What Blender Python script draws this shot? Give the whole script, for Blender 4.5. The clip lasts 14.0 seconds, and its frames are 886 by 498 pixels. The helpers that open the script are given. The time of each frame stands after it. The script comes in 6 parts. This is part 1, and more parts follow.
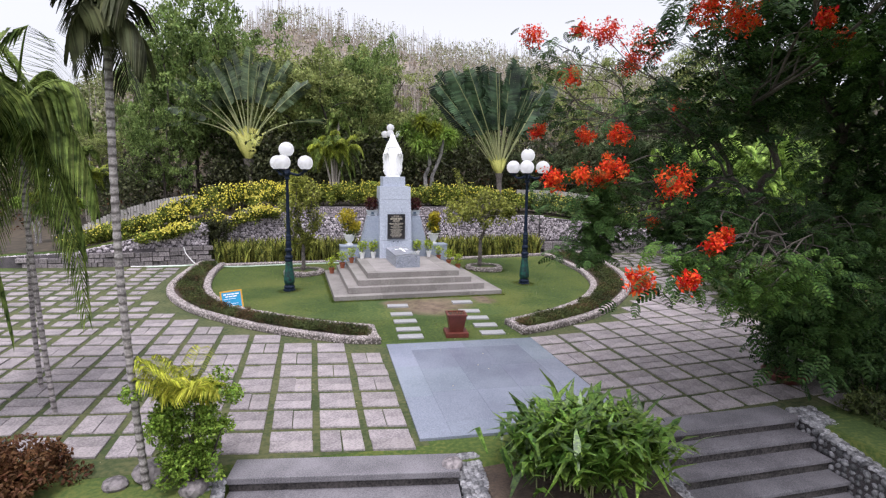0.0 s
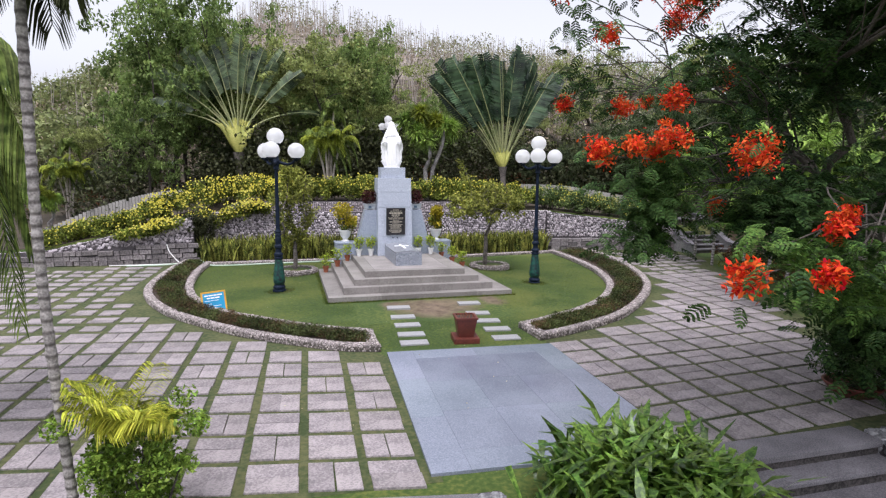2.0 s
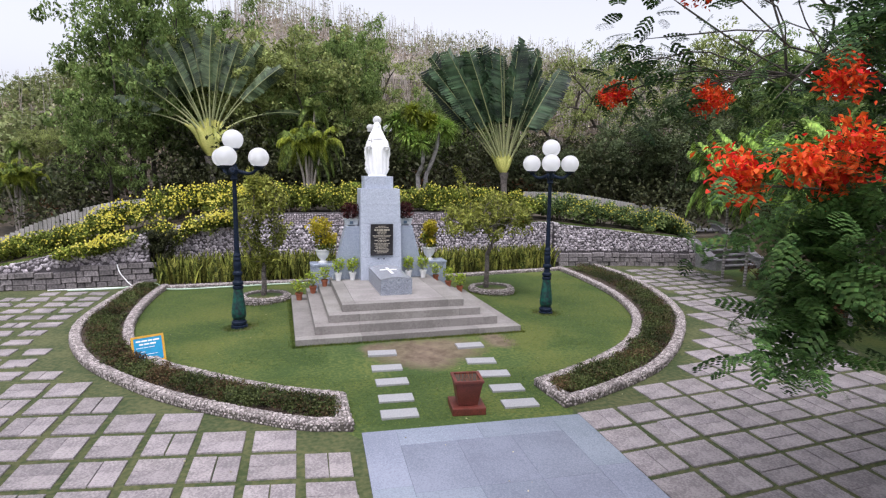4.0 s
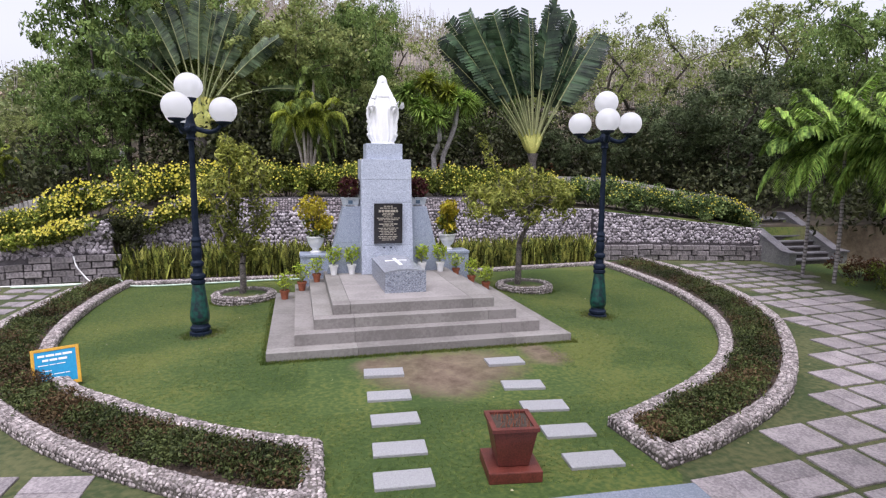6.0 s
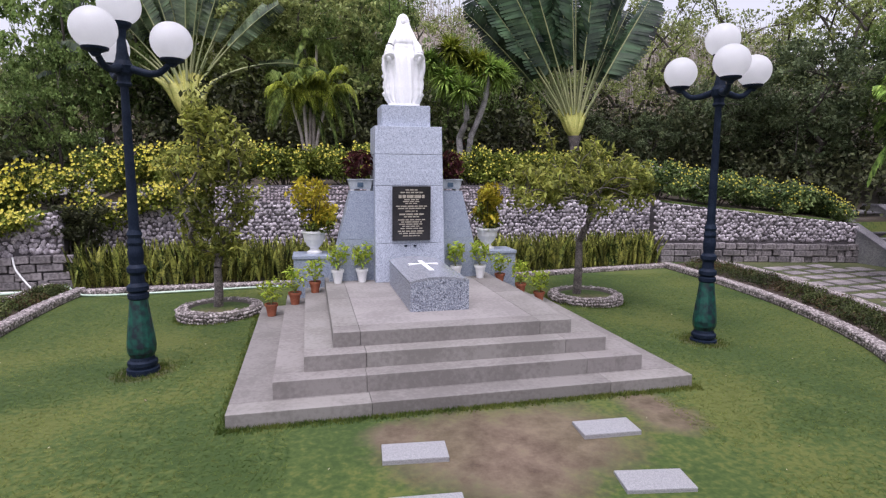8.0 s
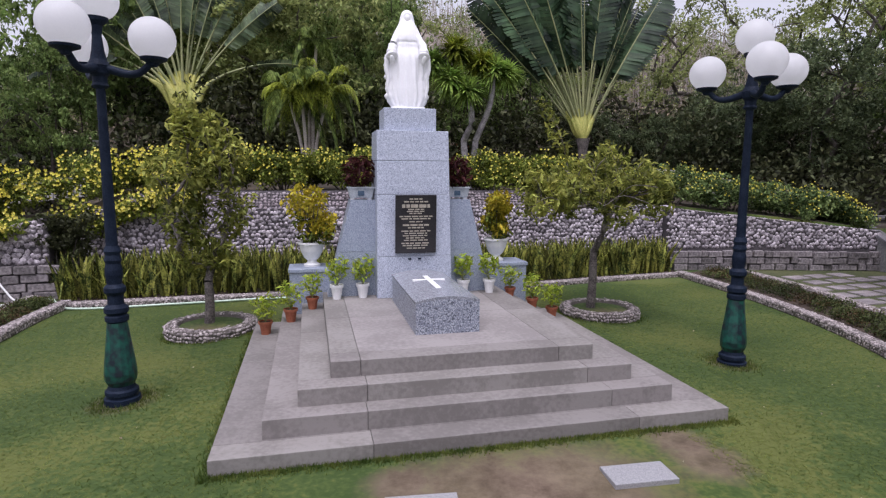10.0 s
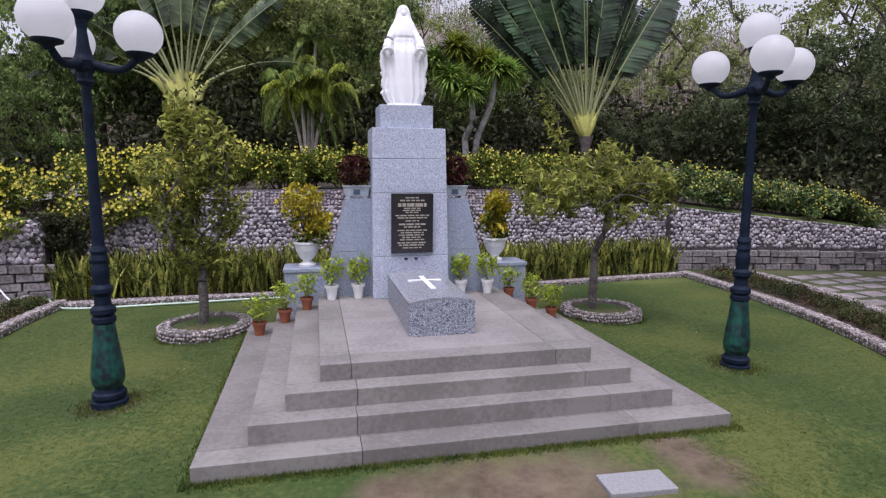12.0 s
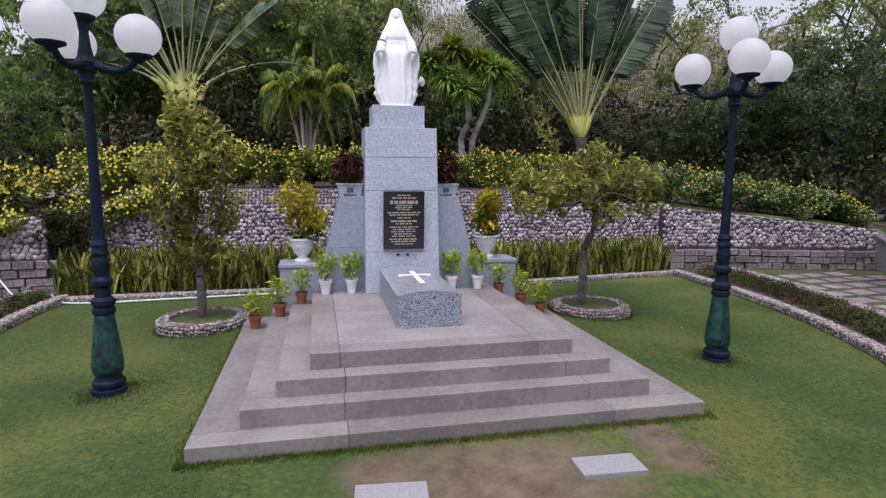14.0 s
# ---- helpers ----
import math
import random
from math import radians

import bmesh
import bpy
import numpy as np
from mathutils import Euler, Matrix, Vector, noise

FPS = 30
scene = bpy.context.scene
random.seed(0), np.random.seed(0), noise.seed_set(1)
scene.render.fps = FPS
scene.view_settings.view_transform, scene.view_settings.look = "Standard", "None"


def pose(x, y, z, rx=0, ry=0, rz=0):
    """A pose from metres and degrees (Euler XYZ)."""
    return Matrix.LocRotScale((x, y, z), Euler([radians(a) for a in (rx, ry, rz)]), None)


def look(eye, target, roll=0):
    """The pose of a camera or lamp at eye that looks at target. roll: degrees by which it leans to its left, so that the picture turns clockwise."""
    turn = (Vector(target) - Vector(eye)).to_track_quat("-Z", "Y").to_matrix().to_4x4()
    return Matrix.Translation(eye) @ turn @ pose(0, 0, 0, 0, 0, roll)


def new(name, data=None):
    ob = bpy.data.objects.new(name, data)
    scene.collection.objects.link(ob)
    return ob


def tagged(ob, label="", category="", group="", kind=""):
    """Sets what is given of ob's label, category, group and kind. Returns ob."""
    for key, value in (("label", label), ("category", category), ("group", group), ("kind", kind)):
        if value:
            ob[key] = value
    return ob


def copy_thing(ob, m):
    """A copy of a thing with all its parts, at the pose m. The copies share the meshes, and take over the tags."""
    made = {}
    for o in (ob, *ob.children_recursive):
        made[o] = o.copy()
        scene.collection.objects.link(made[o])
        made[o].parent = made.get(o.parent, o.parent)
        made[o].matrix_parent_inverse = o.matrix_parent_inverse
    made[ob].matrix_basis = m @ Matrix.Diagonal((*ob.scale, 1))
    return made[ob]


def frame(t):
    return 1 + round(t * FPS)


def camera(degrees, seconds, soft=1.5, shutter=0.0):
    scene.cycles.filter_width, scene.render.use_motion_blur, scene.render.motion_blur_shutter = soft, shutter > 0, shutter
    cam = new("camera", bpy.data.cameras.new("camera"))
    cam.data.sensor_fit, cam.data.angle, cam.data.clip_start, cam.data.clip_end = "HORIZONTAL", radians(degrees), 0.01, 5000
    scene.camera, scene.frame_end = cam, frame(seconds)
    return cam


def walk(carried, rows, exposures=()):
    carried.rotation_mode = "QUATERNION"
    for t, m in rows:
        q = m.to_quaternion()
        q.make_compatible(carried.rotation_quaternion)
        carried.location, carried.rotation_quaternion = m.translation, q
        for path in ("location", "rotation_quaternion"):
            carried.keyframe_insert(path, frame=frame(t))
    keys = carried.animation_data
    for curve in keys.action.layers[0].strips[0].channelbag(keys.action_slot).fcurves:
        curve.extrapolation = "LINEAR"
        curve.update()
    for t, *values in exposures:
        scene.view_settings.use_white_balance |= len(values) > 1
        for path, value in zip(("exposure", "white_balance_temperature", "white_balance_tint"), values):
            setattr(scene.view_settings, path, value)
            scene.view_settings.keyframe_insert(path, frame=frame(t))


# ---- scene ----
cam = camera(76.0, 14.0, 1.25)
PATH = [
    (0, (-3.161, -16.224, 3.724), (-2.704, -14.295, 3.458), 0.76),
    (0.5, (-3.137, -16.032, 3.654), (-2.681, -14.103, 3.387), 0.83),
    (1, (-3.094, -15.768, 3.535), (-2.641, -13.839, 3.270), 0.68),
    (1.5, (-3.044, -15.340, 3.412), (-2.585, -13.411, 3.145), 0.68),
    (2, (-3.038, -14.747, 3.422), (-2.569, -12.821, 3.155), 0.64),
    (2.5, (-2.942, -14.059, 3.589), (-2.464, -12.135, 3.326), 0.77),
    (3, (-2.776, -13.360, 3.741), (-2.280, -11.441, 3.473), 0.64),
    (5.5, (-1.827, -9.728, 3.136), (-1.382, -7.795, 2.885), 0.47),
    (6, (-1.710, -8.874, 2.894), (-1.279, -6.938, 2.635), 0.38),
    (6.5, (-1.590, -8.070, 2.731), (-1.162, -6.133, 2.473), 0.45),
    (7, (-1.577, -7.153, 2.609), (-1.168, -5.212, 2.349), 0.29),
    (7.5, (-1.547, -6.237, 2.448), (-1.149, -4.294, 2.187), 0.24),
    (10, (-1.470, -4.963, 2.566), (-1.079, -3.019, 2.308), 0.24),
    (10.5, (-1.467, -4.985, 2.534), (-1.080, -3.040, 2.274), 0.22),
    (11, (-1.456, -4.931, 2.447), (-1.072, -2.985, 2.187), 0.17),
    (11.5, (-1.412, -4.874, 2.450), (-1.034, -2.928, 2.185), 0.21),
    (12, (-1.321, -4.825, 2.557), (-0.947, -2.878, 2.295), 0.21),
    (12.5, (-1.281, -4.839, 2.635), (-0.909, -2.891, 2.372), 0.25),
    (13, (-1.231, -4.934, 2.643), (-0.863, -2.985, 2.383), 0.31),
    (13.5, (-1.197, -5.049, 2.602), (-0.830, -3.100, 2.341), 0.34),
    (14, (-1.203, -5.098, 2.521), (-0.835, -3.149, 2.262), 0.36),
]
EXPOSURES = [(0, -0.02, 6200, 17), (3, -0.06, 6160, 16), (5.5, -0.07, 6110, 19), (7.5, -0.15, 6060, 23), (10.0, -0.40, 6030, 24), (12.0, -0.43, 5950, 25), (14.0, -0.44, 6030, 24)]
walk(cam, [(t, look(eye, target, roll)) for t, eye, target, roll in PATH], EXPOSURES)

# ---- sky, sun ----
world = bpy.data.worlds.new("world")
scene.world = world
world.use_nodes = True
wn, wl = world.node_tree.nodes, world.node_tree.links
sky = wn.new("ShaderNodeTexSky")
sky.sky_type = "NISHITA"
sky.sun_disc = False
sky.sun_elevation, sky.sun_rotation = radians(71), radians(200)
sky.air_density, sky.dust_density, sky.ozone_density = 1.0, 4.0, 1.0
pale = wn.new("ShaderNodeHueSaturation")
pale.inputs["Saturation"].default_value = 0.14
wl.new(sky.outputs[0], pale.inputs["Color"])
wl.new(pale.outputs[0], wn["Background"].inputs[0])
wn["Background"].inputs[1].default_value = 0.275
sun_data = bpy.data.lights.new("sun", "SUN")
sun_data.energy, sun_data.angle, sun_data.color = 1.85, radians(30), (1.0, 0.97, 0.93)
sun = new("sun", sun_data)
sun.matrix_world = look((0, 0, 30), (3.5, 9.5, 0))

# ---- small helpers ----
rng = np.random.default_rng(7)


def ramp_of(c):
    return (c[0], c[1], c[2], 1.0)


def surface(name, c1, c2, scale=6.0, rough=0.7, bump=0.2, fine=60.0, metal=0.0, piece=0.0, leaf=0.0, island=0.0, c3=None, patch=0.5, spec=0.5):
    """Procedural material: two colours mixed at a coarse and a fine scale, bump, and a shade of its own for each piece or island."""
    m = bpy.data.materials.new(name)
    m.use_nodes = True
    n, l = m.node_tree.nodes, m.node_tree.links
    b = n["Principled BSDF"]
    co = n.new("ShaderNodeTexCoord")
    big = n.new("ShaderNodeTexNoise")
    big.inputs["Scale"].default_value, big.inputs["Detail"].default_value = scale, 5.0
    small = n.new("ShaderNodeTexNoise")
    small.inputs["Scale"].default_value, small.inputs["Detail"].default_value = fine, 4.0
    l.new(co.outputs["Object"], big.inputs["Vector"])
    l.new(co.outputs["Object"], small.inputs["Vector"])
    mid = n.new("ShaderNodeMath")
    mid.operation = "MULTIPLY_ADD"
    l.new(big.outputs[0], mid.inputs[0])
    mid.inputs[1].default_value = patch * 2
    off = n.new("ShaderNodeMath")
    off.operation = "MULTIPLY_ADD"
    l.new(small.outputs[0], off.inputs[0])
    off.inputs[1].default_value, off.inputs[2].default_value = 1.2, -0.6 + 0.5 - patch
    l.new(off.outputs[0], mid.inputs[2])
    ramp = n.new("ShaderNodeValToRGB")
    ramp.color_ramp.elements[0].position, ramp.color_ramp.elements[1].position = 0.3, 0.7
    ramp.color_ramp.elements[0].color, ramp.color_ramp.elements[1].color = ramp_of(c1), ramp_of(c2)
    if c3:
        e = ramp.color_ramp.elements.new(0.5)
        e.color = ramp_of(c3)
    l.new(mid.outputs[0], ramp.inputs[0])
    colour = ramp.outputs[0]
    if piece or island:
        hsv = n.new("ShaderNodeHueSaturation")
        src = n.new("ShaderNodeObjectInfo").outputs["Random"] if piece else n.new("ShaderNodeNewGeometry").outputs["Random Per Island"]
        amount = piece or island
        val = n.new("ShaderNodeMapRange")
        l.new(src, val.inputs[0])
        val.inputs[3].default_value, val.inputs[4].default_value = 1.0 - amount, 1.0 + amount
        l.new(val.outputs[0], hsv.inputs["Value"])
        hue = n.new("ShaderNodeMath")
        hue.operation = "MULTIPLY"
        l.new(src, hue.inputs[0])
        hue.inputs[1].default_value = 37.0
        fr = n.new("ShaderNodeMath")
        fr.operation = "FRACT"
        l.new(hue.outputs[0], fr.inputs[0])
        hr = n.new("ShaderNodeMapRange")
        l.new(fr.outputs[0], hr.inputs[0])
        hr.inputs[3].default_value, hr.inputs[4].default_value = 0.485, 0.515
        l.new(hr.outputs[0], hsv.inputs["Hue"])
        l.new(colour, hsv.inputs["Color"])
        colour = hsv.outputs[0]
    l.new(colour, b.inputs["Base Color"])
    b.inputs["Roughness"].default_value, b.inputs["Metallic"].default_value = rough, metal
    b.inputs["Specular IOR Level"].default_value = spec
    if bump:
        bm_ = n.new("ShaderNodeBump")
        bm_.inputs["Strength"].default_value, bm_.inputs["Distance"].default_value = bump, 0.02
        l.new(small.outputs[0], bm_.inputs["Height"])
        l.new(bm_.outputs[0], b.inputs["Normal"])
    if leaf:
        tr = n.new("ShaderNodeBsdfTranslucent")
        l.new(colour, tr.inputs["Color"])
        mix = n.new("ShaderNodeMixShader")
        mix.inputs[0].default_value = leaf
        l.new(b.outputs[0], mix.inputs[1])
        l.new(tr.outputs[0], mix.inputs[2])
        l.new(mix.outputs[0], n["Material Output"].inputs[0])
    return m


def granite(name, base, dark, light, size=90.0, rough=0.45):
    """Speckled stone: three grains by two cell patterns."""
    m = surface(name, [v * 0.94 for v in base], base, 1.6, rough, 0.05, 200.0)
    n, l = m.node_tree.nodes, m.node_tree.links
    b = n["Principled BSDF"]
    last = b.inputs["Base Color"].links[0].from_socket
    co = n.new("ShaderNodeTexCoord")
    for k, (tone, lo, hi) in enumerate(((dark, 0.0, 0.27), (light, 0.72, 1.0))):
        v = n.new("ShaderNodeTexVoronoi")
        v.inputs["Scale"].default_value = size * (1.0 + 0.45 * k)
        l.new(co.outputs["Object"], v.inputs["Vector"])
        sep = n.new("ShaderNodeSeparateColor")
        l.new(v.outputs["Color"], sep.inputs[0])
        th = n.new("ShaderNodeMath")
        th.operation = "LESS_THAN" if k == 0 else "GREATER_THAN"
        th.inputs[1].default_value = hi if k == 0 else lo
        l.new(sep.outputs[k], th.inputs[0])
        mx = n.new("ShaderNodeMix")
        mx.data_type = "RGBA"
        l.new(th.outputs[0], mx.inputs[0])
        l.new(last, mx.inputs[6])
        mx.inputs[7].default_value = ramp_of(tone)
        last = mx.outputs[2]
    l.new(last, b.inputs["Base Color"])
    return m


def worn(m, spots, tones):
    """Bare, trodden places in a ground material: each spot (x, y, radius), with a ragged rim."""
    n, l = m.node_tree.nodes, m.node_tree.links
    b = n["Principled BSDF"]
    co = n.new("ShaderNodeTexCoord")
    nz = n.new("ShaderNodeTexNoise")
    nz.inputs["Scale"].default_value, nz.inputs["Detail"].default_value, nz.inputs["Roughness"].default_value = 3.4, 9.0, 0.72
    l.new(co.outputs["Object"], nz.inputs["Vector"])
    hue = n.new("ShaderNodeValToRGB")
    hue.color_ramp.elements[0].position, hue.color_ramp.elements[1].position = 0.35, 0.65
    hue.color_ramp.elements[0].color, hue.color_ramp.elements[1].color = ramp_of(tones[0]), ramp_of(tones[1])
    l.new(nz.outputs[0], hue.inputs[0])
    last = b.inputs["Base Color"].links[0].from_socket
    for x, y, r in spots:
        d = n.new("ShaderNodeVectorMath")
        d.operation = "DISTANCE"
        l.new(co.outputs["Object"], d.inputs[0])
        d.inputs[1].default_value = (x, y, 0)
        a = n.new("ShaderNodeMath")
        a.operation = "MULTIPLY_ADD"
        l.new(nz.outputs[0], a.inputs[0])
        a.inputs[1].default_value = 1.5 * r
        l.new(d.outputs["Value"], a.inputs[2])
        f = n.new("ShaderNodeMapRange")
        l.new(a.outputs[0], f.inputs[0])
        f.inputs[1].default_value, f.inputs[2].default_value = 1.35 * r, 2.0 * r
        f.inputs[3].default_value, f.inputs[4].default_value = 0.85, 0.0
        mx = n.new("ShaderNodeMix")
        mx.data_type = "RGBA"
        l.new(f.outputs[0], mx.inputs[0])
        l.new(last, mx.inputs[6])
        l.new(hue.outputs[0], mx.inputs[7])
        last = mx.outputs[2]
    l.new(last, b.inputs["Base Color"])


# ---- materials ----
M = {}
M["grass"] = surface("grass", (0.031, 0.06, 0.008), (0.095, 0.113, 0.022), 0.55, 0.95, 0.35, 16.0, c3=(0.052, 0.084, 0.014), patch=0.75)
M["blade"] = surface("blade", (0.06, 0.105, 0.013), (0.16, 0.19, 0.035), 0.6, 0.7, 0.0, 9.0, leaf=0.45, island=0.25)
worn(M["grass"], [(-0.3, -0.95, 0.75), (0.5, -0.9, 0.75), (0.05, -1.5, 0.5), (1.8, -0.75, 0.35), (-3.8, 1.76, 0.32), (3.93, 1.66, 0.3), (-0.95, -0.65, 0.3), (1.75, -0.35, 0.3), (17.5, 8.0, 2.4), (17.0, 3.5, 1.8), (20.0, 5.0, 3.0), (17.5, 12.0, 2.2), (14.5, 10.8, 1.2), (20.0, 0.0, 3.0)], [(0.075, 0.05, 0.033), (0.19, 0.14, 0.1)])
M["soil"] = surface("soil", (0.034, 0.024, 0.017), (0.074, 0.051, 0.037), 3.0, 0.95, 0.7, 30.0)
M["slope"] = surface("slope", (0.029, 0.024, 0.015), (0.073, 0.055, 0.036), 0.25, 0.95, 0.5, 3.0)
M["paver"] = surface("paver", (0.175, 0.155, 0.162), (0.33, 0.292, 0.296), 2.5, 0.8, 0.35, 40.0, piece=0.14)
M["paver_joined"] = surface("paver_joined", (0.175, 0.155, 0.162), (0.33, 0.292, 0.296), 2.5, 0.8, 0.35, 40.0, island=0.14)
M["slab"] = surface("slab", (0.165, 0.187, 0.24), (0.25, 0.277, 0.34), 0.7, 0.22, 0.02, 60.0, piece=0.1)
M["step"] = surface("step", (0.18, 0.165, 0.155), (0.24, 0.222, 0.21), 1.6, 0.75, 0.2, 22.0, piece=0.12, patch=0.8)
M["step_pale"] = surface("step_pale", (0.225, 0.208, 0.198), (0.3, 0.279, 0.266), 1.6, 0.7, 0.15, 22.0, piece=0.05, patch=0.8)
M["stair"] = surface("stair", (0.098, 0.093, 0.103), (0.21, 0.2, 0.217), 1.8, 0.75, 0.25, 60.0, piece=0.06)
M["granite"] = granite("granite", (0.4, 0.44, 0.53), (0.25, 0.28, 0.355), (0.58, 0.62, 0.7), 80.0)
M["granite_dark"] = granite("granite_dark", (0.28, 0.325, 0.41), (0.19, 0.22, 0.29), (0.39, 0.435, 0.52), 90.0)
M["granite_tomb"] = granite("granite_tomb", (0.215, 0.237, 0.29), (0.09, 0.1, 0.127), (0.42, 0.445, 0.5), 60.0, 0.4)
M["polished"] = granite("polished", (0.25, 0.262, 0.295), (0.17, 0.18, 0.205), (0.35, 0.365, 0.4), 60.0, 0.25)
M["stone_white"] = granite("stone_white", (0.29, 0.29, 0.3), (0.24, 0.24, 0.25), (0.35, 0.35, 0.36), 120.0, 0.6)
M["plaque"] = surface("plaque", (0.018, 0.017, 0.02), (0.035, 0.032, 0.035), 3.0, 0.25, 0.02)
M["ceramic"] = surface("ceramic", (0.3, 0.34, 0.38), (0.5, 0.53, 0.56), 12.0, 0.3, 0.02)
M["gilt"] = surface("gilt", (0.34, 0.3, 0.24), (0.46, 0.42, 0.35), 20.0, 0.5, 0.0)
M["statue"] = surface("statue", (0.9, 0.9, 0.915), (0.95, 0.95, 0.96), 3.0, 0.35, 0.04, 40.0)
M["white_paint"] = surface("white_paint", (0.74, 0.74, 0.74), (0.84, 0.84, 0.83), 5.0, 0.5, 0.03)
M["globe"] = surface("globe", (0.92, 0.92, 0.93), (0.95, 0.95, 0.955), 4.0, 0.25, 0.0, leaf=0.7)
M["iron"] = surface("iron", (0.006, 0.011, 0.024), (0.016, 0.025, 0.045), 9.0, 0.55, 0.15, 80.0, spec=0.12)
M["green_paint"] = surface("green_paint", (0.008, 0.014, 0.022), (0.008, 0.085, 0.06), 5.0, 0.35, 0.08, 14.0)
M["mortar"] = surface("mortar", (0.05, 0.044, 0.048), (0.1, 0.09, 0.095), 3.0, 0.95, 0.4)
M["mortar_pale"] = surface("mortar_pale", (0.07, 0.06, 0.055), (0.13, 0.115, 0.1), 3.0, 0.95, 0.4)
M["pebble"] = surface("pebble", (0.185, 0.158, 0.175), (0.5, 0.455, 0.485), 7.0, 0.7, 0.1, 30.0, island=0.5)
M["pebble_top"] = surface("pebble_top", (0.2, 0.165, 0.178), (0.3, 0.265, 0.275), 0.8, 0.8, 0.1, 30.0, island=0.35)
M["pebble_kerb"] = surface("pebble_kerb", (0.16, 0.135, 0.13), (0.44, 0.39, 0.38), 9.0, 0.75, 0.1, 30.0, island=0.45)
M["block"] = surface("block", (0.1, 0.089, 0.092), (0.28, 0.25, 0.253), 3.5, 0.85, 0.6, 18.0, piece=0.32)
M["concrete"] = surface("concrete", (0.147, 0.147, 0.154), (0.256, 0.25, 0.243), 1.6, 0.85, 0.3, 30.0, piece=0.08)
M["terracotta"] = surface("terracotta", (0.255, 0.072, 0.034), (0.357, 0.119, 0.06), 8.0, 0.7, 0.15)
M["red_pot"] = surface("red_pot", (0.085, 0.019, 0.013), (0.145, 0.034, 0.024), 5.0, 0.45, 0.12)
M["blue_board"] = surface("blue_board", (0.0, 0.23, 0.46), (0.005, 0.28, 0.52), 4.0, 0.4, 0.0)
M["orange_frame"] = surface("orange_frame", (0.52, 0.27, 0.02), (0.64, 0.36, 0.03), 6.0, 0.5, 0.0)
M["hose"] = surface("hose", (0.4, 0.55, 0.42), (0.6, 0.7, 0.6), 2.0, 0.4, 0.0)
M["bark"] = surface("bark", (0.04, 0.033, 0.028), (0.1, 0.085, 0.072), 6.0, 0.9, 0.6, 40.0)
M["bark_grey"] = surface("bark_grey", (0.149, 0.139, 0.142), (0.393, 0.368, 0.368), 7.0, 0.9, 0.5, 50.0)
M["bark_pale"] = surface("bark_pale", (0.3, 0.26, 0.23), (0.52, 0.47, 0.43), 3.0, 0.9, 0.3)


def foliage(name, dark, lite, spread=0.45, trans=0.22, scale=0.7, fine=25.0):
    return surface(name, dark, lite, scale, 0.55, 0.0, fine, leaf=trans, island=spread, spec=0.14)


M["leaf_wood"] = foliage("leaf_wood", (0.055, 0.088, 0.026), (0.3, 0.41, 0.13), 0.22, trans=0.4, fine=2.6)
M["leaf_olive"] = foliage("leaf_olive", (0.085, 0.105, 0.034), (0.42, 0.48, 0.17), 0.22, trans=0.4, fine=2.6)
# dark enough to carry the shade beneath the wood in its colour
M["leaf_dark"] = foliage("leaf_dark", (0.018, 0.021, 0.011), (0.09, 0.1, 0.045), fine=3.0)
M["leaf_bright"] = foliage("leaf_bright", (0.05, 0.088, 0.012), (0.316, 0.473, 0.077), trans=0.28)
M["leaf_hedge"] = foliage("leaf_hedge", (0.024, 0.038, 0.008), (0.3, 0.36, 0.06), trans=0.28)
M["leaf_hedge_cool"] = foliage("leaf_hedge_cool", (0.034, 0.062, 0.022), (0.26, 0.35, 0.12), trans=0.34, fine=10.0)
M["leaf_bed"] = foliage("leaf_bed", (0.022, 0.032, 0.011), (0.115, 0.14, 0.046))
M["leaf_small_tree"] = foliage("leaf_small_tree", (0.075, 0.092, 0.02), (0.42, 0.44, 0.1), trans=0.38, fine=7.0)
M["leaf_flame"] = foliage("leaf_flame", (0.012, 0.031, 0.012), (0.086, 0.16, 0.045), trans=0.26)
M["leaf_flame_young"] = foliage("leaf_flame_young", (0.018, 0.045, 0.012), (0.12, 0.215, 0.045), trans=0.28)
M["leaf_palm"] = foliage("leaf_palm", (0.03, 0.054, 0.012), (0.22, 0.29, 0.07), trans=0.32, fine=9.0)
M["leaf_young_palm"] = foliage("leaf_young_palm", (0.06, 0.115, 0.022), (0.36, 0.52, 0.11), trans=0.38, fine=9.0)
M["leaf_palm_gold"] = foliage("leaf_palm_gold", (0.06, 0.085, 0.01), (0.36, 0.41, 0.05), trans=0.28)
M["leaf_travel"] = surface("leaf_travel", (0.007, 0.021, 0.011), (0.075, 0.13, 0.063), 0.6, 0.36, 0.0, 1.6, leaf=0.2, island=0.45, spec=0.5)
M["leaf_sword"] = foliage("leaf_sword", (0.024, 0.044, 0.014), (0.33, 0.34, 0.075), 0.85, 0.2, 5.0)
M["leaf_croton"] = foliage("leaf_croton", (0.25, 0.225, 0.02), (0.57, 0.46, 0.038), 0.4)
M["leaf_red"] = foliage("leaf_red", (0.04, 0.01, 0.013), (0.08, 0.025, 0.02), 0.4)
M["leaf_rust"] = foliage("leaf_rust", (0.06, 0.026, 0.013), (0.14, 0.068, 0.03), 0.4)
M["leaf_dry"] = foliage("leaf_dry", (0.16, 0.125, 0.085), (0.5, 0.42, 0.31), 0.3)
M["leaf_pot"] = foliage("leaf_pot", (0.22, 0.32, 0.03), (0.56, 0.63, 0.1), trans=0.5, fine=9.0)
M["leaf_grey"] = foliage("leaf_grey", (0.035, 0.05, 0.025), (0.19, 0.24, 0.115), 0.22, trans=0.3, fine=2.6)
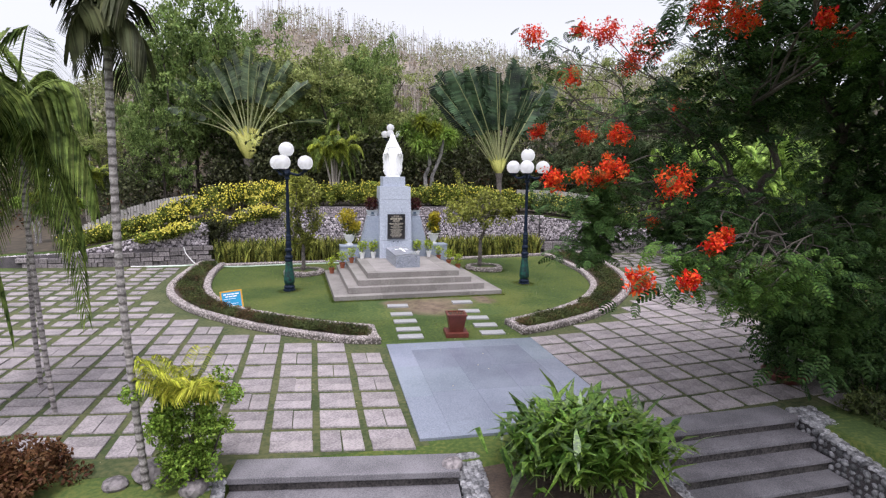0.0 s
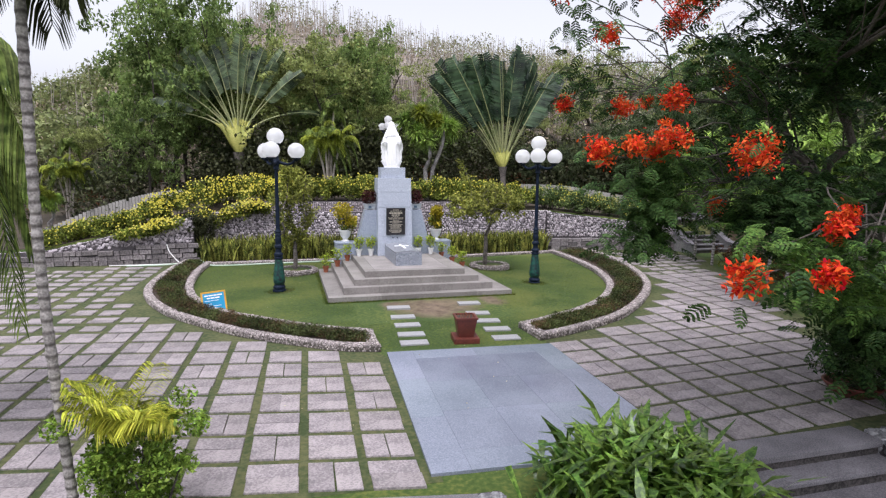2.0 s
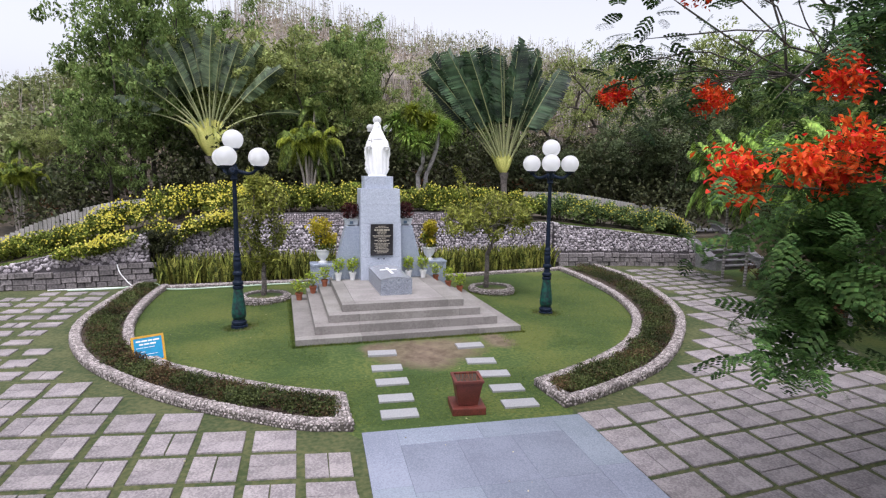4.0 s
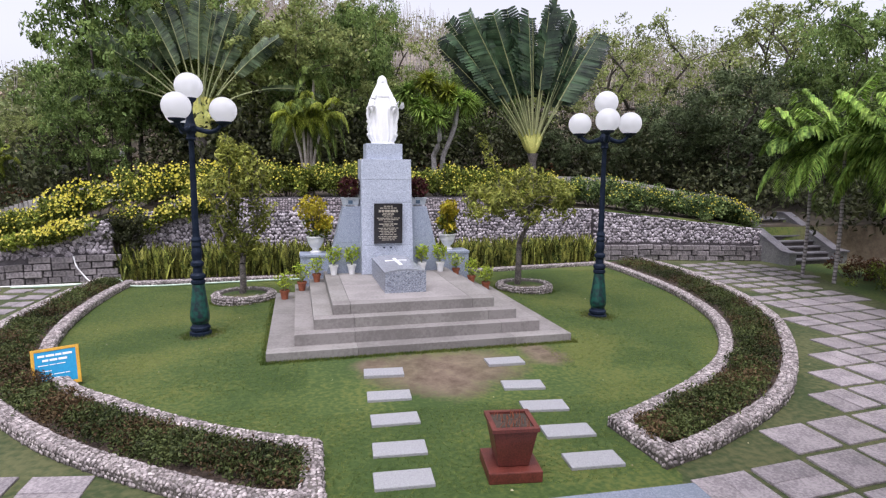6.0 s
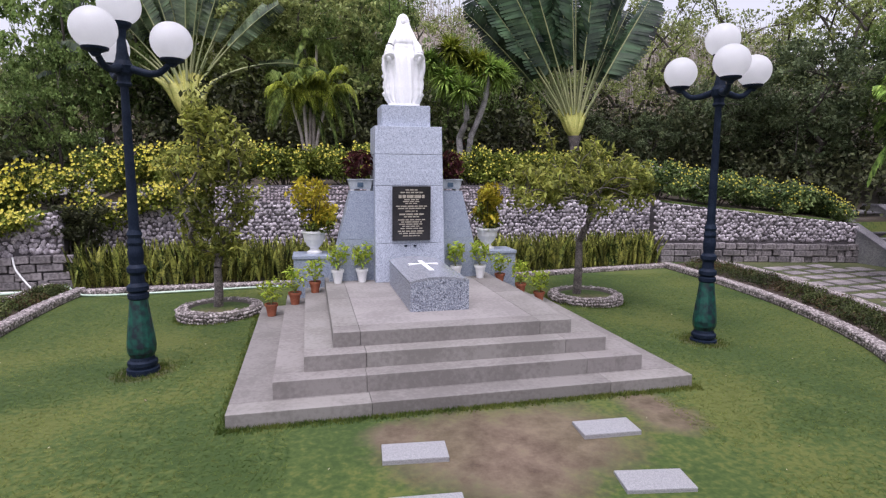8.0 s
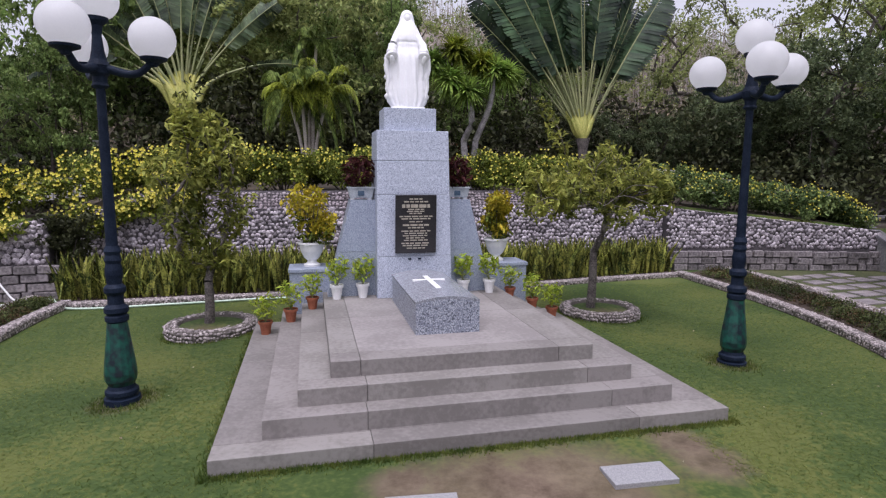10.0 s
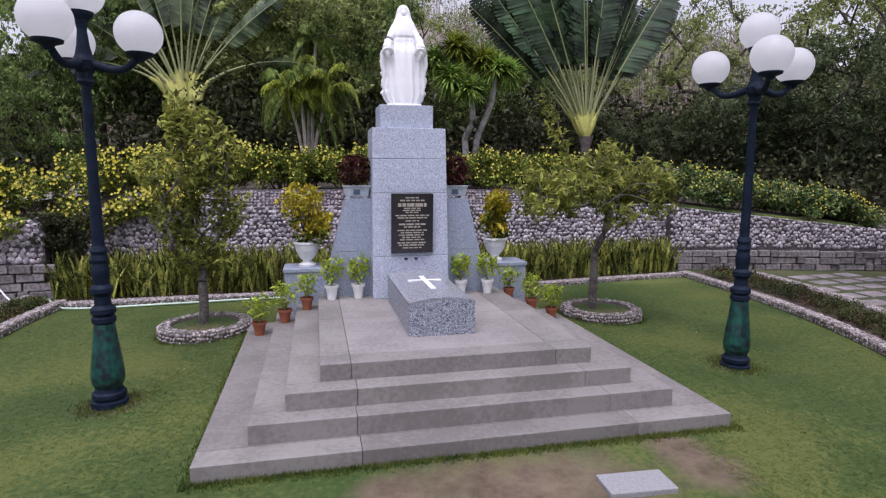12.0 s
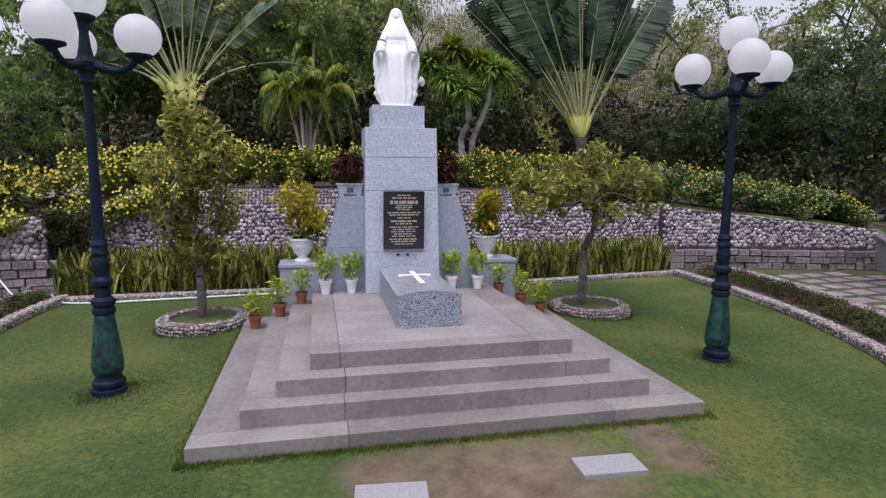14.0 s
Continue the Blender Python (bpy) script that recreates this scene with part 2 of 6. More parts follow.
M["leaf_fan"] = surface("leaf_fan", (0.018, 0.034, 0.017), (0.18, 0.25, 0.13), 0.6, 0.36, 0.0, 1.6, leaf=0.2, island=0.4, spec=0.5)
M["hillside"] = surface("hillside", (0.17, 0.145, 0.12), (0.36, 0.31, 0.26), 0.12, 0.95, 0.5, 1.5)
M["bark_mid"] = surface("bark_mid", (0.06, 0.052, 0.048), (0.2, 0.175, 0.16), 6.0, 0.9, 0.6, 40.0)
M["moss"] = surface("moss", (0.03, 0.048, 0.011), (0.09, 0.095, 0.036), 0.9, 0.95, 0.6, 12.0)
M["slab_inner"] = surface("slab_inner", (0.147, 0.166, 0.213), (0.22, 0.244, 0.3), 0.9, 0.2, 0.02, 60.0, piece=0.06)
M["leaf_brown"] = foliage("leaf_brown", (0.035, 0.024, 0.012), (0.14, 0.092, 0.045), 0.4)
M["petal"] = surface("petal", (0.2, 0.16, 0.09), (0.5, 0.45, 0.3), 5.0, 0.7, 0.0, 20.0, island=0.3)
M["fence"] = surface("fence", (0.3, 0.29, 0.28), (0.48, 0.46, 0.43), 1.6, 0.85, 0.3, 30.0, piece=0.12)
M["pebble_flank"] = surface("pebble_flank", (0.098, 0.099, 0.109), (0.27, 0.266, 0.277), 6.0, 0.75, 0.1, 30.0, island=0.5)
M["bark_ringed"] = surface("bark_ringed", (0.2, 0.18, 0.18), (0.42, 0.385, 0.38), 7.0, 0.9, 0.5, 50.0)
rings = M["bark_ringed"].node_tree
wave = rings.nodes.new("ShaderNodeTexWave")
wave.bands_direction = "Z"
wave.inputs["Scale"].default_value, wave.inputs["Distortion"].default_value, wave.inputs["Detail"].default_value = 3.1, 2.0, 3.0
where = rings.nodes.new("ShaderNodeTexCoord")
rings.links.new(where.outputs["Object"], wave.inputs["Vector"])
scar = rings.nodes.new("ShaderNodeMix")
scar.data_type, scar.blend_type = "RGBA", "MULTIPLY"
edge = rings.nodes.new("ShaderNodeMapRange")
edge.inputs[1].default_value, edge.inputs[2].default_value, edge.inputs[3].default_value, edge.inputs[4].default_value = 0.0, 0.45, 0.85, 0.0
rings.links.new(wave.outputs["Fac"], edge.inputs[0])
rings.links.new(edge.outputs[0], scar.inputs[0])
shell = rings.nodes["Principled BSDF"]
rings.links.new(shell.inputs["Base Color"].links[0].from_socket, scar.inputs[6])
scar.inputs[7].default_value = (0.22, 0.2, 0.19, 1.0)
rings.links.new(scar.outputs[2], shell.inputs["Base Color"])
M["leaf_hill"] = foliage("leaf_hill", (0.13, 0.14, 0.075), (0.42, 0.42, 0.25), trans=0.28)
M["leaf_hill_green"] = foliage("leaf_hill_green", (0.09, 0.11, 0.045), (0.3, 0.34, 0.14), 0.25, trans=0.3, scale=0.2, fine=1.2)
M["leaf_yellow"] = foliage("leaf_yellow", (0.2, 0.24, 0.02), (0.56, 0.56, 0.07), trans=0.3)
M["leaf_glossy"] = surface("leaf_glossy", (0.026, 0.064, 0.009), (0.16, 0.27, 0.042), 0.9, 0.35, 0.0, 25.0, leaf=0.28, island=0.5, spec=0.5)
M["sheath"] = surface("sheath", (0.33, 0.36, 0.08), (0.53, 0.5, 0.14), 2.5, 0.5, 0.1, 20.0)
M["petiole"] = surface("petiole", (0.176, 0.216, 0.088), (0.357, 0.357, 0.17), 1.2, 0.5, 0.05)
M["flower_yellow"] = foliage("flower_yellow", (0.6, 0.53, 0.05), (0.76, 0.7, 0.18), 0.2)
M["flower_red"] = foliage("flower_red", (0.66, 0.035, 0.012), (0.85, 0.12, 0.03), 0.25)


def thing(name, at=(0, 0, 0), label="", category="", group="", turn=0.0, kind=""):
    ob = new(name)
    ob.matrix_basis = pose(*at, 0, 0, turn)
    return tagged(ob, label, category, group, kind)


def part(name, bm, material, parent=None, label="", smooth=False):
    me = bpy.data.meshes.new(name)
    bm.to_mesh(me)
    bm.free()
    me.materials.append(material)
    if smooth:
        me.shade_smooth()
    ob = new(name, me)
    ob.parent = parent
    return tagged(ob, label)


def raw(name, verts, faces, material, parent=None, label="", smooth=False):
    """A mesh from arrays that were computed in code; faces is an (n, 3) or (n, 4) array or a list."""
    me = bpy.data.meshes.new(name)
    verts = np.asarray(verts, dtype=np.float32)
    if isinstance(faces, np.ndarray):
        n, k = faces.shape
        me.vertices.add(len(verts))
        me.vertices.foreach_set("co", verts.ravel())
        me.loops.add(n * k)
        me.loops.foreach_set("vertex_index", faces.astype(np.int32).ravel())
        me.polygons.add(n)
        me.polygons.foreach_set("loop_start", np.arange(0, n * k, k, dtype=np.int32))
        me.update(calc_edges=True)
    else:
        me.from_pydata(verts.tolist(), [], faces)
    me.materials.append(material)
    if smooth:
        me.shade_smooth()
    ob = new(name, me)
    ob.parent = parent
    return tagged(ob, label)


def box(bm, lo, hi, bevel=0.0, taper=None):
    """A box between two corners; taper narrows the top by (x, y) on each side."""
    r = bmesh.ops.create_cube(bm, size=1.0)
    for v in r["verts"]:
        t = [(v.co[i] + 0.5) for i in range(3)]
        x, y, z = (lo[i] + t[i] * (hi[i] - lo[i]) for i in range(3))
        if taper and t[2] > 0.5:
            x += taper[0] * (1 if t[0] < 0.5 else -1)
            y += taper[1] * (1 if t[1] < 0.5 else -1)
        v.co = (x, y, z)
    if bevel:
        edges = list({e for v in r["verts"] for e in v.link_edges})
        bmesh.ops.bevel(bm, geom=edges, offset=bevel, segments=2, affect="EDGES", profile=0.6)
    return bm


def boxed(lo, hi, bevel=0.0, taper=None):
    return box(bmesh.new(), lo, hi, bevel, taper)


def lathe(profile, seg=24, bm=None, at=(0, 0, 0), squash=1.0):
    """A turned form from (radius, height) pairs."""
    bm = bm or bmesh.new()
    rings = []
    for r, z in profile:
        rings.append([bm.verts.new((at[0] + r * math.cos(2 * math.pi * k / seg), at[1] + squash * r * math.sin(2 * math.pi * k / seg), at[2] + z)) for k in range(seg)])
    for a, b in zip(rings, rings[1:]):
        for k in range(seg):
            bm.faces.new((a[k], a[(k + 1) % seg], b[(k + 1) % seg], b[k]))
    bm.faces.new(rings[0][::-1])
    bm.faces.new(rings[-1])
    return bm


def tube(points, radii, seg=8):
    """Vertices and quads of a tapering tube along points."""
    p = np.asarray(points, float)
    radii = np.broadcast_to(np.asarray(radii, float), (len(p),))
    d = np.gradient(p, axis=0)
    d /= np.linalg.norm(d, axis=1, keepdims=True) + 1e-9
    ref = np.where(np.abs(d[:, 2:3]) > 0.9, np.array([[1.0, 0, 0]]), np.array([[0, 0, 1.0]]))
    a = np.cross(d, ref)
    a /= np.linalg.norm(a, axis=1, keepdims=True) + 1e-9
    b = np.cross(d, a)
    k = np.arange(seg) * 2 * np.pi / seg
    v = p[:, None] + radii[:, None, None] * (np.cos(k)[None, :, None] * a[:, None] + np.sin(k)[None, :, None] * b[:, None])
    n = len(p)
    i = np.arange(n - 1)[:, None] * seg
    j = np.arange(seg)[None, :]
    j2 = (j + 1) % seg
    f = np.stack([i + j, i + j2, i + seg + j2, i + seg + j], -1).reshape(-1, 4)
    return v.reshape(-1, 3), f


def merge(chunks):
    vs, fs, n = [], [], 0
    for v, f in chunks:
        vs.append(v)
        fs.append(f + n)
        n += len(v)
    return np.concatenate(vs), np.concatenate(fs)


def spin(n, r, tilt=None):
    """Random frames (n, 3, 3): rows are leaf axis, side, normal; tilt biases the normal upwards."""
    ax = r.normal(size=(n, 3))
    if tilt is not None:
        ax[:, 2] = ax[:, 2] * tilt[0] + tilt[1]
    ax /= np.linalg.norm(ax, axis=1, keepdims=True) + 1e-9
    up = r.normal(size=(n, 3)) * 0.55 + np.array([0, 0, 1.0])
    side = np.cross(ax, up)
    side /= np.linalg.norm(side, axis=1, keepdims=True) + 1e-9
    nor = np.cross(side, ax)
    return ax, side, nor


def leaves(centres, size, aspect=0.5, r=rng, tilt=None, fold=0.12):
    """Kite-shaped leaves, two triangles' worth each, at the centres."""
    c = np.asarray(centres, float)
    n = len(c)
    ax, side, nor = spin(n, r, tilt)
    s = size * r.uniform(0.65, 1.25, (n, 1))
    base, tip = c - ax * s * 0.5, c + ax * s * 0.5
    mid = c - ax * s * 0.08 + nor * s * fold
    left, right = mid + side * s * aspect * 0.5, mid - side * s * aspect * 0.5
    v = np.stack([base, left, tip, right], 1).reshape(-1, 3)
    f = np.arange(4 * n).reshape(-1, 4)
    return v, f


def clumps(centres, radius, count, r=rng, flat=0.75):
    """Points gathered round clump centres, denser near their shells."""
    c = np.repeat(np.asarray(centres, float), count, axis=0)
    d = r.normal(size=c.shape)
    d /= np.linalg.norm(d, axis=1, keepdims=True)
    rad = np.repeat(np.broadcast_to(radius, (len(centres),)), count)[:, None] * r.uniform(0.25, 1.0, (len(c), 1)) ** 0.5
    d[:, 2] *= flat
    return c + d * rad


def spline(points, n):
    """Catmull-Rom through points."""
    p = np.asarray(points, float)
    p = np.vstack([2 * p[0] - p[1], p, 2 * p[-1] - p[-2]])
    out = []
    for t in np.linspace(0, len(p) - 3 - 1e-6, n):
        i, u = int(t), t - int(t)
        a, b, c, d = p[i : i + 4]
        out.append(0.5 * (2 * b + (c - a) * u + (2 * a - 5 * b + 4 * c - d) * u * u + (3 * b - a - 3 * c + d) * u**3))
    return np.array(out)


def pebbles(centres, normals, size, r=rng, rise=0.55):
    """Half-buried stones: a dome of 18 faces at each centre."""
    c, nn = np.asarray(centres, float), np.asarray(normals, float)
    n, k = len(c), 6
    t = r.normal(size=(n, 3))
    a = np.cross(nn, t)
    a /= np.linalg.norm(a, axis=1, keepdims=True) + 1e-9
    b = np.cross(nn, a)
    s = (np.broadcast_to(size, (n,)) * r.uniform(0.78, 1.25, n))[:, None]
    q = r.uniform(0.6, 1.0, (n, 1))
    ang = np.arange(k) * 2 * np.pi / k
    rings = []
    for rad, h in ((1.0, -0.15), (0.86, 0.6 * rise)):
        w = rad * r.uniform(0.88, 1.1, (n, k))[..., None]
        rings.append(c[:, None] + s[:, None] * (w * (np.cos(ang)[None, :, None] * a[:, None] + np.sin(ang)[None, :, None] * (b * q)[:, None]) + h * nn[:, None]))
    top = (c + s * rise * nn)[:, None]
    v = np.concatenate([rings[0], rings[1], top], 1)
    m = 2 * k + 1
    o = np.arange(n)[:, None, None] * m
    j = np.arange(k)
    j2 = (j + 1) % k
    f1 = np.stack([j, j2, k + j2], 1)
    f2 = np.stack([j, k + j2, k + j], 1)
    f3 = np.stack([k + j, k + j2, np.full(k, 2 * k)], 1)
    f = (np.concatenate([f1, f2, f3])[None] + o).reshape(-1, 3)
    return v.reshape(-1, 3), f

# ---- plan of the large forms ----
WALL_LEFT = [(-53, 9.0), (-16.3, 7.9), (-12.05, 7.5), (-9.7, 7.45), (-7.15, 7.85)]
WALL_MID = [(-6.95, 9.1), (7.8, 9.2)]
WALL_RIGHT = [(7.6, 8.9), (8.8, 8.8), (13.35, 7.8), (52, 8.0)]


def along(points, x):
    return float(np.interp(x, [p[0] for p in points], [p[1] for p in points]))


def wall_line(x):
    return along(WALL_LEFT, x) if x < -7.55 else along(WALL_MID, x) if x < 8.15 else along(WALL_RIGHT, x)


def wall_top(x):
    if x < -7.05:
        return float(np.interp(x, [-16.3, -11.8, -7.15], [0.28, 0.55, 1.66]))
    if x < 7.75:
        return 1.75
    return float(np.interp(x, [7.8, 13.4, 17.4, 26], [1.68, 1.08, 1.68, 1.95]))


def hill(x, y):
    """Height of the ground behind the walls."""
    d = max(0.0, y - wall_line(x))
    top = wall_top(x) if -16.3 < x < 13.4 else (0.28 if x < 0 else 1.05)
    low = min(top + 0.09, 1.78) + 0.37 * min(1.0, max(0.0, d - 0.3) / 1.2) * (1.0 if -7.0 < x < 5 else 0.3)
    a = math.degrees(math.atan2(x + 3.0, y + 15.0))
    crest = float(np.interp(a, [-60, -35, -22, -14, -3, 4.4, 9.5, 26, 40, 60], [3, 4, 7.3, 12.8, 17.6, 16.0, 15.0, 13.0, 10.0, 9.0]))
    far = math.hypot(x + 3.0, y + 15.0)
    u = min(1.0, max(0.0, (far - 36.0) / 38.0))
    rise = u * u * (3 - 2 * u)
    bank = 0.9 * min(1.0, max(0.0, (d - 4.4) / 10.6))
    return low + bank + crest * rise + 0.25 * math.sin(x * 0.7) * math.sin(y * 0.5) * min(1.0, max(0, d - 4) / 8)


def terrace_edge(x):
    """Where the terrace ends above the two flights of steps."""
    return float(np.interp(x, [-4.33, -1.33, 1.43, 4.36], [-9.12, -9.55, -9.22, -9.17]))


def front_drop(x, y):
    """The lower ground before the terrace's edge."""
    if -4.33 < x < 4.36:
        return -1.22 if y < terrace_edge(x) else 0.0
    u = min(1.0, max(0.0, (-10.9 - y) / 2.2))
    return -1.22 * u * u * (3 - 2 * u)


def lawn(x, y):
    """The lawn swells a little towards the platform."""
    e = max(abs(x) - 2.8, -0.5 - y, y - 4.6, 0.0)
    u = max(0.0, 1.0 - e / 1.4)
    return 0.06 * u * u * (3 - 2 * u)


xs = np.unique(np.concatenate([np.linspace(-320, -60, 8), np.linspace(-60, 60, 81), [-7.58, -7.52, 8.12, 8.18, -4.34, -4.32, 4.35, 4.37], np.linspace(-8, 8, 33), np.linspace(60, 320, 8)]))
front = np.concatenate([np.linspace(-320, -40, 6), np.linspace(-34, -14, 6), [-13.2, -12.4, -11.8, -11.2, -10.6, -10.0], np.linspace(-8.5, 7.1, 27)])
back = np.concatenate([[-0.25, 0.12, 0.3, 0.7, 1.5, 3, 5], np.linspace(7, 40, 18), np.linspace(46, 90, 9), [120, 180, 300]])
rows = []
for y in front:
    if y == -8.5:
        rows += [[(x, terrace_edge(x) + e, front_drop(x, terrace_edge(x) + e)) for x in xs] for e in (-0.01, 0.01)]
    rows.append([(x, y, front_drop(x, y) + lawn(x, y)) for x in xs])
for b in back:
    rows.append([(x, wall_line(x) + b, 0.0 if b <= 0.12 else hill(x, wall_line(x) + b)) for x in xs])
gv = np.array(rows).reshape(-1, 3)
nx, ny = len(xs), len(rows)
gf = np.array([(j * nx + i, j * nx + i + 1, (j + 1) * nx + i + 1, (j + 1) * nx + i) for j in range(ny - 1) for i in range(nx - 1)])
ground = raw("ground", gv, gf, M["grass"], smooth=True)
ground.data.materials.append(M["slope"])
ground.data.materials.append(M["hillside"])
lim = (len(front) + 4) * (nx - 1)
ground.data.polygons.foreach_set("material_index", np.array([0 if k < lim else 1 if gv[gf[k][0]][1] < 42 else 2 for k in range(len(gf))], dtype=np.int32))
tagged(ground, "green lawn and grassy ground rising to a dry hill", "ground", kind="structure")

# ---- pebbled retaining walls ----


def wall_run(name, line, top, thick, label, x0, x1, low=-0.1, stone=0.118, band=None, count=0, mat="pebble"):
    """A retaining wall along a line, faced with rounded stones; band: height of squared stone blocks at its foot."""
    n = max(2, int((x1 - x0) / 0.5))
    px = np.linspace(x0, x1, n)
    pts = [(x, along(line, x)) for x in px]
    v, f = [], []
    for (x, y) in pts:
        h = top(x)
        v += [(x, y, low), (x, y + 0.06, h), (x, y + thick, h), (x, y + thick, low)]
    for k in range(n - 1):
        a, b = 4 * k, 4 * k + 4
        f += [(a, b, b + 1, a + 1), (a + 1, b + 1, b + 2, a + 2), (a + 2, b + 2, b + 3, a + 3)]
    f += [(0, 1, 2, 3), (4 * n - 1, 4 * n - 2, 4 * n - 3, 4 * n - 4)]
    body = raw(name, v, f, M["mortar"])
    tagged(body, label, "wall", kind="structure")
    c, nrm = [], []
    row = 0
    z = 0.02
    while z < 3.0:
        for x in np.arange(x0 + stone * 0.5 * (row % 2), x1, stone):
            xx, zz = x + rng.normal() * stone * 0.17, z + rng.normal() * stone * 0.17
            if zz > top(xx) - 0.02 or (band and zz < band(xx) + 0.05):
                continue
            c.append((xx, along(line, min(max(xx, x0), x1)) + 0.06 * zz / max(0.4, top(xx)), zz))
            nrm.append((0.0, -1.0, 0.05))
        z += stone * 0.86
        row += 1
    for x in np.arange(x0, x1, stone):
        c.append((x, along(line, x) + 0.12, top(x) - 0.01))
        nrm.append((0, -0.4, 0.9))
    c, nrm = np.array(c), np.array(nrm)
    near = np.zeros(len(c), bool)
    if count:
        order = np.argsort(np.abs(c[:, 0] - 2.1) + np.abs(c[:, 2] - 1.05))[:count]
        near[order] = True
        shapes = []
        for k in range(8):
            pv, pf = pebbles([(0, 0, 0)], [(0, -1, 0)], stone * 0.63, rise=0.38)
            me = bpy.data.meshes.new("stone")
            me.from_pydata(pv.tolist(), [], pf.tolist())
            me.materials.append(M["pebble_one"])
            me.shade_smooth()
            shapes.append(me)
        for k in order:
            ob = new("stone", shapes[int(k) % 8])
            ob.parent = body
            ob.matrix_basis = pose(*c[k], 0, float(rng.uniform(0, 360)), 0)
    pv, pf = pebbles(c[~near], nrm[~near], stone * 0.63, rise=0.38)
    raw("pebble_facing", pv, pf, M[mat], body, smooth=True)["kind"] = "stuff"
    return body


# stained risers, darkened further in colour for the shade on their faces
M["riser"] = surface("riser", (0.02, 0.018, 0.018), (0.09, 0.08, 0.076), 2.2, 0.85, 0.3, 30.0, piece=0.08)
M["pebble_one"] = surface("pebble_one", (0.185, 0.158, 0.175), (0.5, 0.455, 0.485), 7.0, 0.7, 0.1, 30.0, piece=0.5)


def block_band(body, line, x0, x1, height, w=0.42, h=0.2):
    """Squared blocks proud of the foot of a wall."""
    x = x0
    shapes = {}
    z = 0.0
    row = 0
    while z < max(height(x0), height(x1)) - 0.05:
        x = x0 - 0.2 * (row % 2)
        while x < x1:
            ww = w * float(rng.uniform(0.45, 1.35))
            key = round(ww, 1)
            if z + h < height(x) + 0.12:
                if key not in shapes:
                    bm = boxed((0.006, -0.05, 0.006), (key - 0.01, 0.1, h - 0.01), 0.025)
                    me = bpy.data.meshes.new("block")
                    bm.to_mesh(me)
                    bm.free()
                    me.materials.append(M["block"])
                    shapes[key] = me
                ob = new("block", shapes[key])
                ob.parent = body
                slope = math.degrees(math.atan2(along(line, min(x + 0.3, x1)) - along(line, x), 0.3))
                ob.matrix_basis = pose(x, along(line, x) - float(rng.uniform(0, 0.05)), z + float(rng.normal() * 0.008), float(rng.normal() * 2.5), float(rng.normal() * 1.2), slope + float(rng.normal() * 2.5))
            x += key
        z += h
        row += 1


wall_l = wall_run("wall_left", WALL_LEFT, wall_top, 0.35, "retaining wall of white pebbles over squared stone blocks", -16.3, -7.1, stone=0.115, band=lambda x: float(np.interp(x, [-16.3, -11.8, -7.2], [0.28, 0.45, 0.72])))
block_band(wall_l, WALL_LEFT, -13.6, -7.15, lambda x: float(np.interp(x, [-16.3, -11.8, -7.2], [0.28, 0.45, 0.72])), 0.37, 0.18)
wall_run("wall_middle", WALL_MID, wall_top, 0.35, "retaining wall faced with white and grey river pebbles", -6.95, 7.75, count=300, stone=0.105)
wall_r = wall_run("wall_right", WALL_RIGHT, wall_top, 0.35, "retaining wall of pebbles on a base of stone blocks", 7.6, 13.35, band=lambda x: 0.58, stone=0.105)
block_band(wall_r, WALL_RIGHT, 7.75, 13.3, lambda x: 0.58, 0.37, 0.18)
# pebbled apron that leans back above the middle wall
av, af, ac, an = [], [], [], []
for k, x in enumerate(np.linspace(-6.3, 4.1, 30)):
    e = min(1.0, (4.1 - x) / 0.6, (x + 6.3) / 0.6) ** 0.5 if -6.3 < x < 4.1 else 0.0
    y = along(WALL_MID, x)
    av += [(x, y + 0.08, 1.68), (x, y + 0.13 + 0.27 * e, 1.73 + 0.44 * e), (x, y + 0.72, 1.73 + 0.44 * e), (x, y + 0.72, 1.68)]
    if k:
        a, b = 4 * k - 4, 4 * k
        af += [(a, b, b + 1, a + 1), (a + 1, b + 1, b + 2, a + 2), (a + 2, b + 2, b + 3, a + 3)]
    if e > 0.2:
        for q in np.arange(0.05, 0.5 * e, 0.075):
            for m_ in range(4):
                ac.append((x + 0.09 * m_ + rng.normal() * 0.01, y + 0.1 + 0.27 * q / 0.5, 1.72 + q * 0.89 + rng.normal() * 0.01))
                an.append((0, -0.87, 0.5))
apron = raw("wall_apron", av, af, M["mortar"])
tagged(apron, "sloping apron of small brownish pebbles above the wall", "wall", kind="structure")
pv, pf = pebbles(ac, an, 0.044)
raw("pebble_facing", pv, pf, M["pebble_top"], apron, smooth=True)["kind"] = "stuff"

# ---- pebbled kerbs round the planted bed ----


def sweep(path, width, height, low=-0.05):
    """A kerb: a rounded section carried along a path on the ground."""
    p = np.asarray(path, float)
    d = np.diff(p, axis=0)
    d /= np.linalg.norm(d, axis=1, keepdims=True)
    q = np.stack([d[:, 1], -d[:, 0]], 1)
    a, b = np.vstack([q[:1], q]), np.vstack([q, q[-1:]])
    s = (a + b) / np.maximum(1 + (a * b).sum(axis=1, keepdims=True), 0.75)
    sec = [(-0.5, low), (-0.5, height * 0.75), (-0.36, height), (0.36, height), (0.5, height * 0.75), (0.5, low)]
    v = np.array([[(*(p[k] + s[k] * width * a), z) for a, z in sec] for k in range(len(p))]).reshape(-1, 3)
    m = len(sec)
    f = [(k * m + j, k * m + j + 1, (k + 1) * m + j + 1, (k + 1) * m + j) for k in range(len(p) - 1) for j in range(m - 1)]
    f += [tuple(range(m)), tuple((len(p) - 1) * m + j for j in range(m - 1, -1, -1))]
    return v, f, p, s


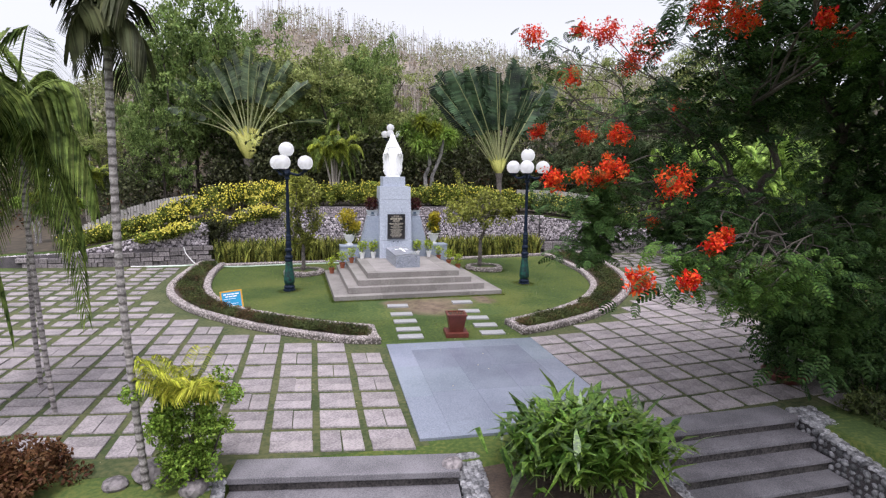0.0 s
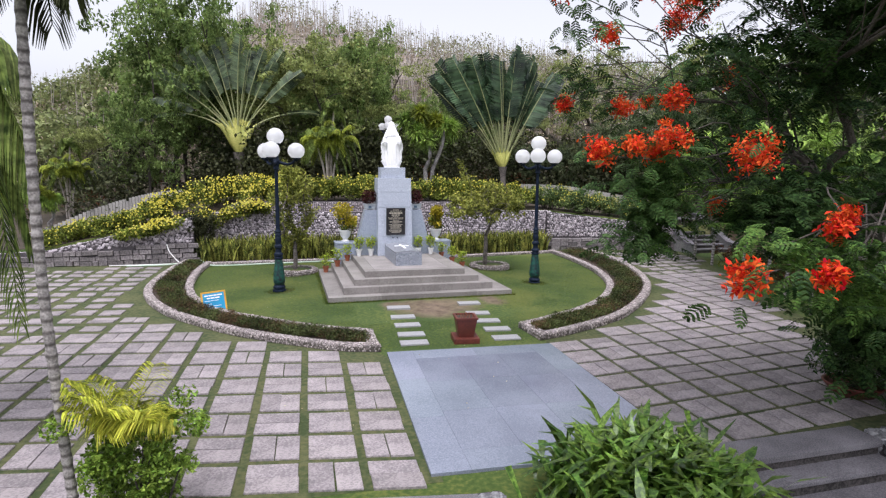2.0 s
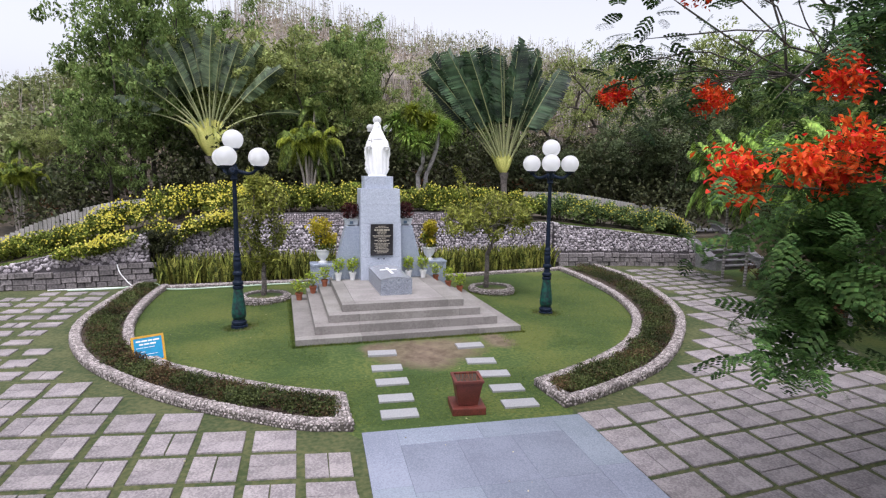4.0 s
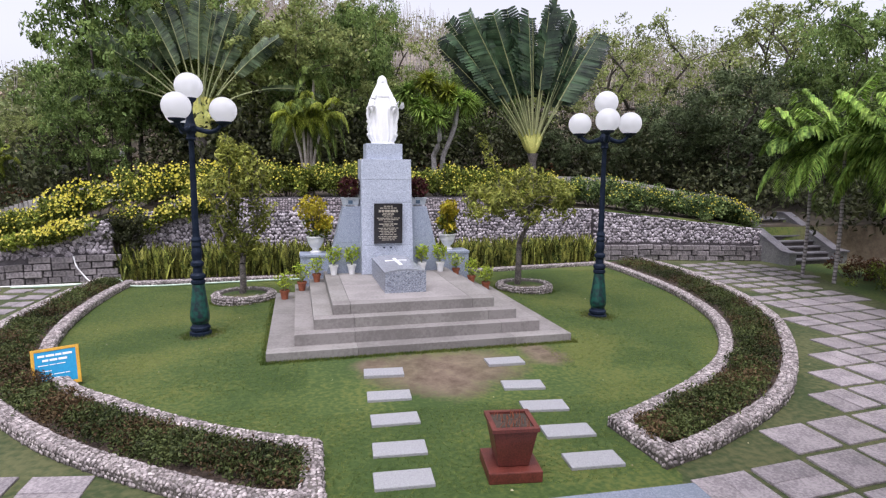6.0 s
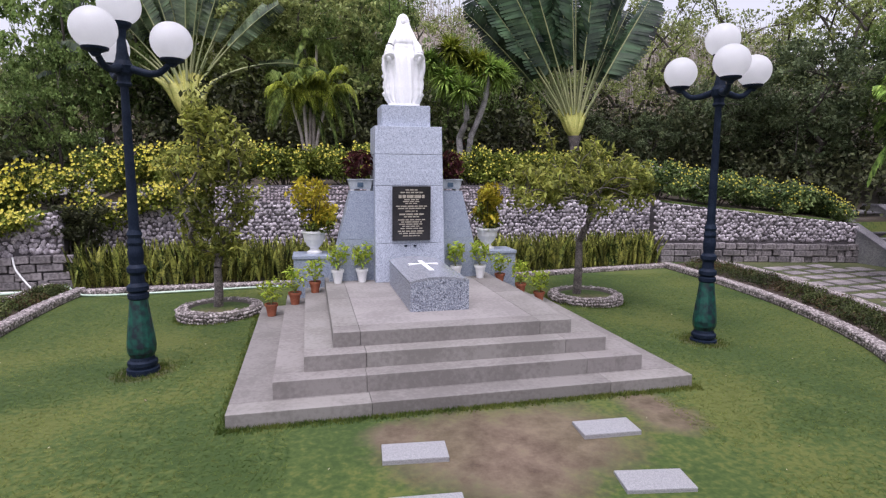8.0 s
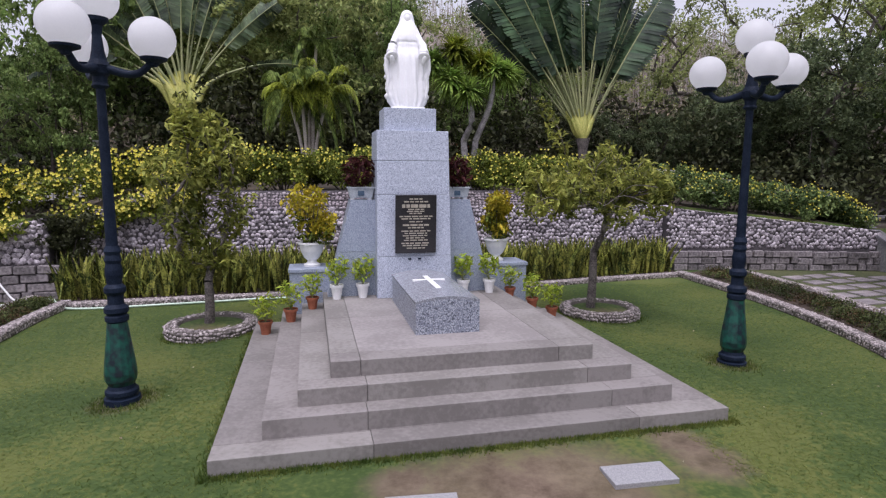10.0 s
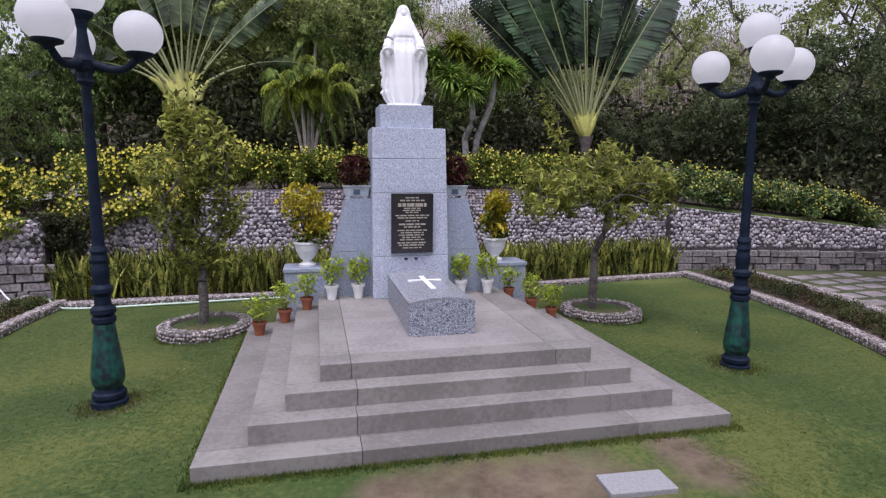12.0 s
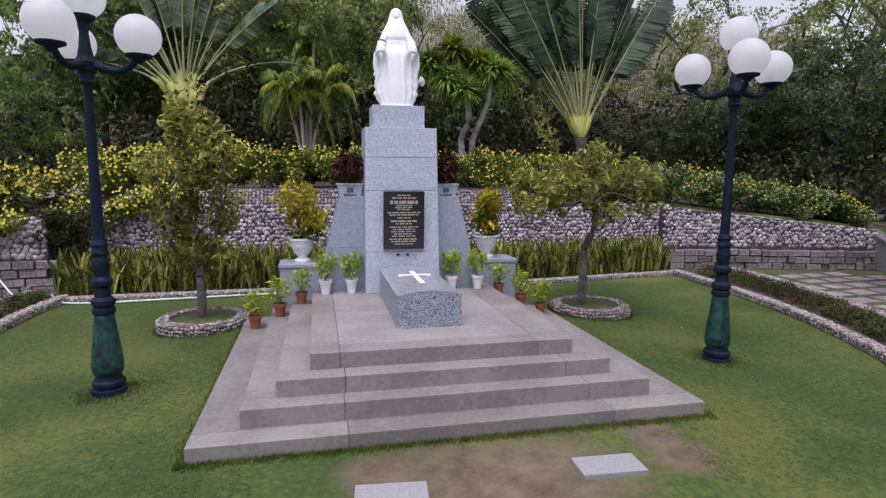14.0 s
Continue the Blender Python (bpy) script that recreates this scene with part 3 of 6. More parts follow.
def kerb(name, path, width, height, label, size=0.024):
    v, f, p, s = sweep(path, width, height)
    ob = raw(name, v, f, M["mortar_pale"])
    tagged(ob, label, "kerb", kind="structure")
    seg = np.linalg.norm(np.diff(p, axis=0), axis=1)
    total = seg.sum()
    at = np.concatenate([[0], np.cumsum(seg)])
    step = size * 2.0
    girth = [(a, 1.0, a * 0.5, 1) for a in np.linspace(-0.34, 0.34, 5)]
    for sd in (-1, 1):
        girth += [(0.43 * sd, 0.9, 0.7 * sd, 0.7)] + [(0.5 * sd, q, sd, 0.1) for q in (0.72, 0.46, 0.2)]
    c, n = [], []
    q = np.arange(0, total, step)
    px, py = np.interp(q, at, p[:, 0]), np.interp(q, at, p[:, 1])
    sx, sy = np.interp(q, at, s[:, 0]), np.interp(q, at, s[:, 1])
    for k, (a, z, na, nz) in enumerate(girth):
        j = rng.normal(size=(len(q), 3)) * size * 0.25
        sh = (k % 2) * step * 0.5
        c.append(np.stack([px + sx * width * a + j[:, 0] - sy * sh, py + sy * width * a + j[:, 1] + sx * sh, np.full(len(q), height * z) + j[:, 2] * 0.4], 1))
        n.append(np.stack([sx * na, sy * na, np.full(len(q), nz)], 1))
    pv_, pf_ = pebbles(np.concatenate(c), np.concatenate(n), size, rise=0.36)
    raw("pebble_facing", pv_, pf_, M["pebble_kerb"], ob, smooth=True)["kind"] = "stuff"
    return ob


IN_L = [(-6.5, 7.0), (-6.56, 5.7), (-6.5, 4.0), (-6.28, 2.3), (-5.85, 0.75), (-4.97, -0.8), (-4.1, -1.62), (-3.3, -2.28), (-2.6, -2.75), (-1.82, -3.14)]
OUT_L = [(-1.8, -4.15), (-2.4, -3.98), (-3.4, -3.35), (-4.48, -2.5), (-5.4, -1.52), (-6.2, -0.5), (-6.9, 0.85), (-7.33, 2.2), (-7.48, 3.7), (-7.45, 5.9), (-7.3, 7.6)]
IN_R = [(7.4, 8.0), (7.3, 6.0), (7.1, 4.2), (6.75, 2.6), (6.15, 0.95), (5.3, -0.45), (4.4, -1.5), (3.4, -2.28), (2.6, -2.75), (2.1, -3.02), (1.65, -3.22)]
OUT_R = [(1.72, -4.05), (2.2, -3.9), (2.7, -3.68), (3.36, -3.36), (4.15, -2.88), (5.0, -2.15), (5.9, -1.2), (6.85, 0.0), (7.5, 1.1), (8.1, 2.5), (8.6, 4.1), (9.0, 6.0), (9.1, 7.4), (9.05, 8.35)]
kerb("kerb_left", np.vstack([spline(IN_L, 90), spline(OUT_L, 110)]), 0.2, 0.14, "low kerb of small white and brown pebbles round the bed")
kerb("kerb_right", np.vstack([spline(IN_R, 90), spline(OUT_R, 110)]), 0.2, 0.14, "low kerb of small white and brown pebbles round the bed")
BACK = [(-6.5, 6.95), (-4.5, 7.1), (-2.4, 7.2), (3.0, 7.38), (4.7, 7.63), (7.4, 8.02)]
kerb("kerb_back", spline(BACK, 60), 0.2, 0.1, "low pebbled kerb before the sword-leaved plants")

# soil of the beds
for nm, a, b in (("bed_left", IN_L, OUT_L), ("bed_right", IN_R, OUT_R)):
    pa, pb = spline(a, 60), spline(b, 60)[::-1]
    v = np.vstack([np.c_[pa, np.full(60, 0.06)], np.c_[0.5 * (pa + pb), np.full(60, 0.1)], np.c_[pb, np.full(60, 0.06)]])
    f = [(k, k + 1, 61 + k, 60 + k) for k in range(59)] + [(60 + k, 61 + k, 121 + k, 120 + k) for k in range(59)]
    tagged(raw(nm, v, f, M["soil"]), "dark soil of the planted border", "flower bed", kind="structure")
bx = np.linspace(-6.8, 7.5, 40)
v = np.vstack([np.c_[bx, [np.interp(x, [p[0] for p in BACK], [p[1] for p in BACK]) for x in bx], np.full(40, 0.05)], np.c_[bx, np.full(40, 9.15), np.full(40, 0.09)]])
tagged(raw("bed_back", v, [(k, k + 1, 41 + k, 40 + k) for k in range(39)], M["soil"]), "dark soil at the foot of the wall", "flower bed", kind="structure")
# ---- stairs at the terrace's edge ----


def flight(name, x0, x1, y0, turn, n=7, rise=0.18, tread=0.31, label=""):
    st = thing(name, (0.5 * (x0 + x1), y0, 0), label, "stairs", turn=turn)
    w = 0.5 * (x1 - x0)
    part("coping", boxed((-w, -0.05, -0.05), (w, 0.42, 0.035), 0.012), M["stair"], st)
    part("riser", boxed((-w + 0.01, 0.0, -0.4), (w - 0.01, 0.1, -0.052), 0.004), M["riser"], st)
    for k in range(1, n):
        part("step", boxed((-w + 0.01, -tread * k - 0.045, -rise * k - 0.035), (w - 0.01, -tread * (k - 1) + 0.02, -rise * k + 0.02), 0.01), M["stair"], st)
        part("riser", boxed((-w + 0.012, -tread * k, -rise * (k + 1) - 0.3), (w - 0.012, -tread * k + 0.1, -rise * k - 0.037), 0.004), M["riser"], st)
    return st


flight("stone_staircase", -4.2, -1.36, -9.56, -8.4, label="short flight of grey stone steps down from the terrace")
flight("stone_staircase", 1.45, 4.2, -9.32, 1.5, label="short flight of grey stone steps down from the terrace")


def flank(name, x, y0, y1, z0, z1, w, label, side):
    """A pebbled wall beside a flight of steps, sloping with it."""
    bm = bmesh.new()
    c = [bm.verts.new((x + a, y, z)) for y, zt in ((y0, z0), (y1, z1)) for a, z in ((-w / 2, -1.3), (-w / 2, zt), (w / 2, zt), (w / 2, -1.3))]
    for k in range(3):
        bm.faces.new((c[k], c[k + 1], c[k + 5], c[k + 4]))
    bm.faces.new(c[:4])
    bm.faces.new(c[7:3:-1])
    ob = part(name, bm, M["mortar"])
    tagged(ob, label, "wall", kind="structure")
    cc, nn = [], []
    for y in np.arange(y1, y0, 0.11):
        zt = z1 + (z0 - z1) * (y - y1) / (y0 - y1)
        for z in np.arange(-1.2, zt, 0.1):
            cc.append((x - w / 2, y + rng.normal() * 0.012, z + rng.normal() * 0.012))
            nn.append((-1, 0, 0))
            cc.append((x + w / 2, y + rng.normal() * 0.012, z + rng.normal() * 0.012))
            nn.append((1, 0, 0))
        for q in np.arange(-w / 2, w / 2 + 0.01, 0.07):
            for h in (0, 0.055):
                cc.append((x + q, y + h, zt))
                nn.append((0, 0, 1))
    pv_, pf_ = pebbles(cc, nn, 0.058)
    raw("pebble_facing", pv_, pf_, M["pebble_flank"], ob, smooth=True)["kind"] = "stuff"


flank("wall_stairs_1", -1.2, -9.33, -12.4, 0.02, -0.78, 0.28, "pebbled wall of the planter between the stairs", 1)
flank("wall_stairs_2", 1.3, -9.28, -12.4, 0.02, -0.78, 0.28, "pebbled wall of the planter between the stairs", 1)
flank("wall_stairs_3", 4.45, -9.13, -13.0, 0.05, -0.57, 0.42, "pebbled wall beside the stone steps", 1)
flank("wall_stairs_4", -4.38, -9.36, -12.4, 0.02, -0.78, 0.28, "pebbled wall beside the stone steps", 1)
bm = boxed((-1.08, -12.4, -1.2), (1.18, -9.32, -0.12), 0.02)
tagged(part("planter_soil", bm, M["soil"]), "dark soil of the planter between the stairs", "flower bed", kind="structure")

# ---- the monument ----
TURN = 1.8
platform = thing("stepped_platform", (0, 0, 0), "four-tiered platform of grey-brown granite slabs on the lawn", "platform", turn=TURN)
TIERS = [(-2.52, 2.53, -0.145, -0.05, 0.2), (-2.1, 2.065, 0.15, 0.19, 0.382), (-1.79, 1.72, 0.385, 0.37, 0.552), (-1.47, 1.39, 0.64, 0.54, 0.718)]


def site(x, y):
    """A place given along the platform's own axes."""
    c, q = math.cos(radians(TURN)), math.sin(radians(TURN))
    return c * x - q * y, q * x + c * y


CX = -0.1
for n_, (x0, x1, y0, z0, z1) in enumerate(TIERS):
    cuts = [x0, (-1.13, -1.15, -1.13, -1.17)[n_], (1.5, 1.36, 1.2, 0.98)[n_], x1]
    ys = [y0, y0 + (0.28, 0.27, 0.25, 0.27)[n_], 2.4, 4.42]
    for i in range(3):
        for j in range(3):
            part("granite_slab", boxed((cuts[i] + 0.002, ys[j] + 0.002, z0), (cuts[i + 1] - 0.002, ys[j + 1] - 0.002, z1), 0.006), M["step_pale" if n_ == 3 and i == 1 and j else "step"], platform)

pedestal = thing("pedestal", (*site(CX, 3.46), 0.718), "tall tapering pedestal of pale speckled granite with a plaque", "pedestal", turn=TURN)
zs = [0.0, 0.63, 1.56, 2.06, 2.51]
for k in range(4):
    (w0, w1), (d0, d1) = ((0.575 - 0.03 * z / 2.51 for z in zs[k : k + 2]), (0.14 * z / 2.51 for z in zs[k : k + 2]))
    part("granite_course", boxed((-w0, d0, zs[k] + 0.002), (w0, 0.84, zs[k + 1] - 0.002), 0.008, (w0 - w1, d1 - d0)), M["granite"], pedestal)
part("cap_block", boxed((-0.42, 0.26, 2.512), (0.38, 0.84, 2.85), 0.01), M["granite"], pedestal)
plaque = part("plaque", boxed((-0.315, -0.035, 0.74), (0.305, 0.0, 1.62), 0.008), M["plaque"], pedestal, "dark plaque with gilt lettering")
plaque.matrix_basis = pose(0.015, 0.07, -0.06, 3.2)
for q in (((-0.315, -0.041, 0.745), (-0.3, -0.03, 1.615)), ((0.29, -0.041, 0.745), (0.305, -0.03, 1.615)), ((-0.3, -0.041, 0.745), (0.29, -0.03, 0.757)), ((-0.3, -0.041, 1.603), (0.29, -0.03, 1.615))):
    part("border", boxed(*q), M["plaque"], plaque)
LINES = [(1.56, 0.2, 0.018), (1.52, 0.36, 0.02), (1.455, 0.42, 0.05), (1.405, 0.24, 0.016), (1.375, 0.28, 0.016), (1.345, 0.2, 0.016), (1.3, 0.5, 0.018), (1.265, 0.44, 0.018), (1.22, 0.2, 0.016), (1.17, 0.4, 0.024), (1.13, 0.24, 0.02), (1.08, 0.44, 0.016), (1.045, 0.34, 0.016), (1.01, 0.4, 0.016), (0.975, 0.3, 0.016), (0.94, 0.36, 0.016), (0.895, 0.44, 0.018), (0.86, 0.4, 0.018), (0.82, 0.28, 0.016)]
for z, w, h in LINES:
    bm = bmesh.new()
    x = -w / 2
    while x < w / 2 - 0.01:
        e = min(w / 2, x + float(rng.uniform(0.04, 0.11)))
        box(bm, (x - 0.005, -0.039, z - h / 2), (e - 0.005, -0.03, z + h / 2))
        x = e + 0.016
    part("lettering_bar", bm, M["gilt"], plaque)
for x in (-0.1, 0.05):
    part("clasp", boxed((x, 0.015, 0.575), (x + 0.05, 0.05, 0.6), 0.005), M["iron"], pedestal)


def wing(side):
    w = thing("buttress", (*site(CX, 3.74), 0.718), "sloping side buttress of blue-grey granite against the pedestal", "buttress", "buttresses", TURN)
    for a, b in (((0.0, 1.3), (0.68, 1.13)), ((0.684, 1.13), (1.47, 0.93))):
        bm = bmesh.new()
        c = []
        for y in (0.0, 0.5):
            c += [bm.verts.new((side * x, y, z)) for x, z in ((0.55, a[0]), (a[1], a[0]), (b[1], b[0]), (0.55, b[0]))]
        for f in ((0, 1, 2, 3), (7, 6, 5, 4), (0, 4, 5, 1), (1, 5, 6, 2), (2, 6, 7, 3), (3, 7, 4, 0)):
            bm.faces.new([c[i] for i in f])
        bmesh.ops.recalc_face_normals(bm, faces=bm.faces)
        part("granite_panel", bm, M["granite_dark"], w)
    return w


wing(-1)
wing(1)


def plinth(x0, x1):
    p = thing("low_plinth", (*site(0.5 * (x0 + x1), 4.4), 0), "low block of blue-grey granite carrying a white urn", "plinth", "plinths beside the pedestal", TURN)
    w = 0.5 * (x1 - x0)
    part("block", boxed((-w, -0.28, 0), (w, 0.28, 1.04), 0.01), M["granite_dark"], p)
    part("top_slab", boxed((-w - 0.015, -0.3, 1.042), (w + 0.015, 0.3, 1.1), 0.008), M["granite_dark"], p)


plinth(-1.97, -1.3)
plinth(1.2, 1.96)

tomb = thing("tomb", (*site(-0.083, 1.4), 0.718), "granite tomb with an arched lid and a white cross", "tomb", turn=TURN)


def arched(w, z0, side, rise, y0, y1, n=10):
    bm = bmesh.new()
    prof = [(-w, z0), (-w, side)] + [(-w + 2 * w * k / n, side + rise * (1 - (2 * k / n - 1) ** 2)) for k in range(1, n)] + [(w, side), (w, z0)]
    a = [bm.verts.new((x, y0, z)) for x, z in prof]
    b = [bm.verts.new((x, y1, z)) for x, z in prof]
    m = len(prof)
    for k in range(m):
        bm.faces.new((a[k], a[(k + 1) % m], b[(k + 1) % m], b[k]))
    bm.faces.new(a[::-1])
    bm.faces.new(b)
    bmesh.ops.recalc_face_normals(bm, faces=bm.faces)
    return bm


part("chest", arched(0.385, 0.0, 0.36, 0.05, 0.0, 1.92), M["granite_tomb"], tomb)
part("lid", arched(0.39, 0.362, 0.39, 0.055, 0.004, 1.93), M["polished"], tomb, "smooth grey granite lid")
bm = boxed((-0.035, 0.5, 0.43), (0.035, 1.38, 0.452), 0.004)
part("cross", bm, M["white_paint"], tomb, "white cross inlaid in the lid")
bm = bmesh.new()
box(bm, (-0.22, 1.08, 0.425), (-0.037, 1.15, 0.4475), 0.003)
box(bm, (0.037, 1.08, 0.425), (0.22, 1.15, 0.4475), 0.003)
part("cross_arm", bm, M["white_paint"], tomb)


def statue():
    """A robed, veiled figure with lowered open arms, as one mesh."""
    H = 1.49
    prof = [(0.0, 0.235, 0.2), (0.03, 0.245, 0.205), (0.07, 0.29, 0.21), (0.12, 0.318, 0.21), (0.2, 0.322, 0.21), (0.28, 0.312, 0.205), (0.38, 0.325, 0.2), (0.47, 0.335, 0.195), (0.53, 0.325, 0.19), (0.6, 0.3, 0.18), (0.67, 0.258, 0.17), (0.74, 0.222, 0.155), (0.79, 0.185, 0.14), (0.83, 0.148, 0.128), (0.87, 0.113, 0.115), (0.9, 0.1, 0.108), (0.93, 0.095, 0.105), (0.96, 0.083, 0.092), (0.98, 0.064, 0.07), (0.993, 0.036, 0.04), (1.0, 0.008, 0.01)]
    bm = bmesh.new()
    seg = 104
    hs = np.linspace(0, 1, 110)
    rings = []
    for h in hs:
        w, d = np.interp(h, [p[0] for p in prof], [p[1] for p in prof]), np.interp(h, [p[0] for p in prof], [p[2] for p in prof])
        ring = []
        for k in range(seg):
            t = 2 * math.pi * k / seg
            face = max(0.0, -math.sin(t))
            low = min(1.0, max(0.0, (0.8 - h) / 0.3))
            pleat = 1 - abs(math.sin(8.5 * t + 1.2 * math.sin(4 * h)))
            hem = abs(math.cos(t)) ** 6 * min(1.0, max(0.0, (0.66 - h) / 0.06)) * (1.0 if h > 0.07 else 0.0)
            fold = 1 + low * (0.085 * (pleat - 0.4) + 0.03 * math.sin(27 * t + 9 * h)) + hem * (0.028 * math.sin(62 * h) + 0.026 * math.sin(101 * h))
            groove = 0.11 * low * (math.exp(-((t - 1.5 * math.pi - 0.62) / 0.09) ** 2) + math.exp(-((t - 1.5 * math.pi + 0.62) / 0.09) ** 2))
            hood = 0.34 * face**4 * math.exp(-((h - 0.905) / 0.045) ** 2) - 0.1 * (1 - face) * math.exp(-((h - 0.9) / 0.06) ** 2)
            belt = 0.07 * face**2 * math.exp(-((h - 0.665) / 0.012) ** 2)
            q = fold * (1 - groove - hood - belt)
            waist = 1 - 0.12 * face**2 * math.exp(-((h - 0.62) / 0.06) ** 2)
            ring.append(bm.verts.new((w * math.cos(t) * q, d * math.sin(t) * q * waist, h * H)))
        rings.append(ring)
    for a, b in zip(rings, rings[1:]):
        for k in range(seg):
            bm.faces.new((a[k], a[(k + 1) % seg], b[(k + 1) % seg], b[k]))
    bm.faces.new(rings[0][::-1])
    # head within the veil
    m = Matrix.Translation((0, -0.034, 0.907 * H)) @ Matrix.Diagonal((0.06, 0.066, 0.085, 1))
    bmesh.ops.create_uvsphere(bm, u_segments=20, v_segments=14, radius=1.0, matrix=m)
    # sleeves and forearms
    for s in (-1, 1):
        pts = [(s * 0.15, -0.08, 1.08), (s * 0.22, -0.12, 0.95), (s * 0.245, -0.16, 0.82), (s * 0.24, -0.2, 0.76)]
        tv, tf = tube(spline(pts, 12), np.linspace(0.05, 0.088, 12) * (1 + 0.1 * np.sin(np.arange(12) * 2.1)), 12)
        vs = [bm.verts.new(v) for v in tv]
        for f in tf:
            bm.faces.new([vs[i] for i in f])
        bm.faces.new(vs[-12:])
        m = Matrix.Translation((s * 0.24, -0.215, 0.715)) @ Euler((0.5, s * 0.25, 0)).to_matrix().to_4x4() @ Matrix.Diagonal((0.036, 0.022, 0.07, 1))
        bmesh.ops.create_uvsphere(bm, u_segments=12, v_segments=8, radius=1.0, matrix=m)
        # hanging edge of the mantle under each arm
        pts = [(s * 0.3, -0.1, 0.8), (s * 0.32, -0.09, 0.6), (s * 0.29, -0.1, 0.47), (s * 0.305, -0.09, 0.34), (s * 0.27, -0.09, 0.16)]
        tv, tf = tube(spline(pts, 12), np.linspace(0.045, 0.02, 12), 8)
        vs = [bm.verts.new(v) for v in tv]
        for f in tf:
            bm.faces.new([vs[i] for i in f])
    tv = bmesh.ops.create_cube(bm, size=1.0, matrix=Matrix.Translation((0, 0, 0.012)) @ Matrix.Diagonal((0.5, 0.42, 0.03, 1)))
    bmesh.ops.recalc_face_normals(bm, faces=bm.faces)
    ob = part("statue", bm, M["statue"], smooth=True)
    ob.matrix_basis = pose(*site(CX - 0.02, 4.0), 3.566, 0, 0, -3)
    return tagged(ob, "white robed statue with lowered open arms on the pedestal", "statue")


statue()


# ---- lamps ----
def garden_lamp(at, label, arms=(245, 5, 125), group="globe lamps on the lawn"):
    lamp = thing("street_lamp", at, label, "lamp", group)
    part("foot", lathe([(0.185, -0.02), (0.185, 0.05), (0.15, 0.06), (0.15, 0.09), (0.172, 0.1), (0.172, 0.14), (0.145, 0.16), (0.135, 0.2)]), M["iron"], lamp)
    part("green_body", lathe([(0.135, 0.2), (0.162, 0.26), (0.168, 0.34), (0.155, 0.48), (0.125, 0.72), (0.108, 0.88), (0.102, 0.93)], 16), M["green_paint"], lamp, "dark green faceted base")
    part("neck", lathe([(0.102, 0.93), (0.12, 0.95), (0.12, 1.0), (0.097, 1.02), (0.124, 1.05), (0.124, 1.1), (0.083, 1.14), (0.079, 1.24), (0.11, 1.28), (0.11, 1.33), (0.075, 1.37), (0.088, 1.47), (0.088, 1.53), (0.075, 1.6), (0.088, 1.64), (0.074, 1.7), (0.088, 1.74), (0.066, 1.8)]), M["iron"], lamp)
    part("pole", lathe([(0.06, 1.8), (0.054, 2.4), (0.045, 3.4), (0.045, 3.5)]), M["iron"], lamp)
    part("hub", lathe([(0.06, 3.5), (0.085, 3.53), (0.07, 3.56), (0.07, 3.62), (0.1, 3.66), (0.11, 3.74), (0.08, 3.8), (0.06, 3.9), (0.045, 4.05), (0.06, 4.15), (0.11, 4.2), (0.12, 4.235), (0.05, 4.25)]), M["iron"], lamp)
    spots = [(0.0, 0.0, 4.43)]
    for a in arms:
        c, s = math.cos(radians(a)), math.sin(radians(a))
        pts = spline([(0.05 * c, 0.05 * s, 3.72), (0.27 * c, 0.27 * s, 3.66), (0.41 * c, 0.41 * s, 3.68), (0.54 * c, 0.54 * s, 3.8)], 14)
        v, f = tube(pts, np.linspace(0.05, 0.032, 14), 10)
        arm = raw("arm", v, f, M["iron"], lamp, smooth=True)
        part("cup", lathe([(0.03, 3.74), (0.06, 3.78), (0.13, 3.81), (0.135, 3.835), (0.05, 3.84)], 20, at=(0.55 * c, 0.55 * s, 0)), M["iron"], arm)
        spots.append((0.55 * c, 0.55 * s, 4.03))
    for x, y, z in spots:
        bm = bmesh.new()
        bmesh.ops.create_uvsphere(bm, u_segments=32, v_segments=20, radius=0.23, matrix=Matrix.Translation((x, y, z)))
        part("globe", bm, M["globe"], lamp, "white opal glass globe", smooth=True)
    return lamp


lamp = garden_lamp((-3.8, 1.76, 0.03), "black lamp post with four white globes on a green base", (260, 355, 122))
lamp.scale = (1.0, 1.0, 0.978)
garden_lamp((3.93, 1.66, 0.0), "black lamp post with four white globes on a green base", (246, 2, 128)).scale = (1.0, 1.0, 0.978)
far_lamp = copy_thing(lamp, pose(1.3, 15.6, 2.26) @ Matrix.Scale(0.9, 4))
tagged(far_lamp, "black lamp post with white globes among the trees")


# ---- pots ----
def pot_profile(r, h):
    return [(r * 0.62, 0), (r * 0.7, h * 0.3), (r * 0.86, h * 0.78), (r, h * 0.8), (r * 1.02, h), (r * 0.9, h), (r * 0.85, h * 0.88), (0.01, h * 0.86)]


def leafy(n, centre, radius, size, aspect, mat, parent, name="foliage", tall=1.0, label=""):
    c = clumps([centre], radius, n, flat=tall)
    v, f = leaves(c, size, aspect)
    return raw(name, v, f, M[mat], parent, label)


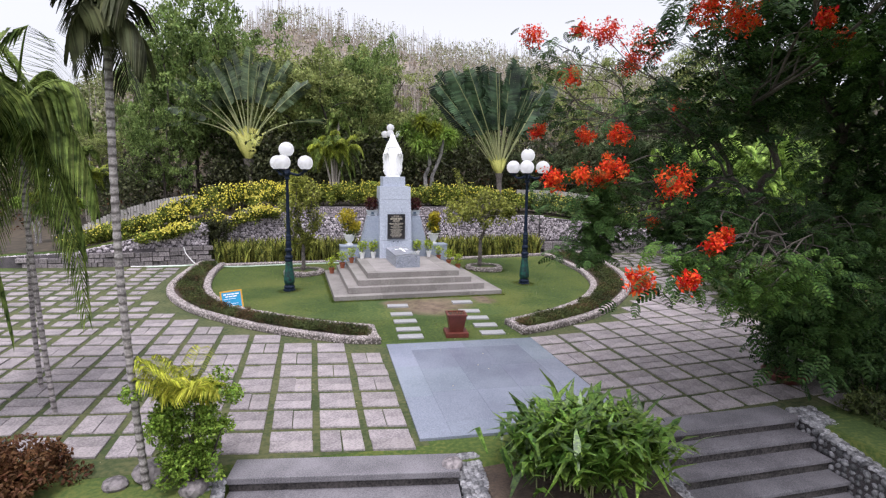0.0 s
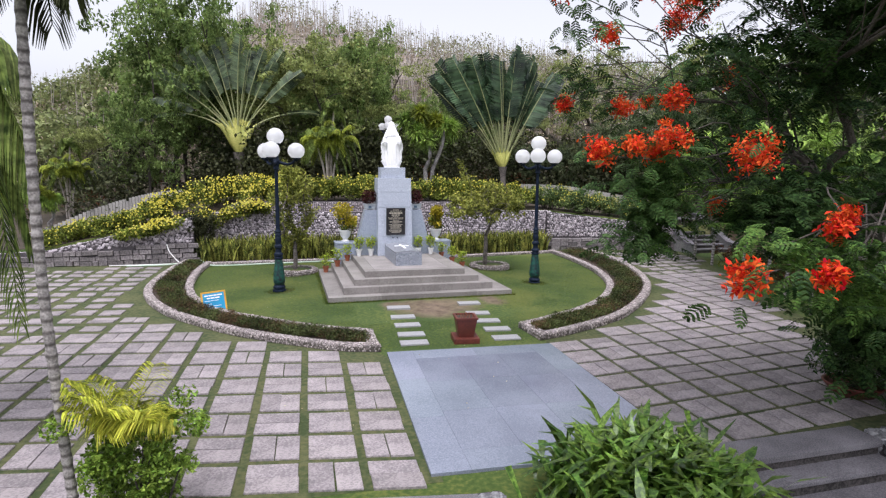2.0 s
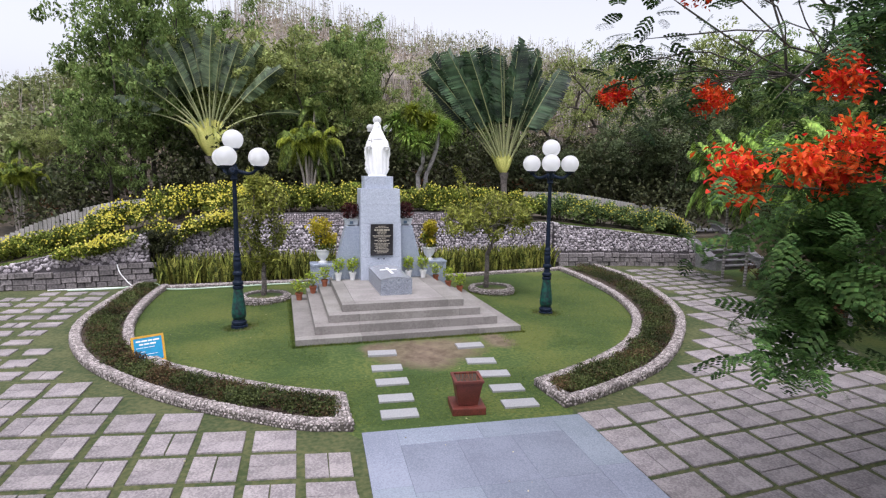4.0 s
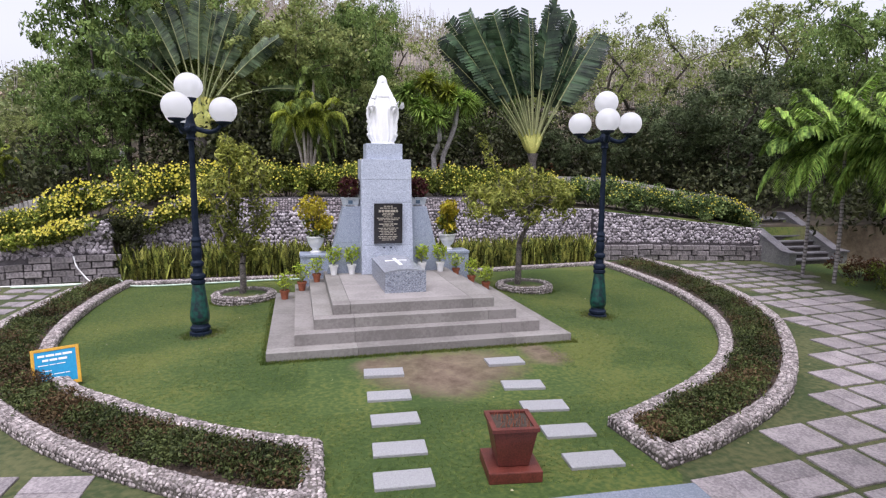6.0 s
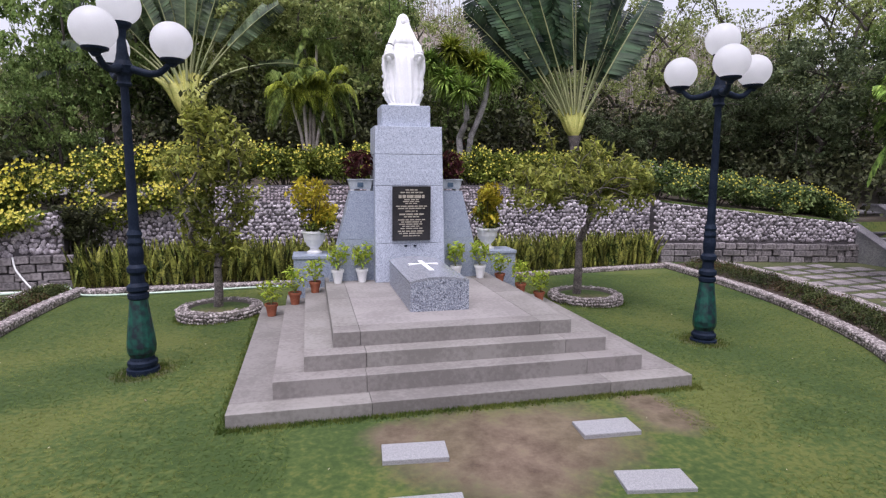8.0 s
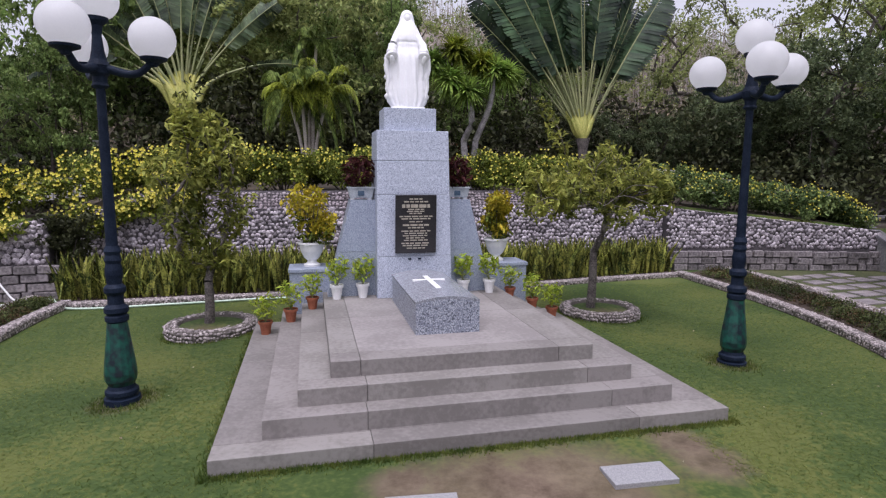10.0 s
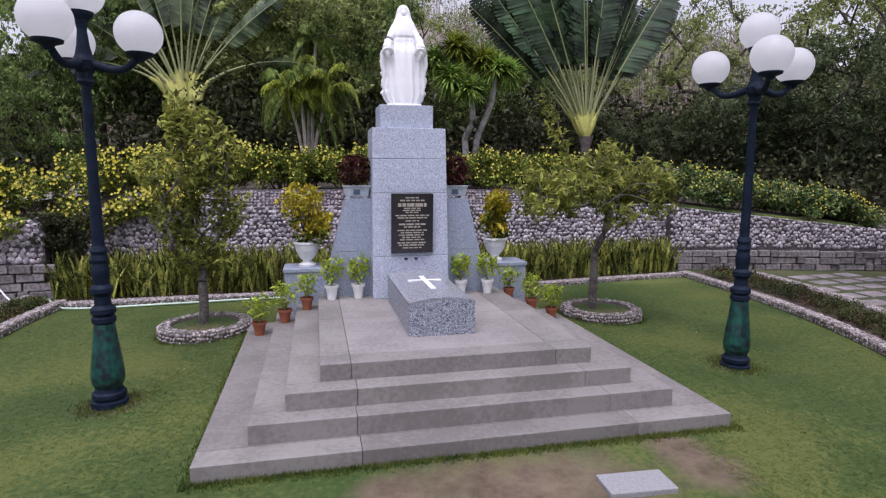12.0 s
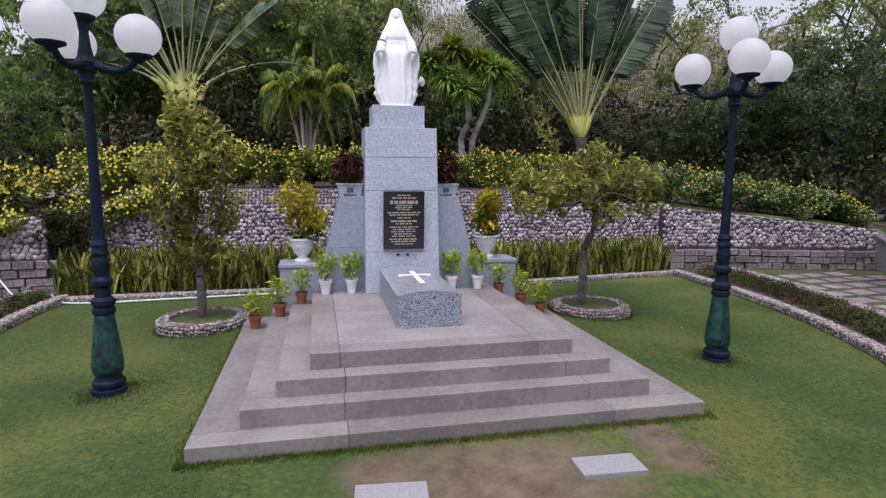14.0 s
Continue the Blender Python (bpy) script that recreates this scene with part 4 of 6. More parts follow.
def potted(at, mat_pot, label, h=0.2, r=0.105, group="potted plants on the platform"):
    p = thing("potted_plant", at, label, "potted plant", group)
    part("pot", lathe(pot_profile(r, h), 20), M[mat_pot], p)
    part("soil", lathe([(r * 0.85, h * 0.8), (r * 0.8, h * 0.9), (0.01, h * 0.92)], 16), M["soil"], p)
    chunks = []
    for k in range(8):
        a, t = rng.uniform(0, 6.28), rng.uniform(0.25, 1.0)
        tip = (0.14 * t * math.cos(a), 0.14 * t * math.sin(a), h + rng.uniform(0.12, 0.3))
        chunks.append(tube([(0, 0, h * 0.9), tip], [0.006, 0.003], 4))
    v, f = merge(chunks)
    raw("branchwork", v, f, M["petiole"], p)
    c = clumps([(0, 0, h + 0.16), (0.05, 0.02, h + 0.3), (-0.06, -0.02, h + 0.25)], 0.17, 44)
    v, f = leaves(c, 0.105, 0.4, tilt=(0.7, 0.3))
    raw("foliage", v, f, M["leaf_pot"], p)
    return p


pot = potted((*site(-2.32, 3.72), 0.2), "terracotta", "terracotta pot with a bright green leafy plant")
for x, y, z in ((-1.95, 3.68, 0.382), (-1.63, 3.72, 0.552), (1.57, 3.85, 0.552), (1.9, 3.68, 0.382), (2.27, 3.72, 0.2)):
    copy_thing(pot, pose(*site(x, y), z, 0, 0, float(rng.uniform(0, 360))) @ Matrix.Scale(float(rng.uniform(0.82, 1.0)), 4))
pot = potted((*site(-1.27, 3.58), 0.718), "white_paint", "white pot with a bright green leafy plant", 0.22, 0.1)
for x, y in ((-0.88, 3.6), (0.7, 3.6), (1.12, 3.58)):
    copy_thing(pot, pose(*site(x, y), 0.718, 0, 0, float(rng.uniform(0, 360))))


def urn(at, leafmat, label, tall, wide=0.15):
    u = thing("flower_urn", at, label, "urn", "urns on the plinths")
    part("urn", lathe([(0.13, 0), (0.135, 0.03), (0.08, 0.06), (0.07, 0.09), (0.13, 0.15), (0.175, 0.25), (0.19, 0.34), (0.215, 0.36), (0.215, 0.39), (0.18, 0.39), (0.17, 0.33), (0.01, 0.32)], 24), M["white_paint"], u)
    chunks = [tube([(0, 0, 0.32), (rng.normal() * 0.1, rng.normal() * 0.1, 0.32 + tall * 0.8)], [0.014, 0.005], 5) for _ in range(7)]
    v, f = merge(chunks)
    raw("branchwork", v, f, M["bark"], u)
    cl = [(rng.normal() * wide, rng.normal() * wide, 0.5 + tall * t) for t in np.linspace(0.05, 0.85, 16)]
    v, f = leaves(clumps(cl, 0.4 * wide + 0.12, 52), 0.13, 0.38)
    raw("yellow_foliage", v, f, M[leafmat], u)
    v, f = leaves(clumps([(x, y, z - 0.12) for x, y, z in cl[:10]], 0.16, 26), 0.13, 0.38)
    raw("green_foliage", v, f, M["leaf_hedge"], u)
    return u


urn((*site(-1.62, 4.42), 1.1), "leaf_croton", "white urn with a tall yellow-leaved shrub", 0.8)
urn((*site(1.5, 4.4), 1.1), "leaf_croton", "white urn with a thin yellow-green shrub", 0.72, 0.07)


def trough(x):
    t = thing("ceramic_trough", (*site(x, 3.98), 2.188), "white and blue ceramic planter on the buttress", "planter", "planters on the buttresses")
    part("trough", boxed((-0.17, -0.12, 0.03), (0.17, 0.12, 0.17), 0.01, (-0.03, -0.02)), M["ceramic"], t)
    part("rim", boxed((-0.21, -0.155, 0.17), (0.21, 0.155, 0.195), 0.006), M["ceramic"], t)
    for q in (-0.13, 0.13):
        part("foot", boxed((q - 0.03, -0.1, 0), (q + 0.03, 0.1, 0.03)), M["white_paint"], t)
    part("blue_mark", boxed((-0.05, -0.139, 0.06), (0.05, -0.125, 0.14), 0.01), M["blue_mark"], t)
    leafy(260, (0, 0, 0.42), 0.26, 0.16, 0.25, "leaf_red", t, "red_foliage", 1.0)


M["blue_mark"] = surface("blue_mark", (0.05, 0.09, 0.14), (0.1, 0.15, 0.22), 30.0, 0.3, 0.0)
trough(CX - 0.76)
trough(CX + 0.76)

# red square pot on its plinth
rp = thing("square_planter", (0.1, -3.86, 0), "dark red square tapered pot standing on a low brick-red base", "planter", turn=-6)
part("base", boxed((-0.26, -0.26, 0), (0.26, 0.26, 0.115), 0.012), M["red_pot"], rp)
bm = boxed((-0.15, -0.15, 0.12), (0.15, 0.15, 0.5), 0.008, (-0.065, -0.065))
part("pot", bm, M["red_pot"], rp)
bm = bmesh.new()
for lo, hi in (((-0.23, -0.23, 0.49), (0.23, -0.18, 0.53)), ((-0.23, 0.18, 0.49), (0.23, 0.23, 0.53)), ((-0.23, -0.18, 0.49), (-0.18, 0.18, 0.53)), ((0.18, -0.18, 0.49), (0.23, 0.18, 0.53))):
    box(bm, lo, hi, 0.004)
part("rim", bm, M["red_pot"], rp)
part("sand", boxed((-0.18, -0.18, 0.46), (0.18, 0.18, 0.505)), M["soil"], rp)
chunks = [tube([(x, y, 0.5), (x + rng.normal() * 0.01, y + rng.normal() * 0.01, 0.5 + rng.uniform(0.03, 0.1))], 0.003, 4) for x, y in rng.uniform(-0.15, 0.15, (34, 2))]
v, f = merge(chunks)
raw("incense_stubs", v, f, M["terracotta"], rp)["kind"] = "stuff"

# blue notice board
sg = thing("notice_board", (-5.2, -0.5, -0.13), "small blue notice board in an orange frame on a post", "sign", turn=12)
part("post", boxed((-0.025, 0.0, 0.0), (0.025, 0.04, 0.32), 0.004), M["iron"], sg)
bd = part("board", boxed((-0.24, -0.012, 0.0), (0.24, 0.012, 0.33), 0.003), M["blue_board"], sg)
bd.matrix_basis = pose(0, -0.03, 0.2, -18, -4, 0) @ Matrix.Diagonal((1.0, 1.0, 1.32, 1.0))
for lo, hi in (((-0.28, -0.018, -0.035), (0.28, 0.018, 0.0)), ((-0.28, -0.018, 0.33), (0.28, 0.018, 0.36)), ((-0.28, -0.018, 0.0), (-0.24, 0.018, 0.33)), ((0.24, -0.018, 0.0), (0.28, 0.018, 0.33))):
    part("frame_bar", boxed(lo, hi, 0.003), M["orange_frame"], bd)
for z, x0, words, tall in ((0.285, -0.2, (0.08, 0.1, 0.07, 0.11), 0.011), (0.238, -0.15, (0.07, 0.09, 0.1), 0.011), (0.19, -0.205, (0.12, 0.07, 0.1), 0.004), (0.13, -0.205, (0.06, 0.08), 0.004), (0.09, -0.205, (0.09, 0.06, 0.12, 0.05), 0.004), (0.055, -0.205, (0.1, 0.07, 0.04), 0.004)):
    for w in words:
        part("lettering_bar", boxed((x0, -0.015, z - tall), (x0 + w, -0.011, z + tall)), M["white_paint"], bd)
        x0 += w + 0.013

# stepping stones
first = None
for k, (x, y) in enumerate([(-0.91, -3.23), (-0.86, -2.5), (-0.84, -1.77), (-0.82, -0.99), (-0.96, -3.85)] + [(1.05, -0.87), (1.02, -1.75), (1.03, -2.48), (1.02, -3.2), (0.99, -3.87)]):
    if first is None:
        first = part("stepping_stone", boxed((-0.285, -0.15, -0.04), (0.285, 0.15, 0.03), 0.008), M["stone_white"])
        tagged(first, "pale rectangular granite stepping stone in the lawn", "stepping stone", "stepping stones")
        first.matrix_basis = pose(x, y, lawn(x, y), 0, 0, -3)
    else:
        copy_thing(first, pose(x, y, lawn(x, y) + 0.004, 0, 0, -3 + float(rng.normal()) * 2))

# hose along the back kerb, and the white cable down the wall
hp = spline([(-9.2, 7.0, 0.04), (-7.9, 7.15, 0.03), (-6.85, 7.1, 0.16), (-6.3, 6.72, 0.03), (-4.5, 6.8, 0.03), (-3.0, 6.98, 0.03), (-1.8, 7.0, 0.03)], 60)
v, f = tube(hp, 0.022, 8)
tagged(raw("garden_hose", v, f, M["hose"], smooth=True), "pale green garden hose lying along the kerb", "hose")
hp = spline([(-8.0, 7.66, 0.7), (-7.9, 7.55, 0.45), (-7.68, 7.45, 0.18), (-7.55, 7.35, 0.03), (-8.0, 7.28, 0.03), (-9.8, 7.2, 0.03)], 40)
v, f = tube(hp, 0.018, 8)
tagged(raw("cable", v, f, M["white_paint"], smooth=True), "white cable hanging down the stone wall", "cable")

# ring walls of the two small trees
for x, y in ((-3.38, 4.6), (3.38, 4.5)):
    t = np.linspace(0, 2 * np.pi, 49)
    ring = thing("tree_ring", (x, y, 0), "round pebbled curb ring planted with a small tree", "planter", "tree rings")
    v, f, p, s = sweep(np.c_[0.6 * np.cos(t), 0.6 * np.sin(t)], 0.2, 0.19)
    raw("curb", v, f, M["mortar_pale"], ring)
    c, n_ = [], []
    for rr, zz, nr, nz in ((0.7, 0.04, 1, 0), (0.705, 0.1, 1, 0.1), (0.695, 0.155, 1, 0.5), (0.65, 0.185, 0.3, 1), (0.59, 0.19, 0, 1), (0.54, 0.185, -0.3, 1)):
        a = np.arange(0, 2 * np.pi, 0.048 / rr) + rng.uniform(0, 1)
        j = rng.normal(size=(len(a), 3)) * 0.008
        c.append(np.c_[rr * np.cos(a), rr * np.sin(a), np.full(len(a), zz)] + j)
        n_.append(np.c_[nr * np.cos(a), nr * np.sin(a), np.full(len(a), nz)])
    pv, pf = pebbles(np.concatenate(c), np.concatenate(n_), 0.027)
    raw("pebble_facing", pv, pf, M["pebble_kerb"], ring, smooth=True)["kind"] = "stuff"
    part("turf", lathe([(0.51, 0.0), (0.51, 0.14), (0.3, 0.17), (0.01, 0.18)], 24), M["grass"], ring)

# ---- trees ----


def limbs(base, fork, tips, r0, r=rng, bend=0.25, thin=0.006, apart=False):
    """Trunk and branches: each tip grows from the nearest branch that lies closer to the fork."""
    base, fork, tips = np.array(base, float), np.array(fork, float), np.asarray(tips, float)
    trunk = spline([base, 0.5 * (base + fork) + r.normal(size=3) * 0.03 * np.linalg.norm(fork - base), fork], 10)
    pos, up = [fork], [-1]
    runs = []
    for k in np.argsort(np.linalg.norm(tips - fork, axis=1)):
        t = tips[k]
        p = np.array(pos)
        reach = np.linalg.norm(p - fork, axis=1)
        cost = np.linalg.norm(p - t, axis=1) + np.where(reach < 0.8 * np.linalg.norm(t - fork), 0.0, 5.0) + 0.12 * reach
        j = int(np.argmin(cost))
        a = p[j]
        span = np.linalg.norm(t - a)
        q = spline([a, a + (t - a) * 0.45 + r.normal(size=3) * bend * 0.18 * span + np.array([0, 0, 0.08 * span]), t], 7)
        run = [j]
        for w in q[1:]:
            up.append(run[-1])
            pos.append(w)
            run.append(len(pos) - 1)
        runs.append(run)
    load = np.zeros(len(pos))
    for run in runs:
        j = run[-1]
        while j >= 0:
            load[j] += 1
            j = up[j]
    rad = np.maximum(r0 * 0.75 * (load / len(tips)) ** 0.5, thin)
    rad[0] = r0 * 0.75
    chunks = [tube(trunk, np.linspace(r0, r0 * 0.75, 10), 10)]
    for run in runs:
        w = rad[run].copy()
        w[0] = w[1] * 1.05
        w[-1] = thin * 0.6
        chunks.append(tube(np.array([pos[j] for j in run]), w, 7 if w[1] > 0.04 else 5))
    return chunks if apart else merge(chunks)


def broadleaf(seed, height, spread, name="broadleaf_tree", leafmat="leaf_wood", n=190, per=80, leaf=0.3, low=0.25, label="", aspect=0.5, bark="bark"):
    """A tree with a forked trunk and a crown of leaf clumps with gaps."""
    r = np.random.default_rng(seed)
    t = thing(name, (0, 0, 0), label, "tree", "trees of the wood")
    fork = (r.normal() * 0.2, r.normal() * 0.2, height * 0.35)
    d = r.normal(size=(n, 3))
    d /= np.linalg.norm(d, axis=1, keepdims=True)
    rad = r.uniform(0.35, 1.0, (n, 1)) ** 0.6
    lump = 1 + 0.25 * np.sin(3 * np.arctan2(d[:, 1:2], d[:, 0:1]) + seed) + 0.18 * np.sin(5 * d[:, 2:3] + seed)
    c = d * rad * lump * np.array([spread, spread, height * (1 - low) * 0.5]) + np.array([0, 0, height * (low + (1 - low) * 0.5)])
    tips = c[r.choice(n, min(n, 22), replace=False)]
    v, f = limbs((0, 0, -0.6), fork, tips, 0.018 * height, r)
    raw("trunk", v, f, M[bark], t, smooth=True)
    v, f = leaves(clumps(c, r.uniform(0.32, 0.72, n) * spread / 4.0, per, r, 0.7), leaf, aspect, r)
    raw("crown", v, f, M[leafmat], t)
    return t


def stand(ob, x, y, s=1.0, turn=0.0, z=None, label=""):
    m = pose(x, y, hill(x, y) - 0.1 if z is None else z, 0, 0, turn) @ Matrix.Scale(s, 4)
    c = copy_thing(ob, m)
    if label:
        c["label"] = label
    return c


woods = [
    broadleaf(11, 11.0, 4.4, leafmat="leaf_wood", n=230, per=60, leaf=0.27, label="tall broad-leaved tree with a dense green crown"),
    broadleaf(12, 10.0, 4.8, leafmat="leaf_olive", n=230, per=60, leaf=0.27, label="spreading olive-green tree behind the wall"),
    broadleaf(13, 9.0, 4.0, leafmat="leaf_grey", n=230, per=60, leaf=0.25, aspect=0.38, label="dark dense tree at the edge of the wood"),
    broadleaf(14, 11.0, 4.0, leafmat="leaf_olive", n=100, per=48, leaf=0.22, label="thin-crowned tree with sky between its leaves"),
]
for k, (x, y, wide, tall) in enumerate(((-9.7, 18.5, 0.8, 1.12), (-3.2, 19.5, 0.86, 0.84), (18.2, 14.6, 0.85, 0.78), (13.5, 21.0, 0.85, 0.86))):
    woods[k].matrix_basis = pose(x, y, hill(x, y) - 0.1, 0, 0, 40 * k) @ Matrix.Diagonal((wide, wide, tall, 1.0))
SPOTS = [(1, -6.2, 22.5, 0.95, 60), (0, 0.2, 20.5, 0.74, 120), (1, 2.6, 22.0, 0.62, 200), (2, -14.2, 20.0, 0.42, 20), (0, 6.8, 19.8, 0.62, 310), (3, 10.5, 23.0, 0.66, 15), (2, 12.6, 17.2, 0.5, 75), (2, 15.6, 17.0, 0.76, 140), (3, 21.5, 17.5, 1.1, 75), (0, 20.8, 12.2, 0.74, 250), (3, 17.5, 22.0, 1.05, 130), (3, 9.0, 26.0, 0.8, 40), (3, 24.0, 19.0, 1.15, 200), (2, 22.5, 9.0, 0.9, 150), (0, 25.0, 15.0, 0.8, 33), (2, -6.9, 19.5, 0.5, 220), (1, 2.2, 20.2, 0.62, 99), (0, 4.2, 18.0, 0.46, 10), (2, 9.2, 17.0, 0.46, 250), (0, -2.6, 18.6, 0.45, 300), (0, -21.0, 17.0, 0.38, 90), (1, -17.5, 29.0, 0.38, 300), (3, 3.0, 27.0, 0.95, 70), (1, -1.5, 26.0, 0.95, 130), (2, 25.6, 2.9, 0.78, 10), (0, 20.9, -1.9, 0.78, 80), (2, 17.1, -7.1, 0.74, 170), (1, 28.5, -9.5, 0.87, 15), (0, -9.4, 20.2, 0.84, 130), (0, -7.6, 24.5, 0.86, 40), (1, -3.4, 24.0, 0.78, 250), (0, 0.6, 24.5, 0.76, 10), (0, -10.6, 16.9, 0.5, 155), (0, 20.2, 5.4, 0.78, 33), (2, 16.8, 1.9, 0.55, 99), (0, 15.6, -3.3, 0.55, 140)]
for k, x, y, s, turn in SPOTS:
    stand(woods[k], x, y, s, turn)

# undergrowth under the wood, its dark leaf colour carrying the crowns' shade
r_ = np.random.default_rng(5)
px, py = np.concatenate([r_.uniform(-27, 30, 900), r_.uniform(13.7, 27, 420)]), np.concatenate([r_.uniform(12.7, 27.5, 900), r_.uniform(-8, 13, 420)])
keep = np.array([not (12.3 < py[k] < 20.2 and abs(x_ - (-10.16 - 0.182 * (py[k] - 19.7))) < 1.15) and (py[k] > 14.6 or px[k] > 12.2 or px[k] < -10) and not (x_ < -12.6 and py[k] < 14) for k, x_ in enumerate(px)])
pts = np.array([(x, y, hill(x, y) + r_.uniform(0.1, 1.95)) for x, y in zip(px[keep], py[keep])])
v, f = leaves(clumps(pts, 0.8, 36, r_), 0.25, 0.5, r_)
tagged(raw("undergrowth", v, f, M["leaf_dark"]), "green undergrowth beneath the trees, darkened for their shade", "shrubs", kind="stuff")
# extra thicket: fills the hollow below the crowns with shade-dark leaves
qx, qy = r_.uniform(-12.5, 24, 620), r_.uniform(15.6, 20.5, 620)
pts = np.array([(x, y, hill(x, y) + r_.uniform(0.2, 3.6)) for x, y in zip(qx, qy) if abs(x + 10.16 + 0.182 * (y - 19.7)) > 1.15 and abs(x + 6.3) > 0.5])
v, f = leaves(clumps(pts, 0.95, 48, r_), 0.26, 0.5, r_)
tagged(raw("thicket", v, f, M["leaf_dark"]), "dark thicket added for the shade under the trees of the wood", "shrubs", kind="stuff")
pts = np.array([(x, y, hill(x, y) + r_.uniform(0.0, 1.1)) for x, y in zip(r_.uniform(-27, 26, 60), r_.uniform(15, 22.2, 60))])
v, f = leaves(clumps(pts, 0.62, 40, r_), 0.21, 0.4, r_)
tagged(raw("dry_undergrowth", v, f, M["leaf_rust"]), "brown withered undergrowth beneath the trees", "shrubs", kind="stuff")

# dry bare stems and thin scrub on the hill
chunks, scrub, bushes = [], [], []
for _ in range(4600):
    a, d = radians(r_.uniform(-42, 38)), r_.uniform(48, 92)
    x, y = -3 + d * math.sin(a), -15 + d * math.cos(a)
    z, h = hill(x, y), r_.uniform(2.0, 4.2)
    lean = r_.normal(size=2) * 0.25
    if a < radians(-10) and r_.uniform() < 0.8:
        bushes.append((x, y, z + r_.uniform(0.2, 2.2)))
        continue
    chunks.append(tube([(x, y, z - 0.3), (x + lean[0], y + lean[1], z + h)], [0.045, 0.015], 3))
    if r_.uniform() < (0.35 if -12 < math.degrees(a) < 12 else 0.8):
        scrub.append((x + lean[0] * 0.6, y + lean[1] * 0.6, z + h * r_.uniform(0.3, 0.95)))
v, f = merge(chunks)
tagged(raw("bare_stems", v, f, M["bark_pale"]), "pale bare stems standing on the dry hillside", "trees", kind="stuff")
v, f = leaves(clumps(np.array(bushes), 1.2, 26, r_), 0.5, 0.5, r_)
tagged(raw("hill_bushes", v, f, M["leaf_hill_green"]), "olive green bushes on the near flank of the hill", "shrubs", kind="stuff")
v, f = leaves(clumps(np.array(scrub), 0.8, 16, r_), 0.3, 0.5, r_)
tagged(raw("hill_scrub", v, f, M["leaf_hill"]), "thin olive scrub on the hillside", "shrubs", kind="stuff")
pts = []
for _ in range(1500):
    a, d = radians(r_.uniform(-42, 38)), r_.uniform(44, 90)
    x, y = -3 + d * math.sin(a), -15 + d * math.cos(a)
    pts.append((x, y, hill(x, y) + r_.uniform(0, 0.9)))
v, f = leaves(clumps(np.array(pts), 1.3, 22, r_), 0.4, 0.4, r_)
tagged(raw("dry_scrub", v, f, M["leaf_dry"]), "dry brown scrub on the hillside", "shrubs", kind="stuff")


# ---- palms ----
def frond(base, out, length, droop, r, n=26, width=0.5, leaflet=0.03, up=0.6, hang=0.0, rachis=0.022):
    """A feather palm leaf: rachis and drooping leaflets. out: horizontal direction."""
    base, out = np.array(base, float), np.array([*out, 0.0])
    out /= np.linalg.norm(out)
    t = np.linspace(0, 1, 10)[:, None]
    path = base + out * length * (t - 0.25 * t**3) + np.array([0, 0, 1.0]) * (up * length * t - droop * length * t**2)
    chunks = [tube(path, np.linspace(rachis, rachis * 0.23, 10), 4)]
    side = np.cross(out, (0, 0, 1.0))
    q = np.linspace(0.14, 1.0, n)
    p = np.stack([np.interp(q, t[:, 0], path[:, k]) for k in range(3)], 1)
    d = np.gradient(p, axis=0)
    d /= np.linalg.norm(d, axis=1, keepdims=True)
    ln = width * np.sin(np.pi * (0.12 + 0.82 * q)) ** 0.7 + 0.05
    v, f = [], []
    for s in (-1, 1):
        lift = r.uniform(-0.25, 0.15, n)
        for k in range(n):
            w = side * s * 0.85 + d[k] * 0.5 + np.array([0, 0, lift[k] - hang])
            w /= np.linalg.norm(w)
            m = p[k] + w * ln[k] * 0.55
            e = p[k] + w * ln[k] * 0.9 + np.array([0, 0, -0.38 * ln[k]])
            x = np.cross(w, (0, 0, 1.0)) * leaflet
            o = len(v)
            v += [p[k] - x * 0.4, p[k] + x * 0.4, m + x, m - x, e + x * 0.15, e - x * 0.15]
            f += [(o, o + 1, o + 2, o + 3), (o + 3, o + 2, o + 4, o + 5)]
    chunks.append((np.array(v), np.array(f)))
    return merge(chunks)


def ringed_trunk(path, r0, r1, gap=0.09):
    """A palm trunk with leaf-scar rings."""
    p = spline(path, 150)
    rad = np.linspace(r0, r1, 150)
    rad[::4] *= 1.14
    rad[1::4] *= 1.1
    return tube(p, rad, 9)


def palm(name, at, path, r0, r1, crown, count, length, label, mat="leaf_palm", droop=0.75, width=0.5, seed=1, leaflet=0.03, sheath=True, up=0.6, hang=0.0, n=26):
    r = np.random.default_rng(seed)
    t = thing(name, at, label, "palm tree", "palms")
    v, f = ringed_trunk(path, r0, r1)
    raw("trunk", v, f, M["bark_ringed"], t, smooth=True)
    if sheath:
        v, f = tube([path[-1], tuple(np.array(path[-1]) + (0, 0, 0.5))], [r1 * 1.15, r1 * 0.6], 8)
        raw("crownshaft", v, f, M["petiole"], t, smooth=True)
    for k in range(count):
        a = 2 * math.pi * k / count * 3.0 + r.normal() * 0.3
        u = (k + r.uniform()) / count
        v, f = frond(np.array(crown) + (0, 0, r.uniform(-0.1, 0.15)), (math.cos(a), math.sin(a)), length * r.uniform(0.75, 1.1), droop * (1.3 - 0.75 * u), r, n=n, width=width * r.uniform(0.8, 1.15), leaflet=leaflet, up=up * (0.15 + 1.6 * u), hang=hang * (1.2 - 0.7 * u))
        raw("frond", v, f, M[mat], t)
    return t


